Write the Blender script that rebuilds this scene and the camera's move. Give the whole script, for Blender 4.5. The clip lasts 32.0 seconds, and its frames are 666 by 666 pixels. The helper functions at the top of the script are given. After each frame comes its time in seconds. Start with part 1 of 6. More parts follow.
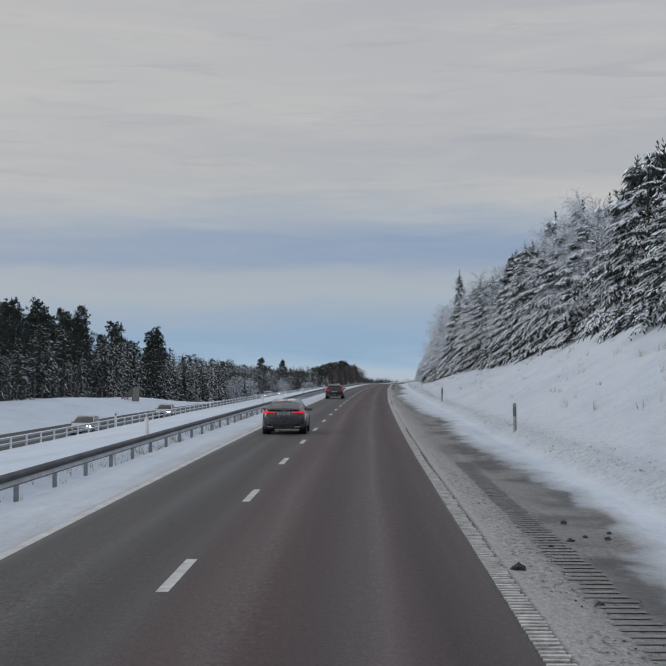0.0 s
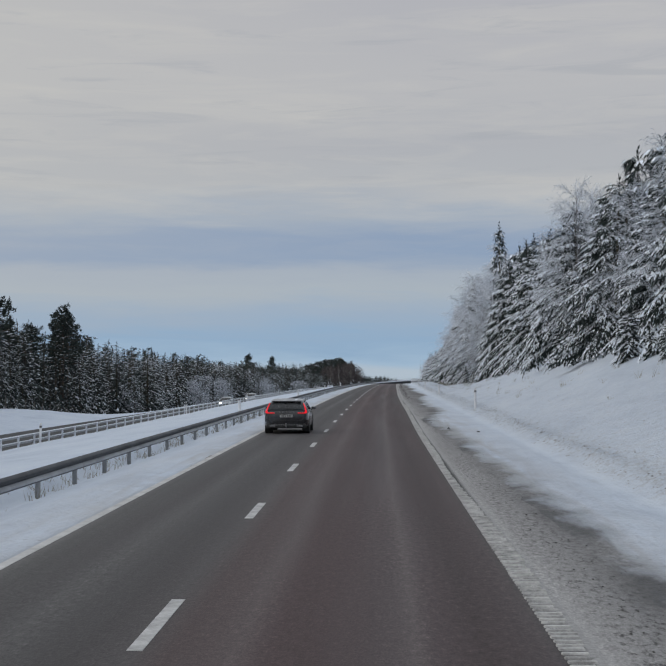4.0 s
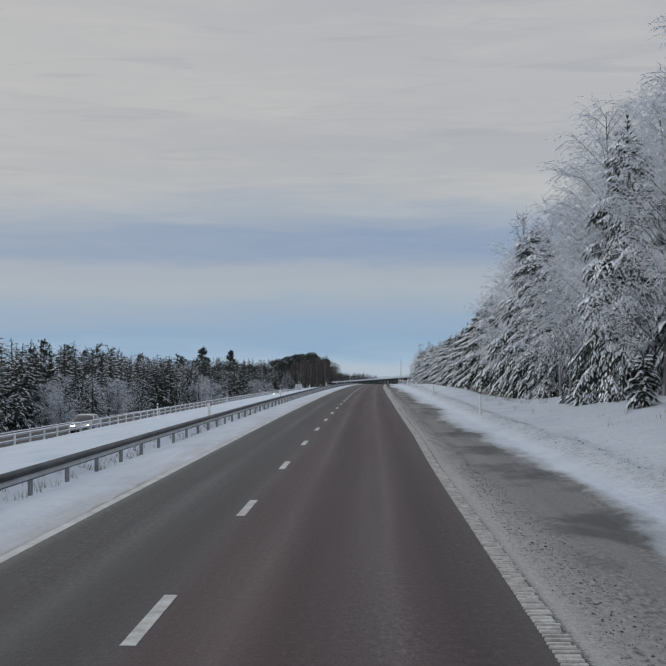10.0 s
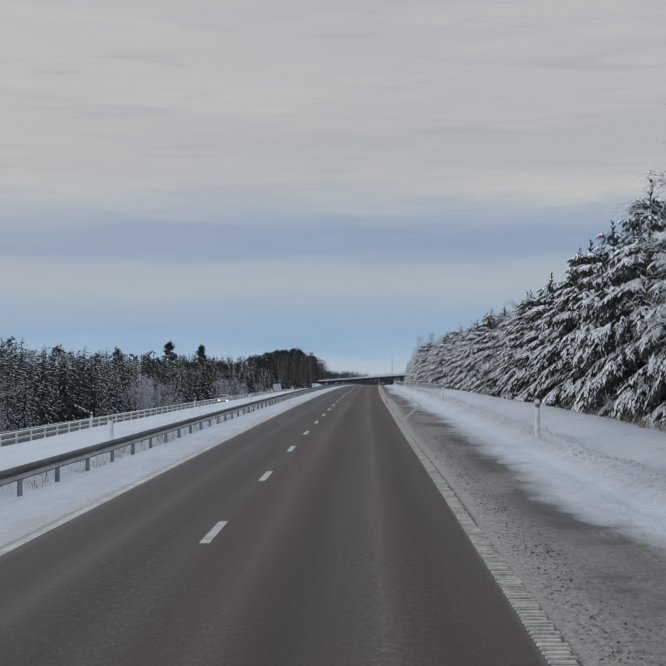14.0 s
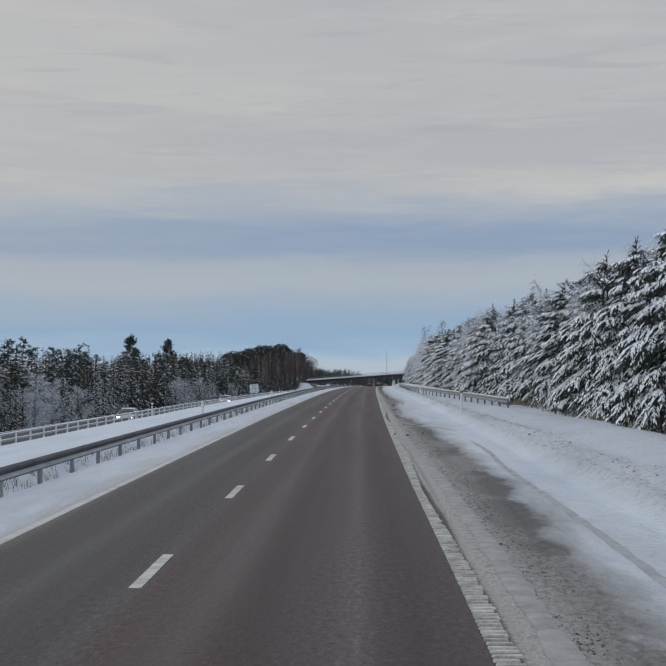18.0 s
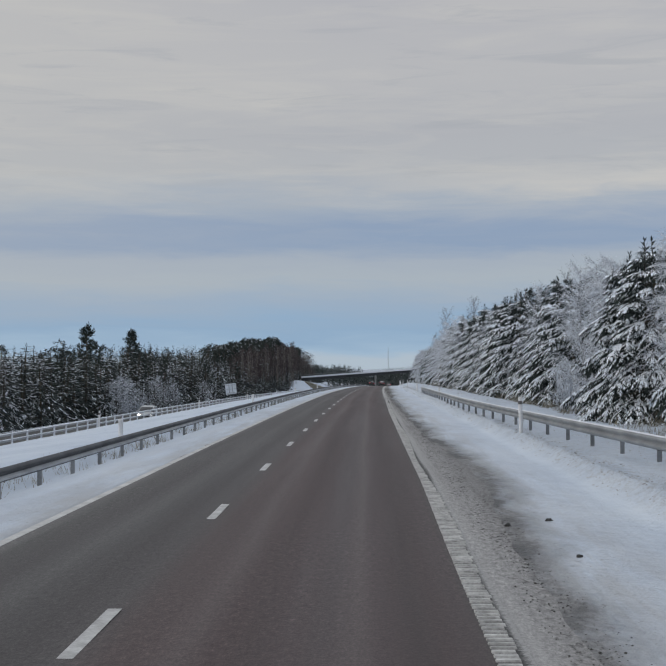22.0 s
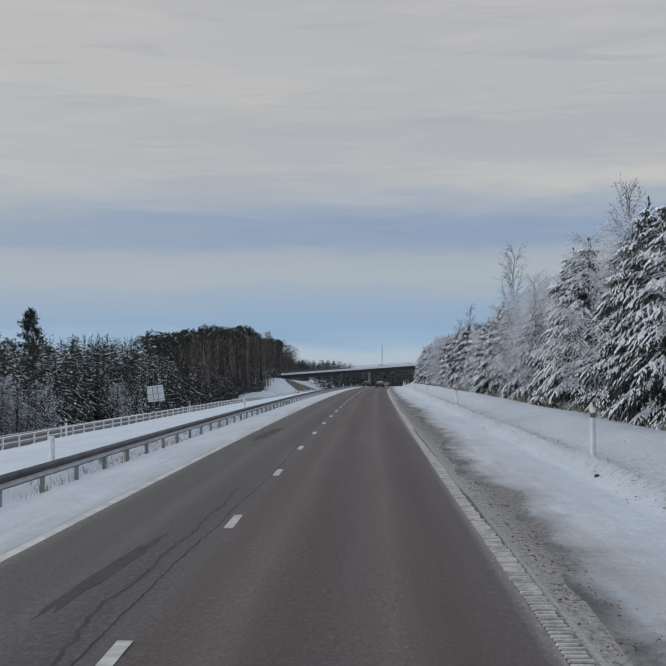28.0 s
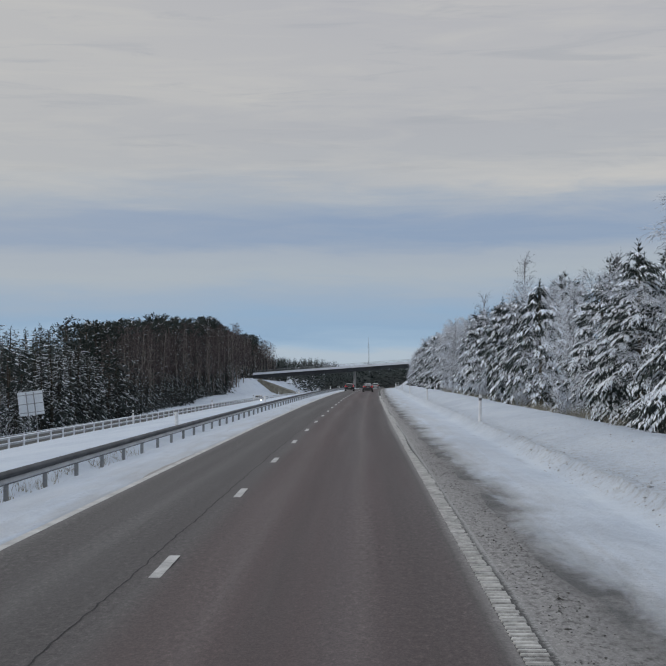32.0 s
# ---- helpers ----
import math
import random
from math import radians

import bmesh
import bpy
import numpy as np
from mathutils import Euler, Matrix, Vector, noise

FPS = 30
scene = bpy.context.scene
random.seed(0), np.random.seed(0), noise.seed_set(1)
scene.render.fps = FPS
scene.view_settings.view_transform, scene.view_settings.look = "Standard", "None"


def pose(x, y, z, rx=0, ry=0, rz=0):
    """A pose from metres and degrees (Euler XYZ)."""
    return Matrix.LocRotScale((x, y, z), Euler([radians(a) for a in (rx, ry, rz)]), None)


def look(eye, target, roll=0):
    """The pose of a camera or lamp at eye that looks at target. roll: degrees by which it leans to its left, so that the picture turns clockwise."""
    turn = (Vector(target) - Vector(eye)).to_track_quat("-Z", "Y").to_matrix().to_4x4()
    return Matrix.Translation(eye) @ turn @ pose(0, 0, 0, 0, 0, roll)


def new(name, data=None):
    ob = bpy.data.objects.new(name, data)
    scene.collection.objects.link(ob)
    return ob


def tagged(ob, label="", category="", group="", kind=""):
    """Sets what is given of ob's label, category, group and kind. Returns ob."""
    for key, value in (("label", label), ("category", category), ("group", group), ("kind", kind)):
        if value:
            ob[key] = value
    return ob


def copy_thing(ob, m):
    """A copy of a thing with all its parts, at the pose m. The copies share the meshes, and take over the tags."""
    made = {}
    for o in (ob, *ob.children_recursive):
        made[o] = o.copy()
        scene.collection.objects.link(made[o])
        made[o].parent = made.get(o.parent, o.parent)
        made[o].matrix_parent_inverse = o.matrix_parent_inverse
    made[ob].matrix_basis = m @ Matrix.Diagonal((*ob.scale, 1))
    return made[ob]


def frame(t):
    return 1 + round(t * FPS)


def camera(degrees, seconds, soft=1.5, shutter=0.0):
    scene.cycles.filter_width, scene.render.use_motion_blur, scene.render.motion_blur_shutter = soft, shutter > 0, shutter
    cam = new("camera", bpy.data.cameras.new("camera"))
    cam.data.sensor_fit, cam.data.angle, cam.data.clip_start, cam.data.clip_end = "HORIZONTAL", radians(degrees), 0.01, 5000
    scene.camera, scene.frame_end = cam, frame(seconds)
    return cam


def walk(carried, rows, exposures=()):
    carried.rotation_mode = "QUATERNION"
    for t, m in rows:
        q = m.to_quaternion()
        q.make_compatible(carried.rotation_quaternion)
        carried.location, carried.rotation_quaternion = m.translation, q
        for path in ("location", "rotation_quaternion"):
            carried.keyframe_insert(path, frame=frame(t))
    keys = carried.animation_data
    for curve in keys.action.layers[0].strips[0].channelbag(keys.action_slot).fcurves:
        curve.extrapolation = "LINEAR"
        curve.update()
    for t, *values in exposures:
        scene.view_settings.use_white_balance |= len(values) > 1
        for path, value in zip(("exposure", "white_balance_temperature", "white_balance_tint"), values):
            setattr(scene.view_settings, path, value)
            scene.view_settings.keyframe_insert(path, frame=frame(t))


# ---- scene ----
cam = camera(25.6, 32.0)
EYE = 2.54
LENGTH = 707.6


# The road's line: heading and slope in degrees along it, integrated once.
def road_heading(s):
    u = max(s, 0.0) / LENGTH
    if u <= 1.0:
        return -5.2512 * u + 6.1754 * u * u + -3.3326 * u ** 3
    return HEAD_END + HEAD_RATE * (u - 1.0)


def road_slope(s):
    u = max(s, 0.0) / LENGTH
    if u <= 1.0:
        return 0.2304 * u + -1.3459 * u * u + 0.3948 * u ** 3
    if u > 1.9:
        return (SLOPE_END + SLOPE_RATE * 0.9) * max(0.0, 1.0 - (u - 1.9) / 0.35)
    return SLOPE_END + SLOPE_RATE * (u - 1.0)


HEAD_END, HEAD_RATE = -2.4085, -2.1
SLOPE_END, SLOPE_RATE = -0.7207, -0.77
ROAD_START, ROAD_END, ROAD_STEP = -120.0, 3000.0, 1.0


def road_table():
    table, x, y, z = [], 0.0, 0.0, 0.0
    s = 0.0
    back = [(0.0, s, 0.0) for s in np.arange(ROAD_START, 0.0, ROAD_STEP)]
    while s <= ROAD_END:
        table.append((x, y, z))
        h, g = radians(road_heading(s + 0.5)), radians(road_slope(s + 0.5))
        x, y, z, s = x - math.sin(h) * ROAD_STEP, y + math.cos(h) * ROAD_STEP, z + math.sin(g) * ROAD_STEP, s + ROAD_STEP
    return np.array(back + table)


ROAD = road_table()


def on_road(s, off=0.0, up=0.0):
    """The place s metres along the road, off metres to the right of the walk's line and up metres above the road."""
    a = (s - ROAD_START) / ROAD_STEP
    i = int(max(0, min(len(ROAD) - 2, math.floor(a))))
    x, y, z = ROAD[i] + (ROAD[i + 1] - ROAD[i]) * (a - i)
    h = radians(road_heading(s))
    return Vector((x + math.cos(h) * off, y + math.sin(h) * off, z + up))


# seconds, metres along the road, yaw, pitch, roll
ROWS = [
    (0.0, -0.01, 1.082, 1.586, 0.00),
    (0.5, 10.96, 1.061, 1.557, 0.00),
    (1.0, 21.92, 1.024, 1.549, 0.00),
    (1.5, 32.89, 0.965, 1.586, 0.00),
    (2.0, 43.85, 0.932, 1.570, 0.00),
    (2.5, 54.82, 0.968, 1.557, 0.00),
    (3.0, 65.79, 1.000, 1.560, 0.00),
    (3.5, 76.76, 1.029, 1.524, 0.00),
    (5.5, 120.66, 0.640, 1.486, 0.00),
    (6.0, 131.64, 0.514, 1.441, 0.00),
    (6.5, 142.62, 0.440, 1.418, 0.00),
    (7.0, 153.61, 0.368, 1.418, 0.00),
    (7.5, 164.59, 0.325, 1.415, 0.00),
    (8.0, 175.58, 0.272, 1.374, 0.00),
    (8.5, 186.57, 0.227, 1.400, 0.00),
    (9.0, 197.56, 0.178, 1.365, 0.00),
    (9.5, 208.56, 0.153, 1.356, 0.00),
    (10.0, 219.56, 0.151, 1.374, 0.00),
    (10.5, 230.56, 0.129, 1.336, 0.00),
    (11.0, 241.56, 0.129, 1.332, 0.00),
    (11.5, 252.57, 0.142, 1.327, 0.00),
    (12.0, 263.58, 0.102, 1.306, 0.00),
    (12.5, 274.59, 0.040, 1.325, 0.00),
    (13.0, 285.61, -0.050, 1.299, 0.00),
    (13.5, 296.63, -0.154, 1.305, 0.00),
    (14.0, 307.66, -0.246, 1.276, 0.00),
    (14.5, 318.68, -0.314, 1.259, 0.00),
    (16.5, 362.83, -0.434, 1.210, 0.00),
    (17.0, 373.88, -0.467, 1.199, 0.00),
    (17.5, 384.93, -0.492, 1.200, 0.00),
    (18.0, 395.98, -0.500, 1.199, 0.00),
    (18.5, 407.04, -0.512, 1.178, 0.00),
    (19.0, 418.11, -0.534, 1.158, 0.00),
    (19.5, 429.18, -0.539, 1.135, 0.00),
    (20.0, 440.25, -0.568, 1.104, 0.00),
    (20.5, 451.33, -0.571, 1.108, 0.00),
    (21.0, 462.41, -0.564, 1.096, 0.00),
    (21.5, 473.50, -0.525, 1.086, 0.00),
    (22.0, 484.60, -0.472, 1.057, 0.00),
    (22.5, 495.70, -0.437, 1.053, 0.00),
    (23.0, 506.80, -0.470, 1.032, 0.00),
    (23.5, 517.91, -0.553, 1.033, 0.00),
    (24.0, 529.03, -0.604, 1.015, 0.00),
    (24.5, 540.15, -0.624, 1.024, 0.00),
    (25.0, 551.28, -0.558, 0.948, 0.00),
    (25.5, 562.41, -0.463, 0.952, 0.00),
    (27.5, 607.00, -0.634, 0.917, 0.00),
    (28.0, 618.16, -0.783, 0.904, 0.00),
    (28.5, 629.33, -0.901, 0.912, 0.00),
    (29.0, 640.51, -1.013, 0.841, 0.00),
    (29.5, 651.70, -1.047, 0.862, 0.00),
    (30.0, 662.89, -1.080, 0.835, 0.00),
    (30.5, 674.08, -1.108, 0.852, 0.00),
    (31.0, 685.29, -1.158, 0.861, 0.00),
    (31.5, 696.50, -1.234, 0.878, 0.00),
    (32.0, 707.72, -1.320, 0.875, 0.00),
]
# the wander across the lane: seconds, metres to the right
WANDER = [(0, 0.0), (3, -0.1), (6, -0.32), (9, -0.15), (13, -0.04), (19, 0.34), (23, 0.32), (28, -0.07), (32, 0.26)]


def wander(t):
    for (a, u), (b, v) in zip(WANDER, WANDER[1:]):
        if t <= b:
            w = (t - a) / (b - a)
            return u + (v - u) * w * w * (3 - 2 * w)
    return WANDER[-1][1]


walk(cam, [(t, pose(*on_road(s, wander(t), EYE), 90 + pitch, roll, yaw)) for t, s, yaw, pitch, roll in ROWS])

# ---- world and light ----
world = bpy.data.worlds.new("overcast_sky")
scene.world = world
world.use_nodes = True
wt = world.node_tree
wt.nodes.clear()


def wire(tree, a, b):
    tree.links.new(a, b)


def maths(tree, op, a, b=None, c=None):
    n = tree.nodes.new("ShaderNodeMath")
    n.operation = op
    for i, v in enumerate((a, b, c)):
        if v is None:
            continue
        if isinstance(v, (int, float)):
            n.inputs[i].default_value = v
        else:
            wire(tree, v, n.inputs[i])
    return n.outputs[0]


def ramp(tree, fac, stops, mode="LINEAR"):
    n = tree.nodes.new("ShaderNodeValToRGB")
    n.color_ramp.interpolation = mode
    e = n.color_ramp.elements
    while len(e) < len(stops):
        e.new(0.5)
    for i, (p, c) in enumerate(stops):
        e[i].position = p
        e[i].color = (*c, 1) if len(c) == 3 else c
    wire(tree, fac, n.inputs[0])
    return n.outputs[0]


def mix(tree, fac, a, b, blend="MIX"):
    n = tree.nodes.new("ShaderNodeMix")
    n.data_type, n.blend_type = "RGBA", blend
    for i, v in ((0, fac), (6, a), (7, b)):
        if isinstance(v, (int, float)):
            n.inputs[i].default_value = v
        elif isinstance(v, tuple):
            n.inputs[i].default_value = (*v, 1)
        else:
            wire(tree, v, n.inputs[i])
    return n.outputs[2]


def noise_tex(tree, vector, scale, detail=4.0, rough=0.55, distort=0.0):
    n = tree.nodes.new("ShaderNodeTexNoise")
    n.inputs["Scale"].default_value = scale
    n.inputs["Detail"].default_value = detail
    n.inputs["Roughness"].default_value = rough
    n.inputs["Distortion"].default_value = distort
    if vector is not None:
        wire(tree, vector, n.inputs["Vector"])
    return n.outputs[0]


def mapped(tree, vector, scale=(1, 1, 1), turn=(0, 0, 0), shift=(0, 0, 0)):
    n = tree.nodes.new("ShaderNodeMapping")
    wire(tree, vector, n.inputs[0])
    n.inputs["Scale"].default_value = scale
    n.inputs["Rotation"].default_value = turn
    n.inputs["Location"].default_value = shift
    return n.outputs[0]


SUN_ELEVATION, SUN_TURN = radians(18), radians(-99)
co = wt.nodes.new("ShaderNodeTexCoord").outputs["Generated"]
sep = wt.nodes.new("ShaderNodeSeparateXYZ")
wire(wt, co, sep.inputs[0])
sky = wt.nodes.new("ShaderNodeTexSky")
sky.sky_type = "NISHITA"
sky.sun_disc = False
sky.sun_elevation, sky.sun_rotation = SUN_ELEVATION, SUN_TURN
sky.air_density, sky.dust_density = 1.0, 2.0
# long low cloud banks, drawn out along the horizon and leaning a little
soft = noise_tex(wt, mapped(wt, co, (5, 5, 42), (0, radians(-1.5), 0)), 1.0, 5.0, 0.55, 0.4)
fine = noise_tex(wt, mapped(wt, co, (16, 16, 120), (0, radians(-2.0), 0), (3, 1, 0)), 1.0, 6.0, 0.6, 0.8)
shift = maths(wt, "MULTIPLY", maths(wt, "SUBTRACT", soft, 0.5), 0.030)
shift = maths(wt, "ADD", shift, maths(wt, "MULTIPLY", maths(wt, "SUBTRACT", fine, 0.5), 0.016))
height = maths(wt, "ADD", sep.outputs[2], shift)
tilted = maths(wt, "ADD", height, maths(wt, "MULTIPLY", sep.outputs[0], -0.012))
cloud = ramp(wt, maths(wt, "MULTIPLY", tilted, 2.0), [
    (0.0, (0.45, 0.53, 0.61)),
    (0.016, (0.36, 0.49, 0.63)),
    (0.045, (0.28, 0.415, 0.58)),
    (0.080, (0.33, 0.42, 0.54)),
    (0.110, (0.40, 0.45, 0.51)),
    (0.138, (0.37, 0.42, 0.50)),
    (0.160, (0.265, 0.345, 0.485)),
    (0.185, (0.27, 0.345, 0.48)),
    (0.215, (0.36, 0.41, 0.49)),
    (0.255, (0.45, 0.455, 0.475)),
    (0.31, (0.44, 0.44, 0.462)),
    (0.38, (0.49, 0.48, 0.485)),
    (0.50, (0.46, 0.452, 0.472)),
    (0.62, (0.62, 0.64, 0.70)),
    (1.0, (0.70, 0.75, 0.84)),
])
# thin, brighter rifts with a warm tint, more of them towards the low sun
rift = noise_tex(wt, mapped(wt, co, (7, 7, 60), (0, radians(-2.5), 0), (7, 2, 4)), 1.0, 6.0, 0.6, 0.6)
glow = maths(wt, "MULTIPLY", ramp(wt, rift, [(0.46, (0, 0, 0)), (0.74, (1, 1, 1))]), ramp(wt, maths(wt, "MULTIPLY", height, 3.0), [(0.22, (0, 0, 0)), (0.36, (1, 1, 1))]))
cloud = mix(wt, maths(wt, "MULTIPLY", glow, 0.55), cloud, (0.585, 0.56, 0.525))
side = maths(wt, "MULTIPLY", maths(wt, "ADD", maths(wt, "MULTIPLY", sep.outputs[0], -2.2), 0.05), maths(wt, "MULTIPLY", height, 4.0))
cloud = mix(wt, maths(wt, "MINIMUM", maths(wt, "MAXIMUM", side, 0.0), 0.55), cloud, (0.56, 0.54, 0.505))
# a warm streak low over the right-hand wood, and thin darker wisps higher up
band = ramp(wt, maths(wt, "MULTIPLY", height, 2.0), [(0.218, (0, 0, 0)), (0.243, (1, 1, 1)), (0.265, (0, 0, 0))])
band = maths(wt, "MULTIPLY", band, ramp(wt, maths(wt, "MULTIPLY", sep.outputs[0], 4.0), [(0.02, (0, 0, 0)), (0.6, (1, 1, 1))]))
cloud = mix(wt, maths(wt, "MULTIPLY", band, 0.6), cloud, (0.63, 0.59, 0.54))
wisp = ramp(wt, noise_tex(wt, mapped(wt, co, (9, 9, 95), (0, radians(-3.0), 0), (1, 5, 2)), 1.0, 6.0, 0.62, 1.0), [(0.54, (0, 0, 0)), (0.70, (1, 1, 1))])
wisp = maths(wt, "MULTIPLY", wisp, ramp(wt, maths(wt, "MULTIPLY", height, 3.0), [(0.30, (0, 0, 0)), (0.40, (1, 1, 1)), (0.70, (1, 1, 1)), (0.8, (0, 0, 0))]))
cloud = mix(wt, maths(wt, "MULTIPLY", wisp, 0.45), cloud, (0.375, 0.385, 0.415))
clear = wt.nodes.new("ShaderNodeVectorMath")
clear.operation = "SCALE"
wire(wt, sky.outputs[0], clear.inputs[0])
clear.inputs["Scale"].default_value = 0.10
blend = mix(wt, 0.90, clear.outputs[0], cloud)
back = wt.nodes.new("ShaderNodeBackground")
tint = wt.nodes.new("ShaderNodeVectorMath")
tint.operation = "MULTIPLY"
wire(wt, blend, tint.inputs[0])
tint.inputs[1].default_value = (1.024, 1.04, 1.052)
wire(wt, tint.outputs[0], back.inputs[0])
back.inputs[1].default_value = 1.0
wire(wt, back.outputs[0], wt.nodes.new("ShaderNodeOutputWorld").inputs[0])

sun = bpy.data.lights.new("sun", "SUN")
sun.energy, sun.angle, sun.color = 0.85, radians(30), (1.0, 0.97, 0.94)
new("sun", sun).matrix_world = look((-60, -10, 20), (0, 0, 0))

# ---- materials ----


def material(name, base, rough=0.7, metal=0.0):
    m = bpy.data.materials.new(name)
    m.use_nodes = True
    t = m.node_tree
    b = t.nodes["Principled BSDF"]
    b.inputs["Base Color"].default_value = (*base, 1)
    b.inputs["Roughness"].default_value = rough
    b.inputs["Metallic"].default_value = metal
    return m, t, b


def obj_co(t):
    return t.nodes.new("ShaderNodeTexCoord").outputs["Object"]


def world_co(t):
    return t.nodes.new("ShaderNodeNewGeometry").outputs["Position"]


def bump(t, b, height, strength, distance=0.02):
    n = t.nodes.new("ShaderNodeBump")
    n.inputs["Strength"].default_value = strength
    n.inputs["Distance"].default_value = distance
    wire(t, height, n.inputs["Height"])
    wire(t, n.outputs[0], b.inputs["Normal"])


def varied(name, dark, light, scale, rough=0.8, metal=0.0, relief=0.2, distance=0.02, fine=6.0, space="object"):
    """A surface of two tones at two scales, with fine relief."""
    m, t, b = material(name, light, rough, metal)
    co = obj_co(t) if space == "object" else world_co(t)
    big = noise_tex(t, co, scale, 3.0, 0.6)
    small = noise_tex(t, co, scale * fine, 3.0, 0.6)
    f = maths(t, "ADD", maths(t, "MULTIPLY", big, 0.65), maths(t, "MULTIPLY", small, 0.35))
    wire(t, ramp(t, f, [(0.36, dark), (0.64, light)]), b.inputs["Base Color"])
    wire(t, maths(t, "ADD", maths(t, "MULTIPLY", small, 0.2), rough - 0.1), b.inputs["Roughness"])
    bump(t, b, small, relief, distance)
    return m


def tree_tone(name, dark, light, rough=0.8, relief=0.0):
    """Foliage or bark whose tone differs from tree to tree and from spray to spray."""
    m, t, b = material(name, light, rough)
    info = t.nodes.new("ShaderNodeObjectInfo")
    geo = t.nodes.new("ShaderNodeNewGeometry")
    f = maths(t, "ADD", maths(t, "MULTIPLY", info.outputs["Random"], 0.4), maths(t, "MULTIPLY", geo.outputs["Random Per Island"], 0.6))
    wire(t, ramp(t, f, [(0.1, dark), (0.9, light)]), b.inputs["Base Color"])
    if relief:
        bump(t, b, noise_tex(t, obj_co(t), 9.0, 4.0), relief, 0.03)
    return m


def snow_ground():
    m, t, b = material("snow_on_ground", (0.8, 0.82, 0.86), 0.65)
    uv = t.nodes.new("ShaderNodeUVMap").outputs[0]
    pos = world_co(t)
    s = t.nodes.new("ShaderNodeSeparateXYZ")
    wire(t, uv, s.inputs[0])
    off = s.outputs[0]
    wide = noise_tex(t, mapped(t, pos, (0.35, 0.12, 0.3)), 1.0, 4.0, 0.6)
    crumbs = noise_tex(t, pos, 5.0, 5.0, 0.7)
    mottle = noise_tex(t, mapped(t, uv, (1.1, 0.55, 1.0)), 1.0, 5.0, 0.65)
    clean = ramp(t, maths(t, "ADD", maths(t, "MULTIPLY", wide, 0.6), maths(t, "MULTIPLY", mottle, 0.4)), [(0.33, (0.455, 0.522, 0.615)), (0.50, (0.555, 0.622, 0.712)), (0.66, (0.612, 0.672, 0.745))])
    # spray and grit thrown from the carriageway, thinning out with distance from it
    right = maths(t, "SUBTRACT", 1.0, maths(t, "DIVIDE", maths(t, "SUBTRACT", off, 3.1), 1.7))
    right = maths(t, "MULTIPLY", right, maths(t, "GREATER_THAN", off, 0.0))
    left = maths(t, "SUBTRACT", 0.85, maths(t, "DIVIDE", maths(t, "SUBTRACT", -5.0, off), 2.6))
    left = maths(t, "MULTIPLY", left, maths(t, "LESS_THAN", off, 0.0))
    near = maths(t, "MINIMUM", maths(t, "MAXIMUM", maths(t, "MAXIMUM", left, right), 0.0), 1.0)
    streak = noise_tex(t, mapped(t, uv, (1.6, 0.10, 1.0)), 1.0, 5.0, 0.65, 0.5)
    dirt = maths(t, "MULTIPLY", near, ramp(t, streak, [(0.32, (0, 0, 0)), (0.62, (1, 1, 1))]))
    col = mix(t, maths(t, "MULTIPLY", dirt, 0.75), clean, (0.36, 0.355, 0.355))
    ridge = ramp(t, maths(t, "DIVIDE", off, 10.0), [(0.50, (0, 0, 0)), (0.555, (1, 1, 1)), (0.605, (0.8, 0.8, 0.8)), (0.66, (0.45, 0.45, 0.45)), (0.9, (0.35, 0.35, 0.35)), (1.0, (0.2, 0.2, 0.2))])
    # grit on the ridge; farther out this speckle paints the shading of snow lumps
    grit = maths(t, "MULTIPLY", ridge, ramp(t, noise_tex(t, mapped(t, uv, (1.0, 0.5, 1)), 5.5, 6.0, 0.78), [(0.47, (0, 0, 0)), (0.62, (0.6, 0.6, 0.6))]))
    col = mix(t, grit, col, (0.30, 0.29, 0.285))
    speck = noise_tex(t, mapped(t, uv, (1.0, 0.5, 1)), 9.0, 4.0, 0.7)
    bits = maths(t, "MULTIPLY", ramp(t, speck, [(0.61, (0, 0, 0)), (0.69, (1, 1, 1))]), maths(t, "ADD", maths(t, "MULTIPLY", near, 0.65), maths(t, "MULTIPLY", ridge, 0.45)))
    col = mix(t, bits, col, (0.13, 0.12, 0.11))
    # where the snow thins out the wet, dusty asphalt shows through in wind-drawn streaks
    att = t.nodes.new("ShaderNodeAttribute")
    att.attribute_name = "depth"
    blown = noise_tex(t, mapped(t, uv, (0.9, 0.30, 1), (0, 0, 0.9)), 1.0, 6.0, 0.65, 0.4)
    cover = maths(t, "ADD", att.outputs["Fac"], maths(t, "MULTIPLY", maths(t, "SUBTRACT", blown, 0.5), 0.10))
    thin = noise_tex(t, mapped(t, uv, (1.0, 0.38, 1)), 11.0, 5.0, 0.75)
    ground = ramp(t, thin, [(0.36, (0.085, 0.084, 0.083)), (0.50, (0.17, 0.169, 0.168)), (0.68, (0.27, 0.268, 0.266))])
    wet = noise_tex(t, mapped(t, uv, (0.35, 0.16, 1), (0, 0, 0.5), (2, 6, 0)), 1.0, 5.0, 0.6, 0.5)
    ground = mix(t, ramp(t, wet, [(0.45, (0, 0, 0)), (0.56, (0.85, 0.85, 0.85))]), ground, (0.055, 0.055, 0.057))
    ground = mix(t, maths(t, "LESS_THAN", off, 0.0), ground, (0.40, 0.395, 0.385))
    col = mix(t, ramp(t, cover, [(0.010, (0, 0, 0)), (0.026, (0.5, 0.5, 0.5)), (0.060, (1, 1, 1))]), ground, col)
    wire(t, col, b.inputs["Base Color"])
    lumps = maths(t, "ADD", maths(t, "MULTIPLY", crumbs, maths(t, "ADD", 0.5, ridge)), noise_tex(t, pos, 1.4, 4.0, 0.6))
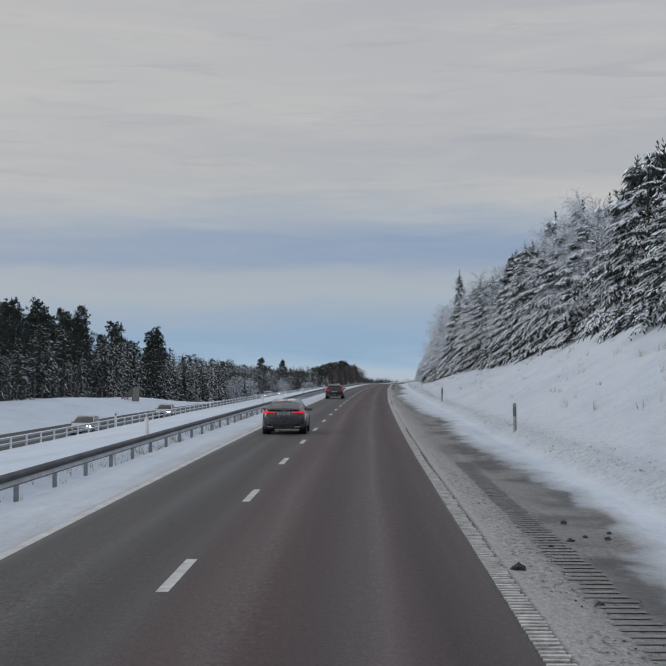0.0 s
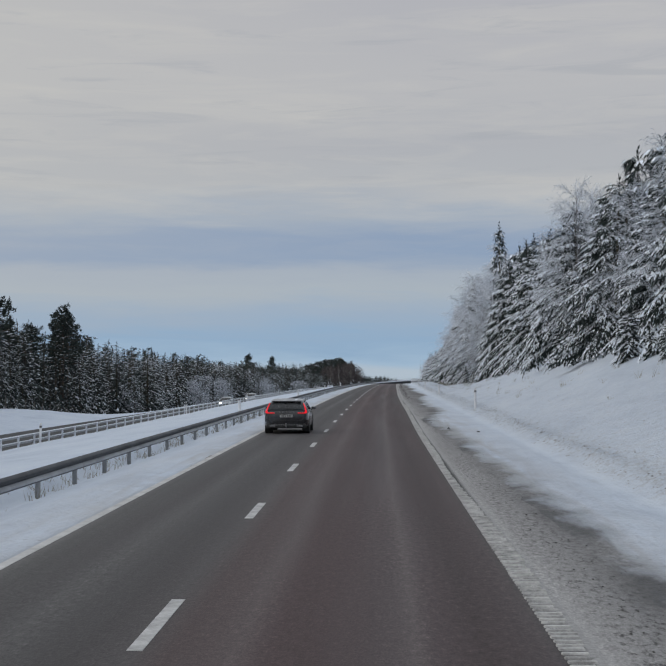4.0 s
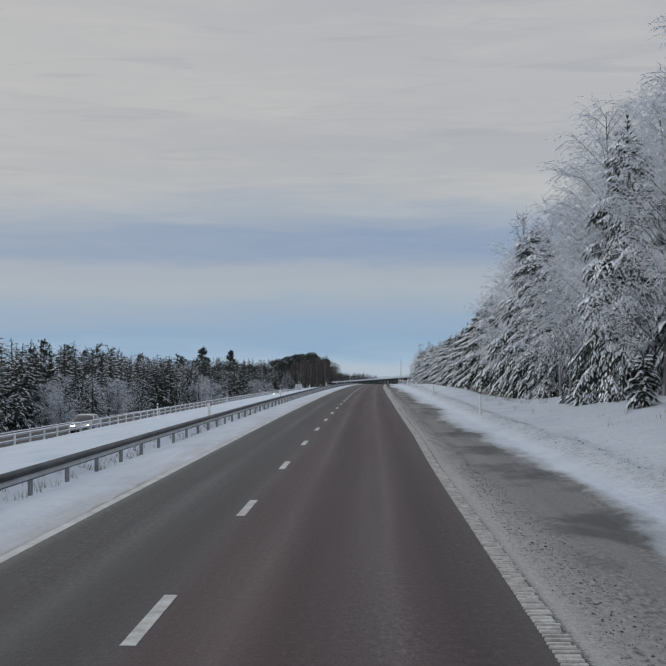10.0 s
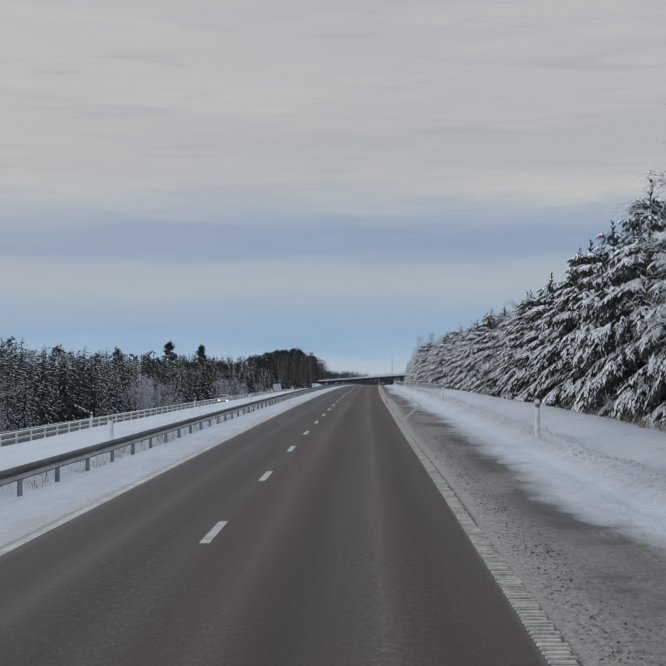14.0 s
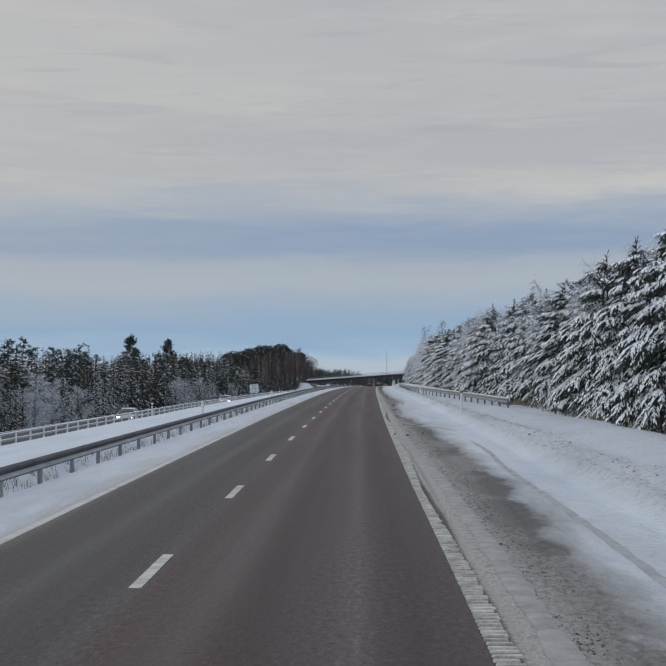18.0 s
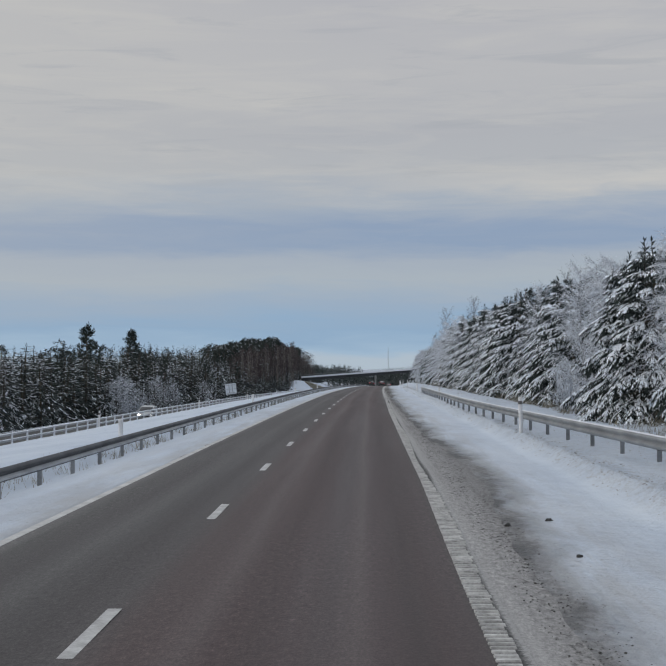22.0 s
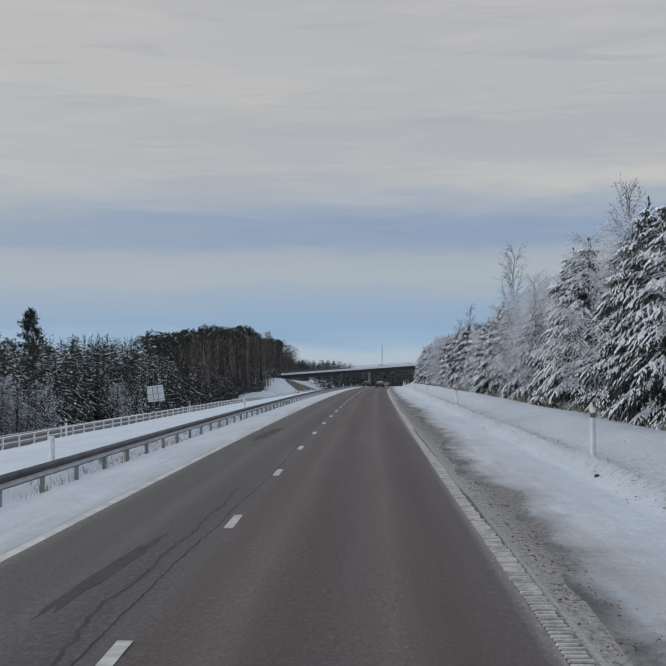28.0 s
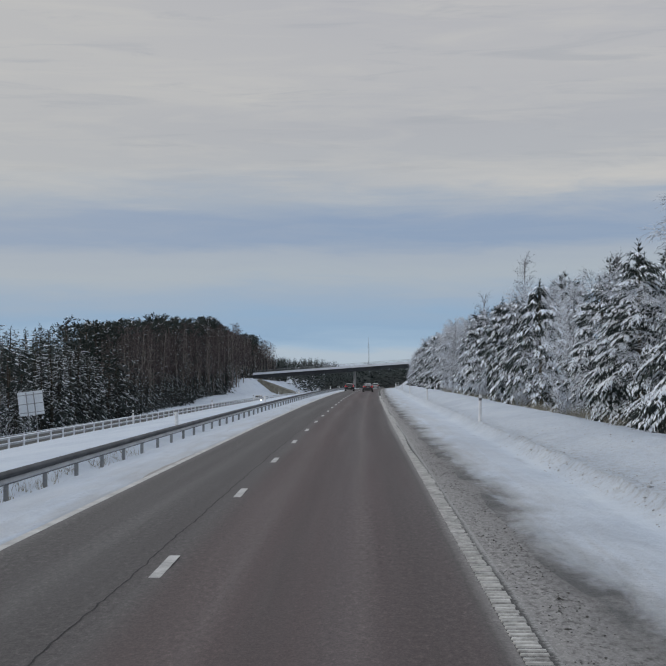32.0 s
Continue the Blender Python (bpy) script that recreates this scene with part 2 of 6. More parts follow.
    bump(t, b, lumps, 0.8, 0.16)
    b.inputs["Subsurface Weight"].default_value = 0.0
    return m


def asphalt():
    m, t, b = material("worn_asphalt", (0.1, 0.09, 0.09), 0.75)
    uv = t.nodes.new("ShaderNodeUVMap").outputs[0]
    s = t.nodes.new("ShaderNodeSeparateXYZ")
    wire(t, uv, s.inputs[0])
    off, along = s.outputs[0], s.outputs[1]
    pos = mapped(t, uv, (1, 1, 1))
    wob = maths(t, "MULTIPLY", maths(t, "SUBTRACT", noise_tex(t, mapped(t, uv, (0.2, 0.02, 1)), 1.0, 3.0), 0.5), 0.45)
    lat = maths(t, "ADD", off, wob)
    f = maths(t, "DIVIDE", maths(t, "ADD", lat, 6.0), 10.0)
    # across both lanes: grey strip, red-brown worn tracks, paler middle, dusty shoulder
    tone = ramp(t, f, [
        (0.03, (0.42, 0.415, 0.41)), (0.085, (0.34, 0.335, 0.325)), (0.105, (0.13, 0.127, 0.123)), (0.130, (0.066, 0.064, 0.063)), (0.20, (0.060, 0.057, 0.057)), (0.235, (0.085, 0.082, 0.081)),
        (0.265, (0.060, 0.057, 0.057)), (0.31, (0.048, 0.044, 0.044)), (0.36, (0.070, 0.064, 0.064)), (0.40, (0.062, 0.044, 0.043)), (0.43, (0.070, 0.052, 0.051)), (0.46, (0.092, 0.075, 0.074)), (0.49, (0.052, 0.035, 0.035)),
        (0.52, (0.039, 0.028, 0.028)), (0.55, (0.050, 0.037, 0.038)), (0.60, (0.072, 0.060, 0.061)), (0.622, (0.100, 0.083, 0.082)), (0.645, (0.058, 0.042, 0.043)), (0.685, (0.037, 0.026, 0.026)),
        (0.74, (0.060, 0.049, 0.050)), (0.754, (0.06, 0.055, 0.055)), (0.785, (0.34, 0.336, 0.33)), (0.825, (0.29, 0.287, 0.282)), (0.86, (0.22, 0.218, 0.215)), (0.92, (0.19, 0.189, 0.188)), (0.97, (0.17, 0.169, 0.169))])
    long = noise_tex(t, mapped(t, uv, (1.6, 0.035, 1)), 1.0, 5.0, 0.6)
    col = mix(t, ramp(t, long, [(0.35, (0, 0, 0)), (0.75, (0.3, 0.3, 0.3))]), tone, (0.088, 0.079, 0.080))
    red = noise_tex(t, mapped(t, uv, (0.55, 0.012, 1), (0, 0, 0), (4, 2, 0)), 1.0, 3.0, 0.6)
    lanes = ramp(t, f, [(0.35, (0, 0, 0)), (0.45, (1, 1, 1)), (0.74, (1, 1, 1)), (0.78, (0, 0, 0))])
    col = mix(t, maths(t, "MULTIPLY", lanes, ramp(t, red, [(0.4, (0, 0, 0)), (0.7, (0.40, 0.40, 0.40))])), col, (0.082, 0.047, 0.046))
    # drier and dustier asphalt on the later stretch
    dry = ramp(t, maths(t, "DIVIDE", along, 1000.0), [(0.35, (0, 0, 0)), (0.70, (0.16, 0.16, 0.16))])
    col = mix(t, dry, col, (0.165, 0.150, 0.144))
    grain = noise_tex(t, mapped(t, uv, (1, 0.4, 1)), 34.0, 3.0, 0.7)
    stones = noise_tex(t, mapped(t, uv, (1, 0.35, 1)), 13.0, 4.0, 0.75)
    col = mix(t, 1.0, col, ramp(t, grain, [(0.36, (0.92, 0.92, 0.92)), (0.5, (1.1, 1.1, 1.1)), (0.72, (1.55, 1.52, 1.52))]), "MULTIPLY")
    worn = ramp(t, noise_tex(t, mapped(t, uv, (0.6, 0.05, 1), (0, 0, 0), (9, 0, 0)), 1.0, 4.0), [(0.46, (0.35, 0.35, 0.35)), (0.66, (1, 1, 1))])
    col = mix(t, worn, col, mix(t, 1.0, col, ramp(t, stones, [(0.34, (0.6, 0.6, 0.6)), (0.47, (0.97, 0.97, 0.97)), (0.56, (1.12, 1.12, 1.12)), (0.70, (1.9, 1.87, 1.87))]), "MULTIPLY"))
    # dry snow dust drifting over the shoulders
    drift = noise_tex(t, mapped(t, uv, (0.55, 0.10, 1), (0, 0, 0.25)), 1.0, 6.0, 0.62, 0.7)
    # crust of frozen grit along the line, broken into dark crumbs
    crumbs = noise_tex(t, mapped(t, uv, (1.0, 0.38, 1)), 11.0, 5.0, 0.75)
    belt = ramp(t, f, [(0.785, (0, 0, 0)), (0.815, (1, 1, 1)), (0.87, (1, 1, 1)), (0.93, (0.15, 0.15, 0.15))])
    clump = ramp(t, noise_tex(t, mapped(t, uv, (1.4, 0.35, 1)), 1.0, 4.0, 0.6), [(0.36, (0.25, 0.25, 0.25)), (0.58, (1, 1, 1))])
    belt = maths(t, "MULTIPLY", belt, clump)
    col = mix(t, maths(t, "MULTIPLY", belt, ramp(t, crumbs, [(0.36, (1, 1, 1)), (0.50, (0, 0, 0))])), col, (0.045, 0.042, 0.041))
    col = mix(t, maths(t, "MULTIPLY", belt, ramp(t, crumbs, [(0.54, (0, 0, 0)), (0.66, (0.8, 0.8, 0.8))])), col, (0.30, 0.297, 0.295))
    edge = ramp(t, f, [(0.02, (1, 1, 1)), (0.10, (0.25, 0.25, 0.25)), (0.16, (0, 0, 0)), (0.76, (0, 0, 0)), (0.82, (0.30, 0.30, 0.30)), (1.0, (0.34, 0.34, 0.34))])
    snow = ramp(t, maths(t, "ADD", drift, maths(t, "MULTIPLY", maths(t, "SUBTRACT", edge, 0.5), 0.8)), [(0.50, (0, 0, 0)), (0.72, (0.8, 0.8, 0.8))])
    col = mix(t, maths(t, "MULTIPLY", snow, ramp(t, edge, [(0.0, (0, 0, 0)), (0.1, (1, 1, 1))])), col, (0.42, 0.43, 0.45))
    # wet dark patches on the outer shoulder, drawn out sideways by the wind
    wet = noise_tex(t, mapped(t, uv, (0.35, 0.16, 1), (0, 0, 0.5), (2, 6, 0)), 1.0, 5.0, 0.6, 0.5)
    wet = maths(t, "MULTIPLY", ramp(t, wet, [(0.47, (0, 0, 0)), (0.58, (0.8, 0.8, 0.8))]), ramp(t, f, [(0.845, (0, 0, 0)), (0.92, (1, 1, 1))]))
    col = mix(t, wet, col, (0.055, 0.055, 0.057))
    wire(t, col, b.inputs["Base Color"])
    wire(t, maths(t, "ADD", maths(t, "MULTIPLY", long, 0.35), 0.5), b.inputs["Roughness"])
    b.inputs["Specular IOR Level"].default_value = 0.18
    bump(t, b, maths(t, "ADD", maths(t, "ADD", grain, stones), maths(t, "MULTIPLY", maths(t, "MULTIPLY", belt, crumbs), 3.0)), 0.45, 0.014)
    return m


def edge_dust():
    """The base of the ribbed line: bare and dark between the ribs, smooth pale dust outside them."""
    m, t, b = material("dusty_ribbed_line", (0.3, 0.3, 0.3), 0.85)
    uv = t.nodes.new("ShaderNodeUVMap").outputs[0]
    s = t.nodes.new("ShaderNodeSeparateXYZ")
    wire(t, uv, s.inputs[0])
    fine = noise_tex(t, uv, 16.0, 4.0, 0.75)
    patch = noise_tex(t, mapped(t, uv, (0.4, 0.055, 1)), 1.0, 3.0, 0.6)
    across = maths(t, "ADD", maths(t, "DIVIDE", maths(t, "SUBTRACT", s.outputs[0], 1.54), 0.50), maths(t, "MULTIPLY", maths(t, "SUBTRACT", fine, 0.5), 0.35))
    across = maths(t, "ADD", across, maths(t, "MULTIPLY", maths(t, "SUBTRACT", patch, 0.5), 0.55))
    gap = ramp(t, fine, [(0.35, (0.035, 0.034, 0.034)), (0.65, (0.085, 0.083, 0.082))])
    dust = ramp(t, fine, [(0.35, (0.25, 0.247, 0.242)), (0.65, (0.40, 0.396, 0.388))])
    wire(t, mix(t, ramp(t, across, [(0.48, (0, 0, 0)), (0.62, (1, 1, 1))]), gap, dust), b.inputs["Base Color"])
    bump(t, b, fine, 0.5, 0.01)
    return m


SNOW_GROUND = snow_ground()
ASPHALT = asphalt()
PAINT = varied("worn_white_road_paint", (0.30, 0.295, 0.29), (0.60, 0.60, 0.585), 3.0, 0.6, relief=0.2, distance=0.004, fine=9, space="world")
LEFT_DUST = varied("dusty_line_under_salt", (0.40, 0.396, 0.388), (0.62, 0.613, 0.60), 1.2, 0.85, relief=0.2, distance=0.004, fine=12, space="world")
DUST = edge_dust()
RIB_PAINT = varied("dirty_ribbed_line_paint", (0.22, 0.217, 0.21), (0.60, 0.595, 0.58), 3.5, 0.7, relief=0.4, distance=0.006, fine=7, space="world")
# pale rail steel: salt, plus the light on up-facing faces put into colour
SALTED_LIT = varied("salted_lit_steel", (0.26, 0.27, 0.285), (0.46, 0.475, 0.49), 0.8, 0.6, 0.2, 0.1, 0.004, 14, "world")
ZINC = varied("weathered_galvanised_steel", (0.20, 0.21, 0.22), (0.34, 0.355, 0.37), 0.8, 0.5, 0.6, 0.1, 0.004, 14, "world")
# shade and the wood's dark reflection are put into this base colour
RAIL_DARK = varied("wet_shaded_steel", (0.020, 0.022, 0.025), (0.085, 0.09, 0.098), 0.6, 0.55, 0.0, 0.1, 0.004, 18, "world")
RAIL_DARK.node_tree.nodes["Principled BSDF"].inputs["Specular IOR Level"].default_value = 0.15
SNOW_CAP = varied("snow_crust", (0.60, 0.63, 0.68), (0.74, 0.77, 0.81), 2.0, 0.7, relief=0.4, distance=0.03, space="world")
WHITE_PLASTIC = varied("dirty_white_plastic", (0.58, 0.59, 0.61), (0.80, 0.81, 0.83), 2.5, 0.5, relief=0.05, space="world")
GRIMY_PLASTIC = varied("grimy_grey_plastic", (0.12, 0.125, 0.13), (0.42, 0.43, 0.45), 3.5, 0.6, relief=0.05, space="world")
BLACK_PLASTIC = varied("black_reflector_band", (0.06, 0.06, 0.06), (0.16, 0.16, 0.165), 3.0, 0.5)
CONCRETE = varied("weathered_concrete", (0.24, 0.24, 0.24), (0.40, 0.40, 0.39), 0.4, 0.9, relief=0.3, space="world")
CONCRETE_DARK = varied("dark_steel_girder", (0.022, 0.025, 0.029), (0.045, 0.049, 0.055), 0.5, 0.7, relief=0.1, space="world")
GRASS_BROWN = varied("frosted_brown_grass", (0.16, 0.14, 0.10), (0.34, 0.33, 0.28), 0.7, 0.9, relief=0.5, space="world")
NEEDLES = tree_tone("spruce_needles", (0.010, 0.018, 0.018), (0.032, 0.046, 0.042))
PINE_NEEDLES = tree_tone("pine_needles", (0.013, 0.022, 0.021), (0.042, 0.056, 0.048))
TREE_SNOW = tree_tone("snow_on_branches", (0.80, 0.87, 0.96), (0.89, 0.935, 0.99), 0.7)
BARK = tree_tone("grey_bark", (0.035, 0.032, 0.03), (0.085, 0.075, 0.05), 0.9, 0.5)
PINE_BARK = tree_tone("pine_bark", (0.06, 0.046, 0.038), (0.15, 0.115, 0.09), 0.9, 0.5)
BIRCH_BARK = tree_tone("birch_bark", (0.09, 0.075, 0.068), (0.42, 0.38, 0.35), 0.8, 0.3)
FROST_TWIG = tree_tone("frosted_twigs", (0.46, 0.49, 0.54), (0.82, 0.86, 0.92), 0.8)
FROST_BARK = tree_tone("frosted_bark", (0.10, 0.10, 0.105), (0.30, 0.31, 0.33), 0.9, 0.4)
BARE_TWIG = tree_tone("bare_birch_twigs", (0.045, 0.034, 0.034), (0.10, 0.076, 0.073), 0.85)
GREY_TWIG = tree_tone("grey_rimed_twigs", (0.14, 0.14, 0.15), (0.36, 0.37, 0.39), 0.85)
WOOD_GREY = varied("weathered_timber", (0.12, 0.11, 0.10), (0.26, 0.24, 0.22), 1.5, 0.85, relief=0.3)
SIGN_BACK = varied("pale_grey_sign_sheet", (0.58, 0.63, 0.68), (0.74, 0.78, 0.82), 0.8, 0.5, 0.1, 0.05)
FAR_ASPHALT = varied("wet_dark_asphalt", (0.03, 0.03, 0.031), (0.06, 0.06, 0.061), 0.5, 0.85, relief=0.2, space="world")

# ---- building helpers ----


def mesh_ob(name, verts, faces, mat, uvs=None, smooth=False):
    me = bpy.data.meshes.new(name)
    me.from_pydata([tuple(v) for v in verts], [], [tuple(f) for f in faces])
    if uvs is not None:
        layer = me.uv_layers.new(name="UVMap")
        idx = np.empty(len(me.loops), dtype=np.int32)
        me.loops.foreach_get("vertex_index", idx)
        layer.data.foreach_set("uv", np.asarray(uvs, dtype=np.float32)[idx].ravel())
    if smooth:
        me.polygons.foreach_set("use_smooth", [True] * len(me.polygons))
    me.materials.append(mat)
    me.update()
    return me


def thing(name, label, category, group="", kind="", m=None):
    ob = tagged(new(name), label, category, group, kind)
    if m is not None:
        ob.matrix_basis = m
    return ob


def part(name, data, mat, parent, label="", m=None):
    """One mesh object under a thing or a part. data: a bmesh or a finished mesh."""
    if isinstance(data, bmesh.types.BMesh):
        me = bpy.data.meshes.new(name)
        data.to_mesh(me)
        data.free()
        me.materials.append(mat)
        data = me
    ob = new(name, data)
    ob.parent = parent
    if m is not None:
        ob.matrix_basis = m
    if label:
        ob["label"] = label
    return ob


def box(bm, x0, x1, y0, y1, z0, z1, bevel=0.0):
    r = bmesh.ops.create_cube(bm, size=1.0)
    for v in r["verts"]:
        v.co = Vector(((x0 + x1) / 2 + v.co.x * (x1 - x0), (y0 + y1) / 2 + v.co.y * (y1 - y0), (z0 + z1) / 2 + v.co.z * (z1 - z0)))
    if bevel:
        edges = list({e for v in r["verts"] for e in v.link_edges})
        bmesh.ops.bevel(bm, geom=edges, offset=bevel, segments=2, affect="EDGES", profile=0.6)
    return bm


def tube(bm, a, b, r0, r1, n=8, caps=True):
    a, b = Vector(a), Vector(b)
    q = (b - a).to_track_quat("Z", "Y").to_matrix()
    rings = []
    for c, r in ((a, r0), (b, r1)):
        rings.append([bm.verts.new(c + q @ Vector((math.cos(2 * math.pi * i / n) * r, math.sin(2 * math.pi * i / n) * r, 0))) for i in range(n)])
    for i in range(n):
        bm.faces.new((rings[0][i], rings[0][(i + 1) % n], rings[1][(i + 1) % n], rings[1][i]))
    if caps:
        bm.faces.new(rings[0][::-1])
        bm.faces.new(rings[1])
    return bm


def strip(name, s0, s1, step, profile, mat, closed=False, smooth=False, shift=None, lift=None):
    """A band that follows the road: the profile's points (off, up) are swept along it, moved sideways by shift(s)."""
    ss = np.arange(s0, s1 + step * 0.5, step)
    verts, uvs, faces = [], [], []
    n = len(profile)
    for s in ss:
        move, rise = (shift(s) if shift else 0.0), (lift(s) if lift else 0.0)
        for off, up in profile:
            verts.append(on_road(s, off + move, up + rise))
            uvs.append((off, s))
    k = n if closed else n - 1
    for i in range(len(ss) - 1):
        for j in range(k):
            a, b = i * n + j, i * n + (j + 1) % n
            faces.append((a, b, b + n, a + n))
    if closed:
        faces.append(tuple(range(n))[::-1])
        faces.append(tuple(range((len(ss) - 1) * n, len(ss) * n)))
    return mesh_ob(name, verts, faces, mat, uvs, smooth)


def road_pose(s, off=0.0, up=0.0, turn=0.0, size=1.0, lean=0.0):
    """A pose at a place along the road, facing along it."""
    m = Matrix.Translation(on_road(s, off, up)) @ Matrix.Rotation(radians(road_heading(s) + turn), 4, "Z") @ Matrix.Rotation(radians(lean), 4, "Y")
    return m @ Matrix.Diagonal((size, size, size, 1)) if size != 1.0 else m


def between(x, table):
    """A value read from a table of (x, value), smooth between its rows."""
    if x <= table[0][0]:
        return table[0][1]
    for (a, u), (b, v) in zip(table, table[1:]):
        if x <= b:
            w = (x - a) / (b - a)
            return u + (v - u) * w * w * (3 - 2 * w)
    return table[-1][1]


# ---- ground ----
BANK = [(-120, 5.2), (80, 5.2), (130, 4.2), (200, 3.9), (235, 3.2), (275, 1.8), (300, 1.3), (330, 0.5), (360, 0.3), (1100, 0.4), (1230, 1.5), (1285, 6.5), (1300, 7.0), (1315, 6.5), (1380, 2.0), (3000, 0.0)]
LEFT_GROUND = [(-120, -1.0), (180, -0.9), (240, -1.6), (300, -4.5), (380, -6.0), (960, -6.5), (1080, -4.5), (1160, -2.0), (1230, 0.8), (1290, 4.2), (1320, 4.2), (1500, 3.0), (3000, 2.0)]


SNOW_EDGE = [(17, 3.4), (28, 4.2), (62, 3.4), (78, 4.0), (97, 3.1), (151, 2.6), (161, 2.2), (189, 3.6), (198, 3.0), (226, 3.3), (250, 4.4), (280, 3.9), (289, 3.5), (323, 4.7), (337, 3.8), (348, 4.1), (390, 4.3), (411, 3.4), (432, 3.8), (466, 3.4),
             (478, 2.6), (499, 2.9), (524, 3.6), (543, 3.1), (578, 2.9), (621, 2.65), (650, 3.2), (656, 2.7), (681, 3.4), (694, 3.2), (717, 3.7), (732, 3.3), (800, 3.0)]


def ridge_off(s):
    """Where the plough's dirty ridge runs along the verge."""
    return between(s, [(0, 5.95), (90, 5.65), (240, 5.85), (445, 6.1), (505, 5.6), (620, 5.35), (680, 5.5)]) + 0.18 * noise.noise(Vector((s * 0.1, 0, 31)))


def lanes_up(s):
    """The height of the oncoming lanes."""
    return between(s, [(200, -2.35), (280, -2.5)])


def ground_up(s, off):
    """The height of the snow above the road's surface."""
    rough = noise.noise(Vector((s * 0.35, off * 0.8, 0.0))) * 0.05 + noise.noise(Vector((s * 0.05, off * 0.15, 4.0))) * 0.16
    fine = noise.noise(Vector((s * 0.9, off * 1.4, 9.0)))
    if -5.05 < off < 2.1:
        return -0.08
    if off >= 2.1:
        # uneven edge of the snow on the paved shoulder, then the ploughed ridge, then the bank
        edge = between(s, SNOW_EDGE) - between(s, [(270, 0.30), (340, 0.80)]) + 0.30 * noise.noise(Vector((s * 0.16, 0.0, 25.0)))
        if off < 4.8:
            return -0.02 + 0.05 * min(off - edge, 1.2) + 0.012 * (off - edge) + fine * 0.012
        bank = between(s, BANK)
        ridge = math.exp(-((off - ridge_off(s)) / 0.2) ** 2) * (0.03 + 0.16 * abs(fine))
        if off < 5.5:
            w = (off - 4.8) / 0.7
            return 0.045 + 0.205 * w * w + between(s, [(445, 0.0), (465, 0.06), (625, 0.06), (645, 0.0)]) * w + ridge + fine * 0.025 * w
        if off < 14.0:
            w = (off - 5.5) / 8.5
            foot = 0.25 + between(s, [(445, 0.0), (465, 0.06), (625, 0.06), (645, 0.0)])
            rise = foot + (bank - foot) * (w * 0.75 + 0.25 * w * w)
            if s > 300:
                crest = between(s, [(300, 0.0), (380, 0.55), (440, 0.5), (470, 0.12), (545, 0.12), (610, 0.5), (900, 0.6), (1180, 0.6), (1260, 0.0)])
                rise += crest * math.exp(-((off - 8.2) / 2.0) ** 2)
            return rise + ridge + rough * min(1, w * 3) + fine * 0.06
        return bank + (off - 14.0) * between(s, [(0, 0.12), (300, 0.05), (400, -0.03), (1200, 0.0)]) * (1 if off < 60 else 60 / off) + rough * 2
    if off > -7.2:
        w = (-5.1 - off) / 2.1
        edge = 0.25 * noise.noise(Vector((s * 0.05, 3.0, 50.0)))
        return 0.004 + 0.07 * (w + edge) - 0.36 * max(0, w - 0.5) + fine * 0.008
    if off > -9.0:
        w = (-7.2 - off) / 1.8
        return -0.11 - 0.22 * math.exp(-((off + 7.75) / 0.45) ** 2) + 0.12 * w + fine * 0.03
    if off > -20.5:
        w = (-9.0 - off) / 11.5
        return 0.0 - (1.75 * w ** 1.3 + 0.25 * max(0.0, w - 0.9) * 10) + rough * 0.5
    if off > -30.0:
        return lanes_up(s) - 0.1
    w = min(1.0, (-30.0 - off) / between(s, [(230, 10.0), (330, 6.0)]))
    left = between(s, LEFT_GROUND)
    if s > 1080 and off > -56:
        w *= max(0.0, min(1.0, (-42.0 - off) / 12.0)) if s > 1160 else 1.0 + (max(0.0, min(1.0, (-42.0 - off) / 12.0)) - 1.0) * (s - 1080) / 80
    mound = between(s, [(60, 0.0), (110, 0.4), (220, 0.4), (270, 0.0)]) * math.exp(-((off + 37) / 6.0) ** 2)
    far = max(0.0, -off - 60) * between(s, [(0, 0.0), (900, 0.01), (1100, 0.03), (1500, 0.02)])
    low = lanes_up(s) - 0.05
    return low + (left - low) * w * w * (3 - 2 * w) + mound + min(far, 8.0) + rough * 2 * w


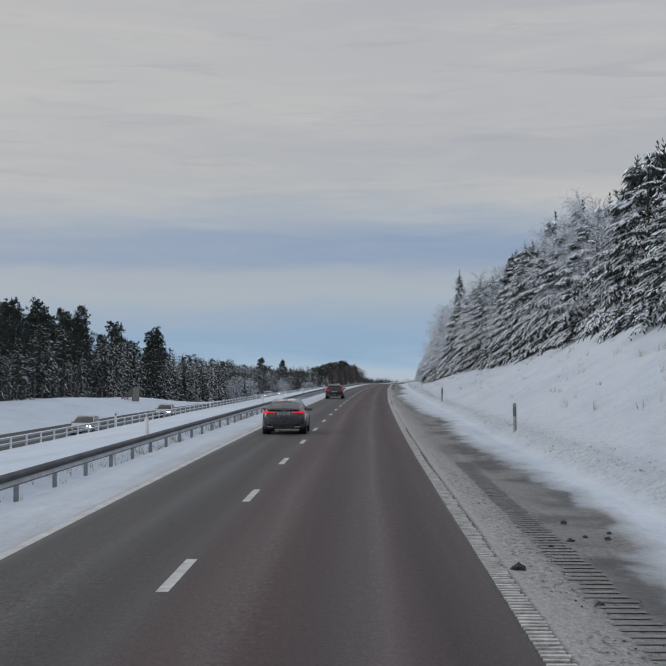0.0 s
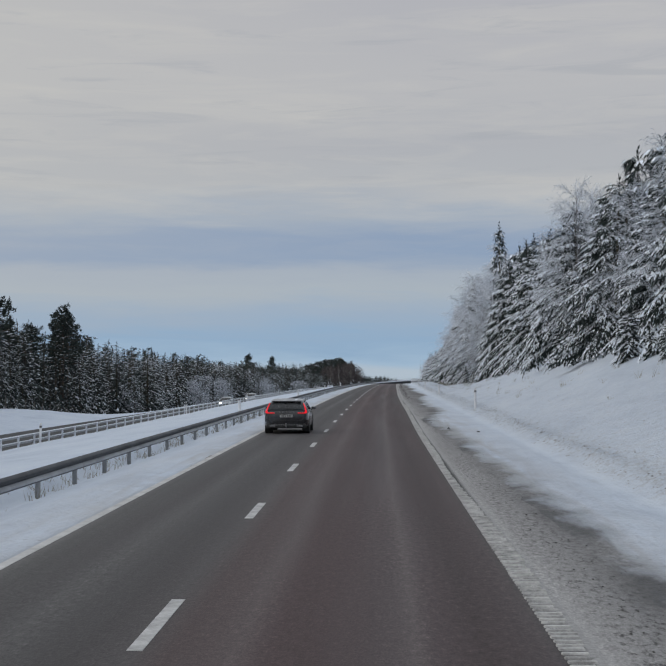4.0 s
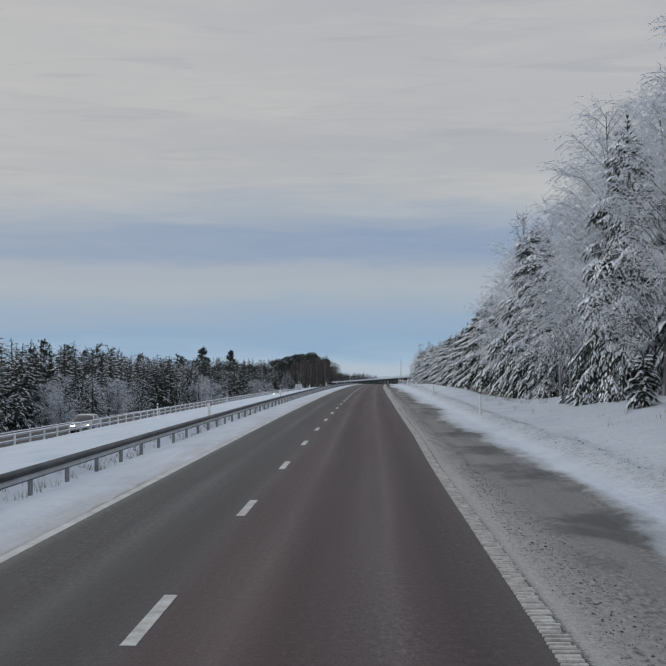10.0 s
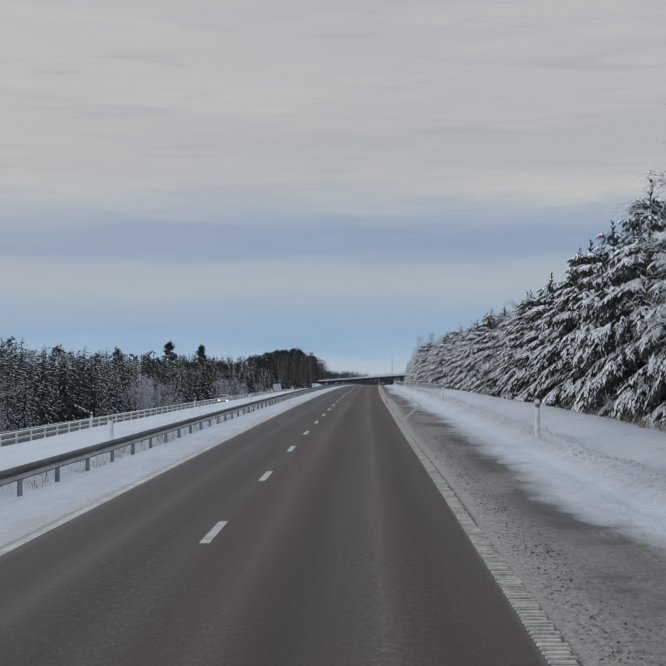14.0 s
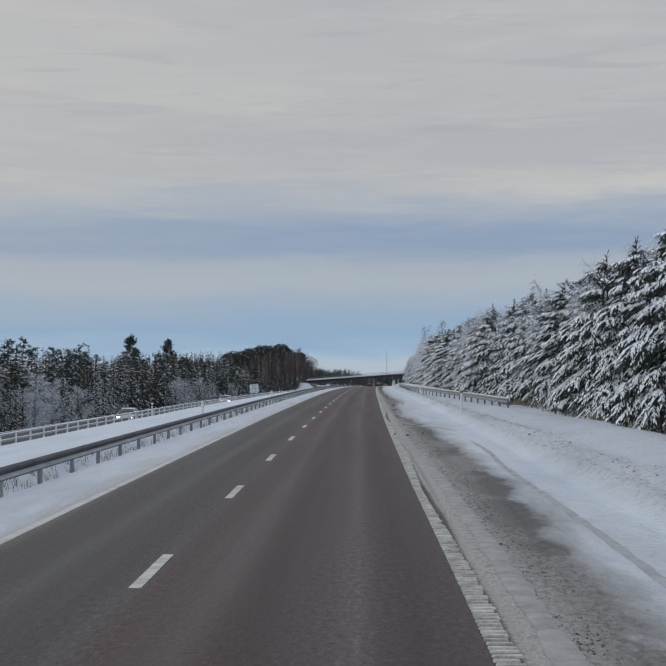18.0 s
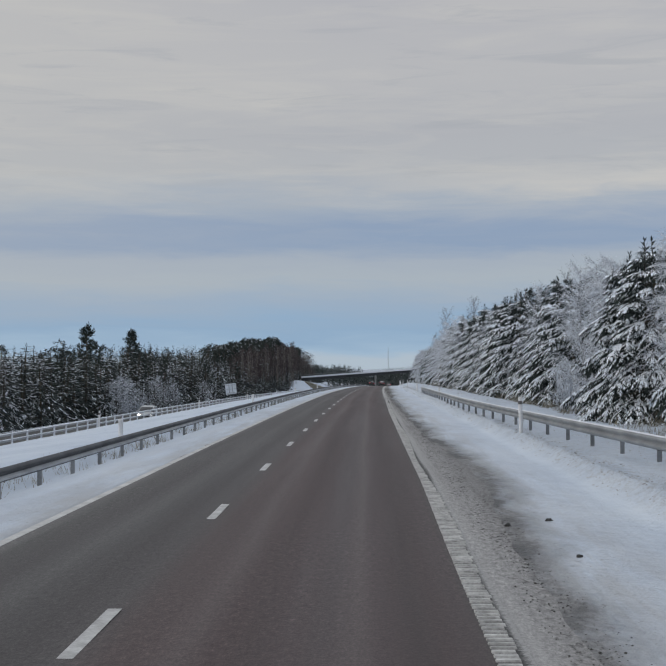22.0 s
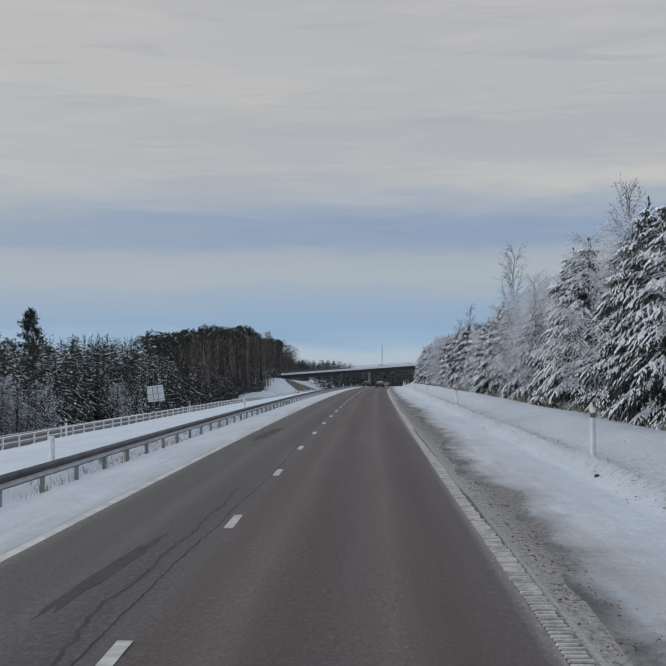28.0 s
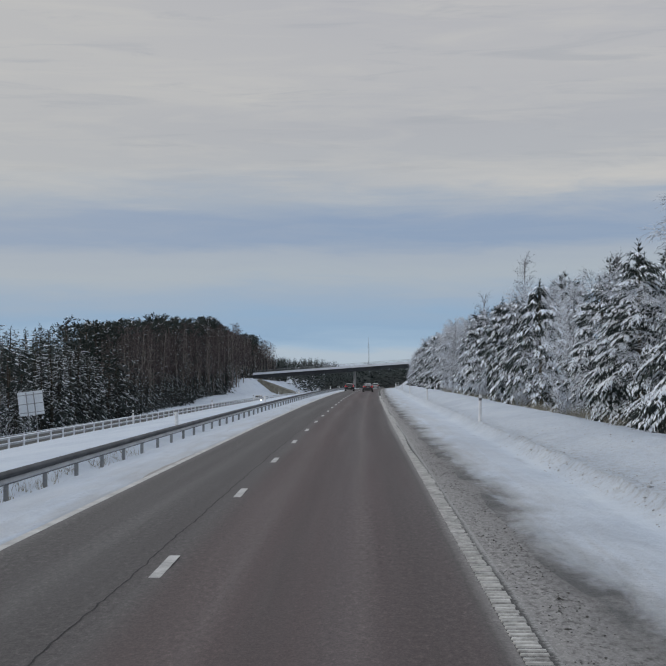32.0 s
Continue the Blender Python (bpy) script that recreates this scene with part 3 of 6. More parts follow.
def ground_sheet():
    offs = [-900, -500, -300, -200, -150, -120, -100, -85, -74, -66, -60, -55, -51, -48, -45, -42, -40, -38, -36, -34, -32, -30.5, -30, -29.5, -25, -20.9, -20.4, -20, -19, -17.5, -16, -14.5, -13, -11.5, -10.2,
            -9.3, -8.9, -8.5, -8.15, -7.9, -7.7, -7.4, -7.1, -6.7, -6.3, -5.9, -5.6, -5.4, -5.25, -5.1, -5.0, 2.05, 2.15, 2.35, 2.55, 2.8, 3.05, 3.3, 3.55, 3.8, 4.05, 4.3, 4.6, 4.8, 4.95, 5.1, 5.25, 5.42, 5.56, 5.7, 5.84, 5.98, 6.12, 6.3, 6.6, 7.3, 8, 8.8, 9.6, 10.5, 11.5, 12.7, 14.1,
            16, 19, 23, 28, 35, 45, 60, 90, 150, 300, 600, 1000]
    ss = list(np.arange(-30, 330, 1.0)) + list(np.arange(330, 820, 1.5)) + list(np.arange(820, 1400, 4.0)) + list(np.arange(1400, 3000, 40.0))
    ss = [-120, -90, -60, -45] + ss
    n = len(offs)
    verts, uvs, faces = [], [], []
    for s in ss:
        for off in offs:
            verts.append(on_road(s, off, ground_up(s, off)))
            uvs.append((off, s))
    for i in range(len(ss) - 1):
        for j in range(n - 1):
            a = i * n + j
            faces.append((a, a + 1, a + 1 + n, a + n))
    me = mesh_ob("ground", verts, faces, SNOW_GROUND, uvs, True)
    depth = []
    for s in ss:
        for off in offs:
            if 2.0 < off < 5.3:
                depth.append(ground_up(s, off) + 0.005 * max(0.0, off - 1.5))
            elif -5.9 < off < 0:
                depth.append(ground_up(s, off) + 0.04)
            else:
                depth.append(0.3)
    me.attributes.new("depth", "FLOAT", "POINT").data.foreach_set("value", np.array(depth, np.float32))
    return me


ground = tagged(new("ground", ground_sheet()), "snow-covered verges, median and banks beside the motorway", "snow", kind="structure")

road = tagged(new("road", strip("road", -60, 1900, 2.0, [(-5.9, -0.02), (-5.2, 0.0), (-2.0, 0.0), (1.5, 0.0), (4.6, -0.02)], ASPHALT)),
              "worn grey and red-brown asphalt carriageway with dusty shoulders", "road", kind="structure")
tagged(new("road_opposite", strip("road_opposite", -60, 1900, 4.0, [(-29.6, -0.02), (-20.8, 0.0)], FAR_ASPHALT, lift=lanes_up)), "asphalt carriageway for oncoming traffic, partly snow-dusted", "road", kind="structure")

# ---- trees ----


class Cloud:
    """Collects small faces for one mesh."""

    def __init__(self):
        self.v, self.f, self.n = [], [], 0

    def add(self, verts, faces):
        self.v.append(verts)
        self.f.append(faces + self.n)
        self.n += len(verts)

    def mesh(self, name, mat):
        v = np.concatenate(self.v) if self.v else np.zeros((0, 3))
        f = np.concatenate(self.f) if self.f else np.zeros((0, 3), int)
        me = bpy.data.meshes.new(name)
        me.vertices.add(len(v))
        me.vertices.foreach_set("co", v.astype(np.float32).ravel())
        me.loops.add(len(f) * 3)
        me.loops.foreach_set("vertex_index", f.astype(np.int32).ravel())
        me.polygons.add(len(f))
        me.polygons.foreach_set("loop_start", np.arange(0, len(f) * 3, 3, dtype=np.int32))
        me.polygons.foreach_set("loop_total", np.full(len(f), 3, dtype=np.int32))
        me.materials.append(mat)
        me.update(calc_edges=True)
        return me


def unit(a):
    return a / np.maximum(np.linalg.norm(a, axis=-1, keepdims=True), 1e-9)


def darts(cloud, base, way, length, width, arch, curl=0.0):
    """Many leaf-shaped sprays at once: base point, two sides, a raised ridge and a tip."""
    base, way = np.asarray(base, float), unit(np.asarray(way, float))
    m = len(base)
    up = np.tile([0.0, 0.0, 1.0], (m, 1))
    side = unit(np.cross(way, up) + 1e-6)
    lift = np.cross(side, way)
    length, width, arch = (np.broadcast_to(np.asarray(a, float), (m,))[:, None] for a in (length, width, arch))
    mid = base + way * length * 0.45 - lift * arch
    tip = base + way * length - up * length * curl
    pts = np.stack([base, mid + side * width / 2, tip, mid - side * width / 2], 1)
    tri = np.array([(0, 1, 2), (0, 2, 3)])
    cloud.add(pts.reshape(-1, 3), (np.arange(m)[:, None, None] * 4 + tri).reshape(-1, 3))


def slivers(cloud, base, way, length, width, rng):
    """Thin twigs: one sliver each, turned at random about its length."""
    base, way = np.asarray(base, float), unit(np.asarray(way, float))
    m = len(base)
    side = unit(np.cross(way, rng.normal(0, 1, (m, 3))) + 1e-6)
    length, width = (np.broadcast_to(np.asarray(a, float), (m,))[:, None] for a in (length, width))
    pts = np.stack([base + side * width / 2, base - side * width / 2, base + way * length], 1)
    cloud.add(pts.reshape(-1, 3), np.arange(m * 3).reshape(-1, 3))


def limb(cloud, a, b, r0, r1, n=5):
    a, b = np.asarray(a, float), np.asarray(b, float)
    d = unit((b - a)[None])[0]
    u = unit(np.cross(d, [0.3, 0.2, 1.0])[None])[0]
    w = np.cross(d, u)
    ang = np.arange(n) * 2 * np.pi / n
    ring = np.cos(ang)[:, None] * u + np.sin(ang)[:, None] * w
    pts = np.concatenate([a + ring * r0, b + ring * r1])
    tri = []
    for i in range(n):
        j = (i + 1) % n
        tri += [(i, j, j + n), (i, j + n, i + n)]
    cloud.add(pts, np.array(tri))


def trunk_mesh(rng, height, radius, mat, n=7, bend=0.15, top=0.0):
    c = Cloud()
    k = 7
    drift = np.cumsum(rng.normal(0, bend, (k + 1, 2)), 0) * np.linspace(0, 1, k + 1)[:, None]
    pts = [np.array([drift[i, 0], drift[i, 1], -0.6 + (height + 0.6) * i / k]) for i in range(k + 1)]
    rad = [radius * ((1 - i / k) ** 0.8 * (1 - top) + top) + 0.012 for i in range(k + 1)]
    for i in range(k):
        limb(c, pts[i], pts[i + 1], rad[i] * (1.25 if i == 0 else 1), rad[i + 1], n)
    return c, np.array(pts)


def spruce_meshes(seed, height=12.0, spread=2.6, boughs=190, detail=5, snow=0.8, low=0.05, plume=1.0, taper=0.72):
    """Trunk, needle crown and snow of a spruce whose uneven boughs hang under snow."""
    rng = np.random.default_rng(seed)
    wood, line = trunk_mesh(rng, height, height * 0.012, BARK, 6, 0.04)
    green, white = Cloud(), Cloud()
    B, W, L, N = [], [], [], []
    SB, SW, SL, SN, SA = [], [], [], [], []
    lobes = rng.uniform(0.72, 1.2, 9)
    for i in range(boughs):
        q = ((i + rng.random()) / boughs) ** 1.12
        z = height * (low + (0.985 - low) * q)
        a = i * 2.39996 + rng.normal(0, 0.35)
        lobe = lobes[int((a * 1.3 + q * 7) % 9)]
        r = (spread * ((1 - q) ** taper) * (0.6 + 0.4 * min(1, q * 6 + 0.3)) + 0.14) * lobe * rng.uniform(0.62, 1.12)
        hang = rng.uniform(0.40, 0.85) * (1.05 - 0.80 * q) - 0.16 * q
        out = np.array([math.cos(a), math.sin(a), 0.0])
        side = np.array([-out[1], out[0], 0.0])
        p0 = np.array([np.interp(z, line[:, 2], line[:, 0]), np.interp(z, line[:, 2], line[:, 1]), z])
        sway = rng.normal(0, 0.12)
        pts = []
        for e in range(detail + 1):
            f = e / detail
            pts.append(p0 + out * r * f + side * sway * r * f * f + np.array([0, 0, 0.16 * r * f - hang * r * f * f * 1.3]))
        if r > 0.8:
            limb(wood, pts[0], pts[-2], 0.018 + 0.008 * r, 0.008, 3)
        for e in range(1, detail + 1):
            f = e / detail
            d = pts[e] - pts[e - 1]
            dn = d / max(1e-6, np.linalg.norm(d))
            wide = (0.16 + 0.17 * r * (1.15 - 0.7 * f)) * plume
            for sgn in (-1, -0.5, 0.0, 0.5, 1):
                if rng.random() < 0.25:
                    continue
                way = dn * rng.uniform(0.7, 1.1) + side * sgn * rng.uniform(0.6, 1.0) + np.array([0, 0, rng.uniform(-0.95, -0.10) * (1 - 0.5 * q)])
                way = way / np.linalg.norm(way)
                ln = wide * rng.uniform(0.75, 1.4) * (1.0 if sgn else 1.15) + 0.07
                o = pts[e - 1] + d * rng.uniform(0.0, 1.0)
                B.append(o)
                W.append(way)
                L.append(ln)
                N.append(ln * rng.uniform(0.16, 0.30))
                if rng.random() < snow * (0.45 + 0.7 * f):
                    SB.append(o + np.array([0, 0, 0.05]) + out * 0.08 + way * ln * 0.06)
                    SW.append(way + np.array([0, 0, 0.03]))
                    SL.append(ln * rng.uniform(0.5, 0.85))
                    SN.append(ln * rng.uniform(0.10, 0.19))
                    SA.append(0.01 + ln * rng.uniform(0.02, 0.08))
    for i in range(8):
        B.append(line[-1] - np.array([0, 0, 0.16 * i]))
        a = rng.uniform(0, 6.28)
        k = 0.3 + 0.1 * i
        W.append((math.cos(a) * k, math.sin(a) * k, 1.0))
        L.append(0.42 + 0.03 * i), N.append(0.07)
    darts(green, np.array(B), np.array(W), np.array(L), np.array(N), 0.02)
    if SB:
        darts(white, np.array(SB), np.array(SW), np.array(SL), np.array(SN), np.array(SA))
    return {"trunk": wood.mesh("trunk", BARK), "crown": green.mesh("crown", NEEDLES), "snow_cover": white.mesh("snow_cover", TREE_SNOW)}


def laden_spruce_meshes(seed, height=12.0, spread=3.4, tiers=20, fingers=7, taper=0.6, cover=0.9, size=1.0):
    """A spruce of drooping fronds: each bough bears side shoots, each shoot a herringbone of snowy fingers, with dark needles hanging below."""
    rng = np.random.default_rng(seed)
    wood, line = trunk_mesh(rng, height, height * 0.012, BARK, 6, 0.04)
    green, white = Cloud(), Cloud()
    G, S = [], []
    lobes = rng.uniform(0.74, 1.2, 9)
    for i in range(tiers):
        q0 = (i + 0.5) / tiers
        count = int(round(7.0 - 2.6 * q0))
        for b in range(count):
            q = min(0.985, max(0.005, q0 + rng.normal(0, 0.6) / tiers))
            z = height * (0.03 + 0.95 * q)
            a = 6.2832 * b / count + i * 2.39996 + rng.normal(0, 0.22)
            out = np.array([math.cos(a), math.sin(a), 0.0])
            side = np.array([-out[1], out[0], 0.0])
            r = (spread * (1 - q) ** taper + 0.25) * lobes[int((a * 1.3 + q * 6) % 9)] * rng.uniform(0.78, 1.12)
            hang = rng.uniform(0.45, 0.90) * (1.12 - 0.85 * q)
            p0 = np.array([np.interp(z, line[:, 2], line[:, 0]), np.interp(z, line[:, 2], line[:, 1]), z])
            snowed = (0.92 if rng.random() < cover else 0.25) * (1.0 if q < 0.84 else 0.4)
            shoots = max(3, int((2.0 + 2.3 * r) / size))
            f = np.sort(rng.uniform(0.25, 1.0, shoots) ** 0.7)
            f[-1] = 1.0
            hand = np.where(np.arange(shoots) % 2 == 0, 1.0, -1.0) * rng.uniform(0.55, 1.0, shoots)
            hand[-1] = rng.normal(0, 0.15)
            root = p0 + out * (r * f * 0.86)[:, None]
            root[:, 2] += 0.16 * r * f - hang * r * f ** 1.7
            slope = 0.10 - 1.45 * hang * f ** 0.7
            way = unit(out * 0.85 + side * hand[:, None] + np.stack([0 * f, 0 * f, slope], 1))
            long = (0.30 + 0.17 * r) * (1.25 - 0.55 * f) * rng.uniform(0.8, 1.2, shoots)
            # the fingers of every shoot, in pairs along it
            u = (np.arange(fingers)[None, :] + rng.uniform(0.2, 0.8, (shoots, fingers))) / fingers
            pair = np.where(np.arange(fingers)[None, :] % 2 == 0, 1.0, -1.0) * rng.uniform(0.25, 0.85, (shoots, fingers))
            o = root[:, None] + way[:, None] * (u * long[:, None])[..., None]
            o[..., 2] -= 0.45 * long[:, None] * u * u
            cross = unit(np.cross(way, np.array([0, 0, 1.0])) + 1e-6)
            d = way[:, None] * 0.8 + cross[:, None] * pair[..., None] + rng.normal(0, 0.12, (shoots, fingers, 3))
            d[..., 2] -= 0.30 + 0.35 * u
            n = shoots * fingers
            o, d = o.reshape(n, 3), d.reshape(n, 3)
            ln = rng.uniform(0.17, 0.36, n) * (0.85 + 0.05 * r) * size
            keep = rng.random(n) < 0.75
            G.append(((o - np.array([0, 0, 0.06]))[keep], (d - np.array([0, 0, 0.15]))[keep], (ln * 1.2)[keep], (ln * rng.uniform(0.22, 0.34, n))[keep]))
            low = o - np.stack([np.full(n, out[0] * 0.15), np.full(n, out[1] * 0.15), rng.uniform(0.12, 0.40, n)], 1)
            keep = rng.random(n) < 0.45
            G.append((low[keep], (d - np.array([0, 0, 0.5]))[keep], (ln * 1.7)[keep], (ln * rng.uniform(0.35, 0.55, n))[keep]))
            k = rng.random(n) < snowed
            if k.any():
                S.append(((o + np.array([0, 0, 0.04]) + out * 0.04)[k], d[k], (ln * rng.uniform(0.8, 1.2, n))[k], (0.03 * size + ln * rng.uniform(0.20, 0.34, n))[k]))
            if r > 1.0:
                tip = p0 + out * r * 0.7
                tip[2] += 0.12 * r - hang * r * 0.56 - 0.05
                limb(wood, p0, tip, 0.018 + 0.008 * r, 0.008, 3)
    # upright dark shoots at the tip
    for j in range(5):
        at = line[-1] - np.array([0, 0, 0.32 * j])
        k = 4 + 2 * j
        ang = rng.uniform(0, 6.28, k)
        tilt = 0.25 + 0.16 * j
        G.append((np.tile(at, (k, 1)), np.stack([np.cos(ang) * tilt, np.sin(ang) * tilt, np.full(k, 0.9)], 1), rng.uniform(0.35, 0.6, k) + 0.05 * j, np.full(k, 0.075)))
    darts(green, *(np.concatenate([row[j] for row in G]) for j in range(4)), 0.02, 0.22)
    darts(white, *(np.concatenate([row[j] for row in S]) for j in range(4)), 0.015, 0.30)
    return {"trunk": wood.mesh("trunk", BARK), "crown": green.mesh("crown", NEEDLES), "snow_cover": white.mesh("snow_cover", TREE_SNOW)}


def pine_meshes(seed, height=17.0, bare=0.5, spread=2.2, boughs=26, clumps=6, needles=18, snow=0.3, needle_width=0.14):
    """A tall pine: bare trunk, short crooked limbs, tufts of needles towards the top."""
    rng = np.random.default_rng(seed)
    trunk, line = trunk_mesh(rng, height, height * 0.0105, PINE_BARK, 7, 0.09, 0.15)
    wood, green, white = trunk, Cloud(), Cloud()
    B, W, L = [], [], []
    SB, SW, SL = [], [], []
    for i in range(boughs):
        q = bare + (1 - bare) * (i + rng.random()) / boughs
        z = height * q
        p0 = np.array([np.interp(z, line[:, 2], line[:, 0]), np.interp(z, line[:, 2], line[:, 1]), z])
        g = (q - bare) / (1 - bare)
        r = spread * (0.35 + 0.9 * math.sin(math.pi * min(1, 0.2 + 0.75 * g))) * rng.uniform(0.5, 1.15) * (1 - 0.35 * g)
        a = rng.uniform(0, 6.28)
        tip = p0 + np.array([math.cos(a) * r, math.sin(a) * r, r * rng.uniform(-0.1, 0.55)])
        limb(wood, p0, tip, 0.035 + 0.014 * r, 0.02, 4)
        for c in range(clumps):
            f = rng.uniform(0.35, 1.05)
            o = p0 + (tip - p0) * f + rng.normal(0, 0.22 + 0.10 * r, 3)
            for k in range(needles):
                d = rng.normal(0, 0.8, 3) + np.array([math.cos(a) * 0.7, math.sin(a) * 0.7, 0.95])
                B.append(o + rng.normal(0, 0.13, 3))
                W.append(d)
                L.append(rng.uniform(0.26, 0.58))
            if rng.random() < snow:
                for k in range(3):
                    d = rng.normal(0, 1, 3) * np.array([1, 1, 0.25])
                    SB.append(o + np.array([0, 0, 0.16]) + rng.normal(0, 0.08, 3))
                    SW.append(d)
                    SL.append(rng.uniform(0.25, 0.5))
    slivers(green, np.array(B), np.array(W), np.array(L), needle_width, rng)
    if SB:
        darts(white, np.array(SB), np.array(SW), np.array(SL), np.array(SL) * 0.22, 0.05)
    out = {"trunk": wood.mesh("trunk", PINE_BARK), "crown": green.mesh("crown", PINE_NEEDLES)}
    if SB:
        out["snow_cover"] = white.mesh("snow_cover", TREE_SNOW)
    return out


def birch_meshes(seed, height=12.0, spread=2.6, limbs=34, twigs=34, frost=True, low=0.22, rise=0.9, droop=0.45, tone=None):
    """A bare birch: slim trunk, rising limbs and a haze of fine twigs, rimed with frost."""
    rng = np.random.default_rng(seed)
    trunk, line = trunk_mesh(rng, height, height * (0.0065 if frost else 0.0048), BIRCH_BARK if not frost else BARK, 6, 0.10)
    wood, fine = trunk, Cloud()
    B, W, L = [], [], []
    for i in range(limbs):
        q = low + (0.98 - low) * (i + rng.random()) / limbs
        z = height * q
        p0 = np.array([np.interp(z, line[:, 2], line[:, 0]), np.interp(z, line[:, 2], line[:, 1]), z])
        a = rng.uniform(0, 6.28)
        r = spread * (1 - q) ** 0.55 * rng.uniform(0.6, 1.15) + 0.25
        out = np.array([math.cos(a), math.sin(a), 0.0])
        p1 = p0 + out * r * 0.55 + np.array([0, 0, r * rise * 0.7])
        p2 = p1 + out * r * 0.55 + np.array([0, 0, r * rise * rng.uniform(0.1, 0.7)])
        limb(wood, p0, p1, 0.012 + 0.012 * r, 0.010 + 0.004 * r, 3)
        limb(wood, p1, p2, 0.010 + 0.004 * r, 0.005, 3)
        for k in range(twigs):
            f = rng.uniform(0.15, 1.0)
            o = p0 + (p1 - p0) * min(1, f * 2) + (p2 - p1) * max(0, f * 2 - 1)
            d = unit((out * rng.uniform(0.4, 1.2) + rng.normal(0, 0.45, 3) + np.array([0, 0, rng.uniform(0.0, 0.7) * rise]))[None])[0]
            ln = rng.uniform(0.30, 0.68) * (0.7 + 0.25 * r)
            for step in range(3):
                B.append(o)
                W.append(d)
                L.append(ln)
                e = o + d * ln * 0.75
                B.append(o + d * ln * rng.uniform(0.2, 0.7))
                W.append(d + rng.normal(0, 0.5, 3))
                L.append(ln * 0.6)
                o, d = e, unit((d + np.array([0, 0, -droop]) + rng.normal(0, 0.18, 3))[None])[0]
                ln *= 0.75
    slivers(fine, np.array(B), np.array(W), np.array(L), 0.030 if frost else 0.065, rng)
    return {"trunk": wood.mesh("trunk", FROST_BARK if frost else BIRCH_BARK), "crown": fine.mesh("crown", tone or (FROST_TWIG if frost else BARE_TWIG))}


def bush_meshes(seed, height=2.6, stems=14, twigs=70, wide=1.3):
    rng = np.random.default_rng(seed)
    wood, fine = Cloud(), Cloud()
    B, W, L = [], [], []
    for i in range(stems):
        a, r = rng.uniform(0, 6.28), rng.uniform(0.2, wide)
        p0 = np.array([math.cos(a) * r * 0.25, math.sin(a) * r * 0.25, -0.3])
        p1 = np.array([math.cos(a) * r, math.sin(a) * r, height * rng.uniform(0.45, 1.0)])
        limb(wood, p0, p1, 0.02, 0.006, 3)
        for k in range(twigs):
            o = p0 + (p1 - p0) * rng.uniform(0.25, 1.0)
            B.append(o)
            W.append(rng.normal(0, 0.6, 3) + np.array([math.cos(a), math.sin(a), 0.8]))
            L.append(rng.uniform(0.2, 0.6))
    slivers(fine, np.array(B), np.array(W), np.array(L), 0.034, rng)
    return {"stem": wood.mesh("stem", FROST_BARK), "crown": fine.mesh("crown", FROST_TWIG)}


def plant(name, meshes, m, label, category, group):
    t = thing(name, label, category, group, m=m)
    for key, me in meshes.items():
        p = part(key, me, None, t)
        if key != "trunk":
            tagged(p, kind="stuff")
    return t


def joined(meshes_list, poses, name):
    """Many trees that stay far off, joined into one mesh with their materials."""
    out, mats, n = {}, {}, 0
    V, F, M = [], [], []
    slots = []
    cache = {}
    for meshes, m in zip(meshes_list, poses):
        for me in meshes.values():
            if me.name not in cache:
                v = np.empty(len(me.vertices) * 3, np.float32)
                me.vertices.foreach_get("co", v)
                f = np.empty(len(me.loops), np.int32)
                me.loops.foreach_get("vertex_index", f)
                cache[me.name] = (v.reshape(-1, 3), f.reshape(-1, 3))
            v, f = cache[me.name]
            mat = me.materials[0]
            if mat not in slots:
                slots.append(mat)
            a = np.array(m)
            V.append(v @ a[:3, :3].T + a[:3, 3])
            F.append(f + n)
            M.append(np.full(len(f), slots.index(mat), np.int32))
            n += len(v)
    v, f, k = np.concatenate(V), np.concatenate(F), np.concatenate(M)
    me = bpy.data.meshes.new(name)
    me.vertices.add(len(v))
    me.vertices.foreach_set("co", v.astype(np.float32).ravel())
    me.loops.add(len(f) * 3)
    me.loops.foreach_set("vertex_index", f.astype(np.int32).ravel())
    me.polygons.add(len(f))
    me.polygons.foreach_set("loop_start", np.arange(0, len(f) * 3, 3, dtype=np.int32))
    me.polygons.foreach_set("loop_total", np.full(len(f), 3, dtype=np.int32))
    for mat in slots:
        me.materials.append(mat)
    me.polygons.foreach_set("material_index", k)
    me.update(calc_edges=True)
    return me

SPRUCE_NEAR = [laden_spruce_meshes(i, 12.0, 3.2 + 0.35 * (i % 3), 18, 10, 0.55 + 0.10 * (i % 3), (1.0, 0.95, 0.88)[i % 3], 0.78) for i in range(1, 7)]
SPRUCE_BIG = [laden_spruce_meshes(200 + i, 16.0, 3.9 + 0.4 * (i % 2), 24, 8, 0.55 + 0.09 * (i % 3), (1.0, 0.9, 0.95, 0.8)[i], 0.9) for i in range(4)]
SPRUCE_BEHIND = [laden_spruce_meshes(100 + i, 12.0, 3.3, 12, 5, 0.6, 0.85, 1.8) for i in range(4)]
SPRUCE_FAR = [spruce_meshes(10 + i, 12.0, 3.1, 90, 3, 0.6, 0.02, 1.3) for i in range(4)]
SPRUCE_DARK = [spruce_meshes(20 + i, 12.0, 3.3, 96, 3, 0.20, 0.02, 1.6) for i in range(4)]
SPRUCE_LOW = [spruce_meshes(25 + i, 12.0, 3.4, 56, 2, 0.15, 0.02, 2.3) for i in range(4)]
SPRUCE_YOUNG = [spruce_meshes(30 + i, 2.2, 0.8, 44, 3, 0.75, 0.04, 1.3) for i in range(3)]
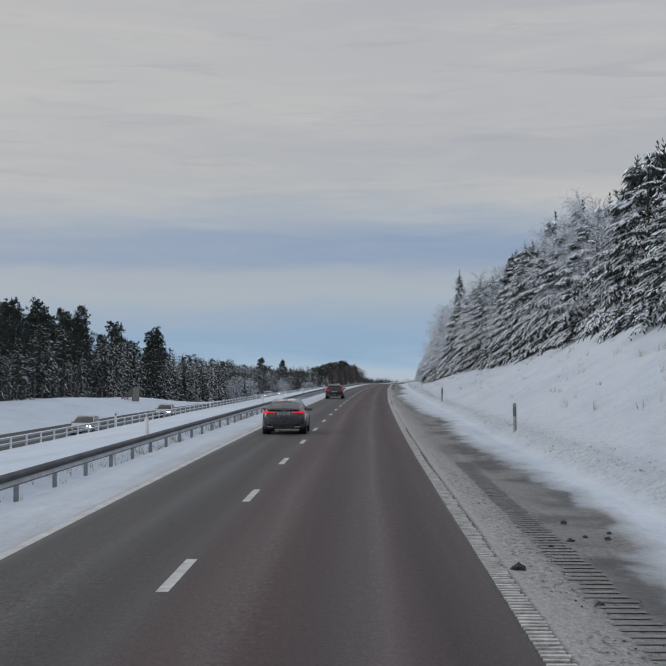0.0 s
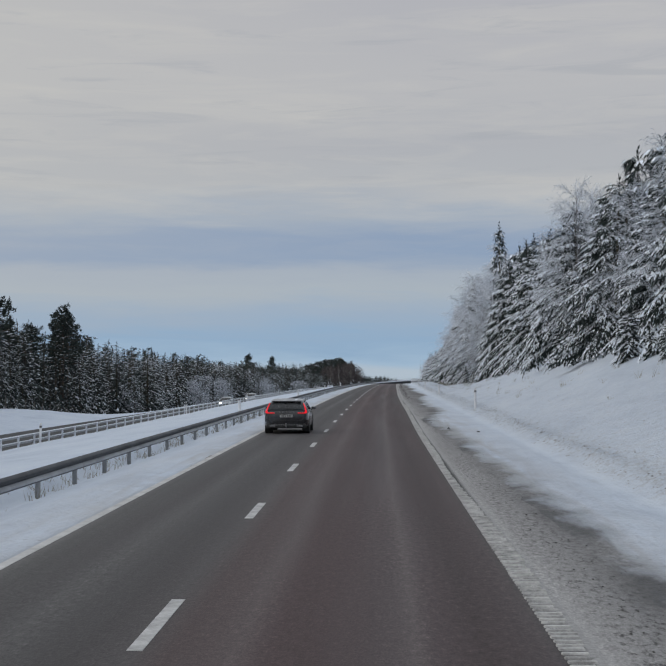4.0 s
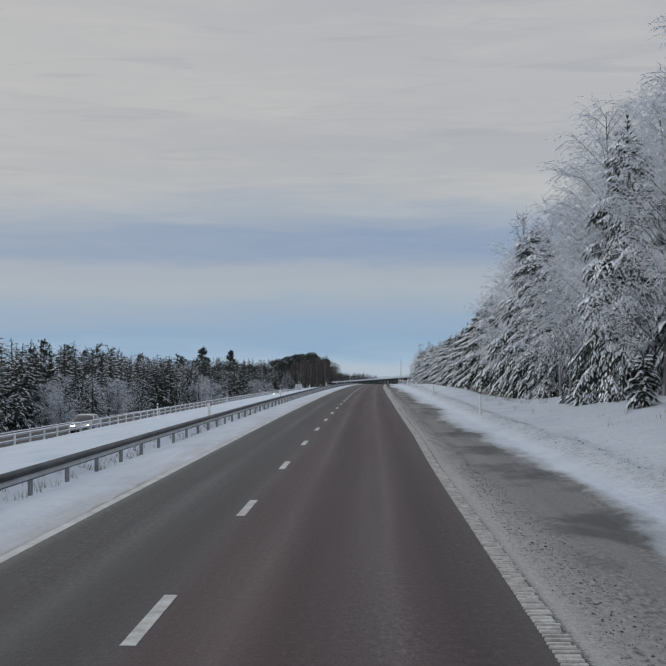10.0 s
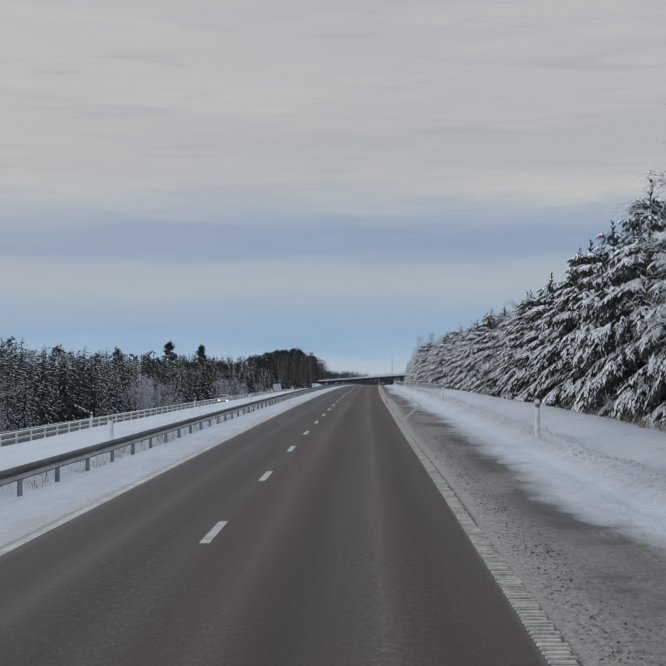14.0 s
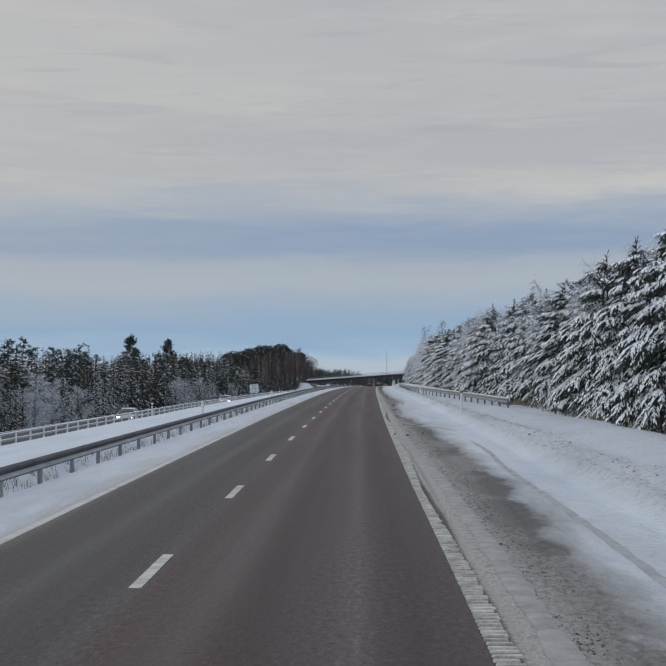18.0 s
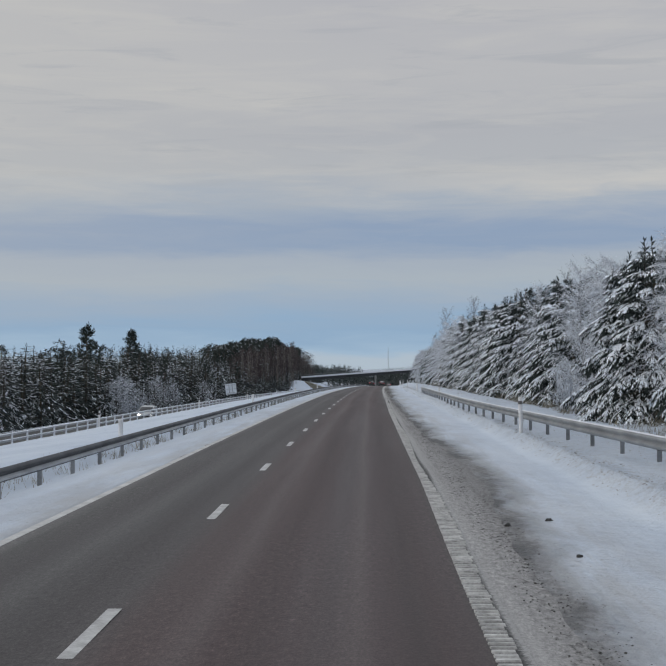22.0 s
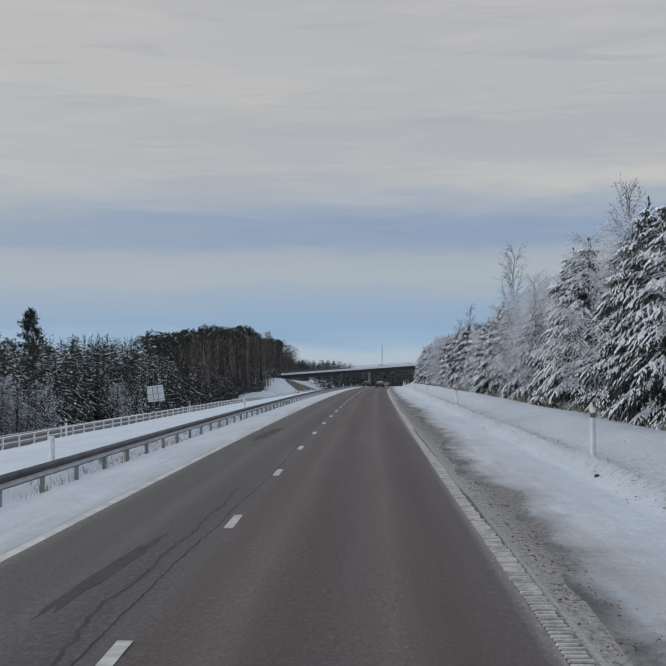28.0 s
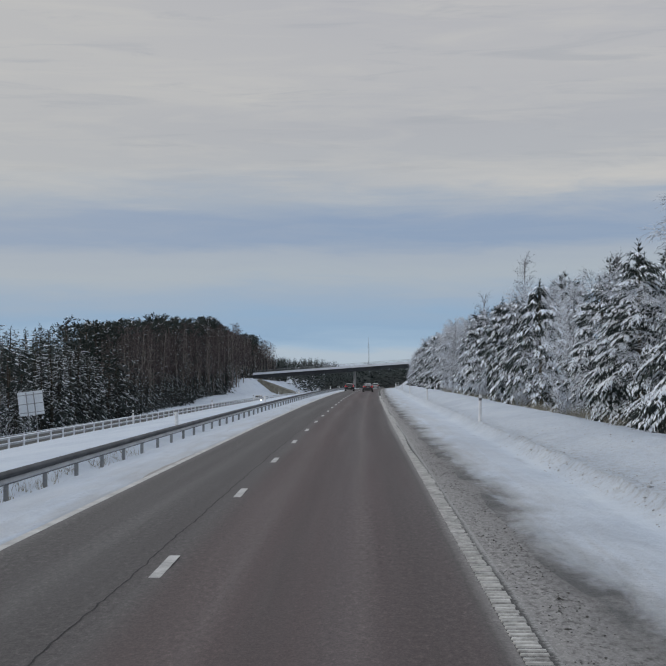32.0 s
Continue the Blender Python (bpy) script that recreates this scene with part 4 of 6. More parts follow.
PINES = [pine_meshes(40 + i, 17.0, 0.40 + 0.06 * (i % 3), 2.5, 34, 7, 14, 0.10, 0.16) for i in range(5)]
SPRUCE_HIGH = [laden_spruce_meshes(300 + i, 17.0, 2.5, 24, 8, 0.75, 0.35, 0.9) for i in range(2)]
PINES_FAR = [pine_meshes(50 + i, 14.0, 0.30 + 0.08 * (i % 3), 2.1, 24, 7, 11, 0.15, 0.11) for i in range(4)]
PINES_LOW = [pine_meshes(55 + i, 14.0, 0.20 + 0.08 * (i % 3), 2.2, 20, 6, 10, 0.12, 0.14) for i in range(4)]
PINES_LONE = [pine_meshes(65 + i, 12.0, 0.45, 1.6, 30, 8, 14, 0.15, 0.12) for i in range(2)]
BIRCH_FROST = [birch_meshes(60 + i, 12.0, 3.1, 46, 27, True, 0.03) for i in range(4)]
BIRCH_TALL = [birch_meshes(70 + i, 14.0, 1.5, 30, 12, True, 0.30, 2.2, 0.02, GREY_TWIG) for i in range(3)]
BIRCH_BARE = [birch_meshes(80 + i, 15.0, 2.1, 22, 6, False, 0.26, 1.2) for i in range(3)]
BUSHES = [bush_meshes(90 + i) for i in range(3)]
KINDS = {
    "snow_spruce": (SPRUCE_NEAR, 12.0, "spruce_tree", "dark green spruce with boughs bent under thick snow", "spruce", "snowy spruces on the verge"),
    "big_spruce": (SPRUCE_BIG, 16.0, "spruce_tree", "tall dark green spruce with boughs bent under thick snow", "spruce", "snowy spruces on the verge"),
    "laden_behind": (SPRUCE_BEHIND, 12.0, "spruce_tree", "snow-laden spruce behind the first trees of the verge", "spruce", "snowy spruces on the verge"),
    "far_spruce": (SPRUCE_FAR, 12.0, "spruce_tree", "dark spruce dusted with snow at the wood's edge", "spruce", "dusted spruces of the wood"),
    "dark_spruce": (SPRUCE_DARK, 12.0, "spruce_tree", "nearly black spruce with little snow", "spruce", "dark spruces of the wood"),
    "lone_pine": (PINES_LONE, 12.0, "pine_tree", "tall round-crowned pine standing out above the wood", "pine", "tall pines above the wood"),
    "young": (SPRUCE_YOUNG, 2.2, "young_spruce", "small young spruce poking out of the snow", "spruce", "young spruces on the bank"),
    "pine": (PINES, 17.0, "pine_tree", "tall pine with bare reddish trunk and dark crown", "pine", "tall pines of the wood"),
    "high_spruce": (SPRUCE_HIGH, 17.0, "spruce_tree", "tall dark spruce rising above the snowy wood", "spruce", "tall spruces of the verge"),
    "low_spruce": (SPRUCE_LOW, 12.0, "spruce_tree", "dark spruce deep in the wood", "spruce", "spruces deep in the wood"),
    "low_pine": (PINES_LOW, 14.0, "pine_tree", "dark pine deep in the wood", "pine", "pines deep in the wood"),
    "far_pine": (PINES_FAR, 14.0, "pine_tree", "slim dark pine in the wood", "pine", "slim pines of the wood"),
    "frost_birch": (BIRCH_FROST, 12.0, "birch_tree", "leafless birch white with hoar frost", "birch", "frosted birches on the verge"),
    "tall_birch": (BIRCH_TALL, 14.0, "birch_tree", "slender leafless birch with frosted upright twigs", "birch", "slender birches"),
    "bare_birch": (BIRCH_BARE, 15.0, "birch_tree", "bare brown birch with pale trunk", "birch", "bare birches of the wood"),
    "bush": (BUSHES, 2.6, "bush", "leafless bush covered in hoar frost", "bush", "frosted bushes"),
}
grow = np.random.default_rng(5)
REST = []


def tree(kind, s, off, top=None, height=None, lean=0.0, single=True, slim=1.0):
    """A tree whose tip reaches top metres above the road, rooted in the ground; those not single are joined later."""
    if not single:
        kind = {"pine": "low_pine" if s > 330 else "pine", "far_pine": "low_pine", "dark_spruce": "low_spruce"}.get(kind, kind)
    meshes, own, name, label, category, group = KINDS[kind]
    base = ground_up(s, off)
    h = height if height is not None else max(1.0, top - base)
    i = int(grow.integers(len(meshes)))
    k = h / own
    wide = k * slim * float(grow.uniform(0.9, 1.15))
    if kind in ("snow_spruce", "big_spruce", "laden_behind"):
        wide = max(wide * 1.1, 0.88)
    m = Matrix.Translation(on_road(s, off, base - 0.1)) @ Matrix.Rotation(float(grow.uniform(0, 6.28)), 4, "Z") @ Matrix.Rotation(radians(float(grow.normal(0, 1.2)) + lean), 4, "Y") @ Matrix.Diagonal((wide, wide, k, 1))
    if not single:
        REST.append((meshes[i], m))
        return None
    return plant(name, meshes[i], m, label, category, group)


def join_rest(name, label):
    tagged(new(name, joined([a for a, b in REST], [b for a, b in REST], name)), label, "forest", kind="stuff")
    REST.clear()


# the wood on the high bank and along the verge
RIGHT_TOP = [(20, 17.0), (60, 17.5), (100, 19.0), (133, 20.0), (180, 19.5), (240, 17.8), (270, 18.5), (285, 21.0), (303, 20.5), (326, 17.0), (350, 15.4), (372, 13.0), (395, 10.3), (425, 9.6), (500, 9.8), (580, 10.0),
             (640, 11.0), (680, 12.2), (705, 12.2), (745, 11.0), (785, 10.0), (835, 11.0), (900, 11.8), (980, 13.0), (1150, 13.5), (1280, 14.0)]
s = 30.0
while s < 1275:
    top = between(s, RIGHT_TOP)
    front = between(s, [(0, 16.5), (130, 15.5), (200, 14.5), (300, 13.5), (380, 12.5), (1280, 13.0)])
    frosty = 0.22 if s < 260 else 0.28 if s < 670 else 0.45
    for row, (dist, scale) in enumerate(((0.0, 0.78), (3.6, 0.95), (7.4, 1.0))):
        so, off = s + float(grow.uniform(-1.5, 1.5)), front + dist + float(grow.uniform(-0.9, 0.9))
        t = top * (scale if s < 330 else (0.84, 0.90, 1.0)[row]) * float(grow.uniform(0.84, 1.03) if s < 380 else grow.uniform(0.91, 1.03))
        u = grow.random()
        if row == 0:
            kind = "snow_spruce" if u < 1 - frosty else "frost_birch"
            if s < 300 and u < 0.75:
                kind = "snow_spruce"
        elif row == 1:
            kind = "laden_behind" if u < 0.74 else ("frost_birch" if u < 0.90 else "tall_birch")
        else:
            kind = "far_pine" if u < (0.20 if s < 330 else 0.50) else ("dark_spruce" if u < 0.86 else "tall_birch")
        if 292 < s < 322 and row < 2:
            kind = "frost_birch"
        if s < 335 and kind == "snow_spruce":
            kind = "big_spruce"
        if s > 800 and kind == "snow_spruce":
            kind = "laden_behind"
        if row == 2 and s > 330:
            t *= 1.07
        tree(kind, so, off, t, single=row == 0 and s < 820 or row == 1 and s < 330)
    s += 4.4 if s < 380 else (3.7 if s < 760 else 6.0)
join_rest("roadside_wood", "snowy mixed wood behind the first trees of the verge")
for so, off, t in ((284, 15.2, 22.4), (263, 17.5, 19.0)):
    tree("high_spruce", so, off, t)
for so, off, t in ((763, 13.6, 14.4), (707, 15.5, 13.6), (358, 14.6, 16.6), (352, 15.4, 15.4), (832, 14.0, 12.2), (905, 15.5, 13.0)):
    tree("tall_birch", so, off, t)
for k in range(46):
    so = float(grow.uniform(40, 300))
    tree("young", so, float(grow.uniform(11.5, 14.5)) + between(so, [(0, 1.5), (200, 0), (300, -1.5)]), height=float(grow.uniform(0.7, 2.3)))
for k in range(60):
    so = float(grow.uniform(330, 1150))
    tree("bush", so, float(grow.uniform(10.6, 12.2)), height=float(grow.uniform(1.2, 3.0)))

# the woods beyond the other carriageway
LEFT_TOP = [(100, 12.0), (250, 12.3), (290, 11.6), (315, 9.6), (330, 9.2), (450, 8.4), (600, 7.9), (760, 8.3), (860, 9.3), (960, 11.3), (1050, 15.5), (1130, 19.5), (1240, 23.8), (1300, 24.2), (1400, 25.0), (1463, 25.5), (1600, 24.0)]
s = 120.0
while s < 1480:
    top = between(s, LEFT_TOP)
    front = between(s, [(100, 44.0), (250, 46.0), (330, 46.0), (420, 48.0), (560, 50.0), (760, 52.0), (900, 53.0), (1100, 53.0), (1200, 51.0), (1270, 54.0), (1340, 64.0), (1480, 60.0)])
    thicket = noise.noise(Vector((s * 0.012, 0, 70)))
    birches = s > 1010 + 25 * noise.noise(Vector((s * 0.02, 0, 75)))
    for row in range(4 if birches else 3):
        so, off = s + float(grow.uniform(-2.2, 2.2)), -(front + row * (3.8 if birches else 5.0) + float(grow.uniform(-1.6, 1.6)))
        t = top * float(grow.uniform(0.78, 1.08))
        u = grow.random()
        slim = 1.0
        if s < 310:
            kind = "pine" if u < 0.55 else "dark_spruce"
            if kind == "dark_spruce":
                t, slim = t * (0.72 if row == 0 else 0.94), 1.15
        elif not birches:
            kind = ("dark_spruce" if u < 0.60 else "far_spruce" if u < 0.82 else "far_pine") if row == 0 else ("far_pine" if u < 0.22 else "dark_spruce")
            t *= (0.70, 0.86, 1.0)[row]
            slim = 1.45 if kind == "dark_spruce" else 1.2
        elif row < 2:
            kind = "bare_birch" if u < 0.86 else "dark_spruce"
            t = t * 0.90 if kind == "bare_birch" else t * 0.55
            slim = 1.25
        else:
            kind = "far_pine" if u < 0.7 else "dark_spruce"
            slim = 1.25
            t = top * float(grow.uniform(0.93, 1.04))
        if s > 1463:
            t *= 0.7
        tree(kind, so, off, t, single=row == 0 and not birches and s % 2 < 1.2, slim=slim)
    if s < 312:
        for k in range(2):
            tree("far_spruce" if grow.random() < 0.3 else "dark_spruce", s + float(grow.uniform(-2, 2)), -(front + float(grow.uniform(-1.5, 3.5))), float(grow.uniform(3.5, 8.0)), single=False)
    if thicket > 0.0 and 330 < s < 980:
        for k in range(2):
            tree("frost_birch" if grow.random() < 0.18 else "far_spruce", s + float(grow.uniform(-2, 2)), -(front - 3.5 + float(grow.uniform(-1.5, 1.5))), float(grow.uniform(-0.5, 2.2)), single=False, slim=1.3)
    if 960 < s < 1180:
        tree("dark_spruce", s, -(front - 1.5), float(grow.uniform(1.0, 4.5)), single=False, slim=1.4)
    s += 5.2 if s < 600 else (6.0 if not birches else 4.2)
join_rest("deep_wood", "dark mixed wood of pine, spruce and birch beyond the oncoming lanes")
for so, off, t in ((945, -92.7, 18.0), (950, -79.6, 17.2)):
    tree("lone_pine", so, off, t, slim=0.95)

# ---- road furniture ----


def dash_mesh():
    bm = bmesh.new()
    box(bm, -0.075, 0.075, -1.5, 1.5, 0.0, 0.006)
    me = bpy.data.meshes.new("lane_dash")
    bm.to_mesh(me)
    bm.free()
    me.materials.append(PAINT)
    return me


DASH = dash_mesh()
for k in range(-2, 112):
    s = 18.55 + 12.0 * k
    m = road_pose(s, -2.33, 0.001)
    part("lane_dash", DASH, None, road, m=m @ Matrix.Translation((0, -0.5, 0)) @ Matrix.Diagonal((1, 1.2, 1, 1)) if 620 < s < 700 else m)
part("edge_line", strip("edge_line", -30, 1500, 4.0, [(-5.09, 0.002), (-5.09, 0.006), (-4.93, 0.006), (-4.93, 0.002)], LEFT_DUST), None, road, "dusty white left edge line")
EDGE_SHIFT = [(14, 0.06), (58, 0.0), (146, -0.03), (180, 0.05), (212, 0.0), (256, -0.02), (278, 0.07), (333, 0.04), (378, -0.03), (411, -0.08), (433, -0.13), (455, -0.14), (499, -0.10), (521, 0.0), (566, 0.01), (621, 0.14), (655, 0.11), (678, 0.13), (700, 0.16), (723, 0.15)]


def edge_shift(s):
    """How far the right edge line strays to the right."""
    return between(s, EDGE_SHIFT)


part("edge_line", strip("edge_line", -30, 1500, 4.0, [(1.54, 0.001), (1.54, 0.004), (1.88, 0.004), (1.88, 0.001)], DUST, shift=edge_shift), None, road, "dusty white right edge line")


def rib_mesh():
    bm = bmesh.new()
    box(bm, -0.14, 0.14, -0.052, 0.052, 0.0, 0.018)
    me = bpy.data.meshes.new("line_rib")
    bm.to_mesh(me)
    bm.free()
    me.materials.append(RIB_PAINT)
    return me


RIB = rib_mesh()
RIB_STEP = 0.20


def rib_pose(s):
    """A rib worn shorter at its outer end and thinner or thicker than the next."""
    k = random.uniform(0.88, 1.08) * (0.88 + 0.5 * noise.noise(Vector((s * 0.06, 0, 61))))
    m = road_pose(s + random.uniform(-0.012, 0.012), 1.68 + edge_shift(s) + random.uniform(-0.004, 0.004), 0.004, turn=random.uniform(-1.5, 1.5))
    return m @ Matrix.Translation((-0.14 * (1 - k), 0, 0)) @ Matrix.Diagonal((k, random.uniform(0.75, 1.12), 1, 1))


for k in range(300):
    part("line_rib", RIB, None, road, m=rib_pose(8 + k * RIB_STEP))


def ribs_joined(s0, s1):
    c = [(-0.14, -0.052, 0), (0.14, -0.052, 0), (0.14, 0.052, 0), (-0.14, 0.052, 0), (-0.13, -0.042, 0.018), (0.13, -0.042, 0.018), (0.13, 0.042, 0.018), (-0.13, 0.042, 0.018)]
    q = [(4, 5, 6, 7), (0, 1, 5, 4), (1, 2, 6, 5), (2, 3, 7, 6), (3, 0, 4, 7)]
    v, f = [], []
    s = s0
    while s < s1:
        n = len(v)
        m = rib_pose(s)
        v += [m @ Vector(p) for p in c]
        f += [tuple(i + n for i in a) for a in q]
        s += RIB_STEP
    return mesh_ob("line_ribs", v, f, RIB_PAINT)


tagged(part("line_ribs", ribs_joined(8 + 300 * RIB_STEP, 900), None, road), kind="stuff")


def w_beam(s0, s1, off, top, face, name, mat, shift=None):
    """A W-shaped rail swept along the road; face +1 looks to the right."""
    prof = [(0.0, 0.0), (0.045, -0.02), (0.085, -0.055), (0.085, -0.095), (0.02, -0.145), (0.02, -0.175), (0.085, -0.225), (0.085, -0.265), (0.045, -0.30), (0.0, -0.32)]
    front = [(off + face * x, top + z) for x, z in prof]
    rear = [(off + face * (x - 0.008), top + z) for x, z in prof[::-1]]
    me = strip(name, s0, s1, 4.0, front + rear, mat, True, False, shift)
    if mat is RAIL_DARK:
        # pale colour paints both salt and caught light on the lower wave's upper side
        me.materials.append(SALTED_LIT)
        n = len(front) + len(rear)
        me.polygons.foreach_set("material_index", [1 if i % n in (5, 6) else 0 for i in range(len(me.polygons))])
    return me


def rail_post_mesh(height):
    bm = bmesh.new()
    box(bm, -0.055, 0.055, -0.004, 0.004, -0.5, height)
    box(bm, -0.055, -0.045, -0.03, 0.03, -0.5, height)
    box(bm, 0.045, 0.055, -0.03, 0.03, -0.5, height)
    me = bpy.data.meshes.new("post")
    bm.to_mesh(me)
    bm.free()
    me.materials.append(ZINC)
    return me


def guard_rail(s0, s1, off, top, face, label, mat, spacing=4.0, phase=0.0, shift=None):
    g = thing("guard_rail", label, "guard rail")
    part("rail", w_beam(s0, s1, off, top, face, "rail", mat, shift), None, g)
    lip = None if mat is RAIL_DARK else strip("snow_lip", s0, s1, 4.0, [(off - 0.03 * face, top + 0.001), (off + 0.01 * face, top + 0.02), (off + 0.05 * face, top - 0.012)], SNOW_CAP, shift=shift)
    if lip:
        part("snow_lip", lip, None, g, "thin line of snow along the rail")
    me = rail_post_mesh(0.62)
    s, n = s0 + phase, 0
    while s < s1 and n < 300:
        part("post", me, None, g, m=road_pose(s, off - 0.06 * face + (shift(s) if shift else 0.0), top - 0.66))
        s += spacing
        n += 1
    return g


guard_rail(-20, 1176, -7.62, 0.40, 1, "galvanised steel crash barrier, wet and dirty, shading painted in, along the median", RAIL_DARK, 4.0, 0.3)
guard_rail(478, 636, 5.5, 1.02, -1, "galvanised steel crash barrier half buried in the verge's snow", ZINC, 4.0, 0.5,
           lambda s: 3.2 * (1 - between(s, [(456, 0.0), (575, 1.0)])))


def pipe_rail(s0, s1):
    g = thing("guard_rail", "low steel tube barrier white with frost beside the oncoming lanes", "guard rail")
    for up in (-0.95, -1.28):
        part("tube_rail", strip("tube_rail", s0, s1, 6.0, [(-19.56, up), (-19.44, up), (-19.44, up - 0.10), (-19.56, up - 0.10)], ZINC, True), None, g)
        part("snow_lip", strip("snow_lip", s0, s1, 6.0, [(-19.57, up + 0.002), (-19.5, up + 0.045), (-19.43, up + 0.002)], SNOW_CAP), None, g)
    bm = bmesh.new()
    box(bm, -0.05, 0.05, -0.05, 0.05, -0.7, 0.72, 0.01)
    me = bpy.data.meshes.new("post")
    bm.to_mesh(me)
    bm.free()
    me.materials.append(SNOW_CAP)
    s = s0 + 1.0
    while s < s1:
        part("post", me, None, g, m=road_pose(s, -19.42, -1.66))
        s += 3.6
    return g


pipe_rail(10, 1200)


def delineator(height, radius, band, shell=None):
    bm = bmesh.new()
    n = 8
    prev = None
    for z, r in ((-0.4, radius), (height - 0.03, radius), (height, radius * 0.6)):
        ring = [bm.verts.new((math.cos(6.2832 * i / n) * r, math.sin(6.2832 * i / n) * r * 0.7, z)) for i in range(n)]
        if prev:
            for i in range(n):
                bm.faces.new((prev[i], prev[(i + 1) % n], ring[(i + 1) % n], ring[i]))
        prev = ring
    bm.faces.new(prev)
    me = bpy.data.meshes.new("tube")
    bm.to_mesh(me)
    bm.free()
    me.materials.append(shell or WHITE_PLASTIC)
    b = bmesh.new()
    tube(b, (0, 0, height - (0.50 if shell else 0.26)), (0, 0, height - 0.14), radius * 1.04, radius * 1.04, 8, False)
    for v in b.verts:
        v.co.y *= 0.72
    band_me = bpy.data.meshes.new("band")
    b.to_mesh(band_me)
    b.free()
    band_me.materials.append(band)
    return me, band_me


VERGE_POST = delineator(1.22, 0.07, BLACK_PLASTIC)
GREY_POST = delineator(1.08, 0.065, BLACK_PLASTIC, GRIMY_PLASTIC)
MEDIAN_POST = delineator(0.80, 0.085, WHITE_PLASTIC)


def marker(meshes, m, label, group):
    t = thing("marker_post", label, "post", group, m=m)
    part("tube", meshes[0], None, t)
    part("band", meshes[1], None, t)
    return t


for k in range(0, 20):
    s = 55.4 + 60 * k
    grimy = s < 170
    marker(GREY_POST if grimy else VERGE_POST, road_pose(s, 5.62, max(0.35, ground_up(s, 5.62)), lean=random.uniform(-2, 2)), "grimy grey roadside marker post with dark reflector band in snow" if grimy else "white roadside marker post with dark reflector band in snow", "marker posts on the verge")
    s = 58 + 60 * k
    marker(MEDIAN_POST, road_pose(s, -8.7, ground_up(s, -8.7) - 0.02, lean=random.uniform(-3, 3)), "thick white marker post standing in the median's snow", "marker posts in the median")
    s = 49 + 60 * k
    marker(VERGE_POST, road_pose(s, -19.0, -1.55, lean=random.uniform(-2, 2)), "slim white marker post beside the tube barrier", "marker posts by the tube barrier")

# ---- bridge ----
BR_S, BR_TILT = 1300.0, 0.073
BR_LEFT, BR_RIGHT = -52.6, 36.0


def deck_z(x):
    return 4.5 + (x - BR_LEFT) * BR_TILT


def bridge():
    g = thing("road_bridge", "grey concrete motorway overpass with dark girders and snow on its edge", "bridge")
    base = road_pose(BR_S)

    def slab(name, y0, y1, up0, up1, mat, label=""):
        bm = bmesh.new()
        n = 12
        rows = []
        for i in range(n + 1):
            x = BR_LEFT + (BR_RIGHT - BR_LEFT) * i / n
            z = deck_z(x)
            rows.append([bm.verts.new((x, y, z + u)) for y, u in ((y0, up0), (y1, up0), (y1, up1), (y0, up1))])
        for a, b in zip(rows, rows[1:]):
            for j in range(4):
                bm.faces.new((a[j], a[(j + 1) % 4], b[(j + 1) % 4], b[j]))
        bm.faces.new(rows[0])
        bm.faces.new(rows[-1][::-1])
        part(name, bm, mat, g, label, m=base)

    slab("girder", 0.6, 1.4, -0.7, 1.0, CONCRETE_DARK)
    slab("girder", 6.0, 6.8, -0.7, 1.0, CONCRETE_DARK)
    slab("deck", 0.25, 8.0, 1.004, 1.35, CONCRETE)
    slab("edge_beam", -0.25, 0.2, 0.85, 1.75, SNOW_CAP, "snow-covered edge beam")
    slab("top_rail", 0.0, 0.1, 2.55, 2.65, ZINC)
    slab("middle_rail", 0.0, 0.1, 2.15, 2.2, ZINC)
    bm = bmesh.new()
    box(bm, -0.05, 0.05, -0.04, 0.04, 0, 0.9)
    me = bpy.data.meshes.new("rail_post")
    bm.to_mesh(me)
    bm.free()
    me.materials.append(ZINC)
    x = BR_LEFT + 1
    while x < BR_RIGHT:
        part("rail_post", me, None, g, m=base @ Matrix.Translation((x, 0.05, deck_z(x) + 1.70)))
        x += 2.0
    bm = bmesh.new()
    tube(bm, (-11.5, 4, -3), (-11.5, 4, deck_z(-11.5) - 0.7), 0.5, 0.5, 12)
    part("pier", bm, CONCRETE, g, "pale concrete pier in the median", m=base)
    for x0, x1 in ((BR_LEFT - 6, BR_LEFT + 2.5), (24.0, BR_RIGHT)):
        bm = bmesh.new()
        box(bm, x0, x1, 0.4, 7.4, -5, deck_z(x0) - 0.72)
        part("abutment", bm, CONCRETE, g, m=base)
    for x0, z0, x1, z1 in ((BR_LEFT + 2, deck_z(BR_LEFT) - 0.9, -33.0, -2.6), (24.5, deck_z(24) - 1.5, 12.0, -0.4)):
        bm = bmesh.new()
        pts = [(x0, z0), (x1, z1), (x1, z1 - 1), (x0, z1 - 1)]
        a = [bm.verts.new((x, -1.5, z)) for x, z in pts]
        b = [bm.verts.new((x, 9.5, z)) for x, z in pts]
        for j in range(4):
            bm.faces.new((a[j], a[(j + 1) % 4], b[(j + 1) % 4], b[j]))
        bm.faces.new(a[::-1])
        bm.faces.new(b)
        part("slope_paving", bm, GRASS_BROWN, g, "snow-free brownish slope under the bridge", m=base)
    return g


bridge()


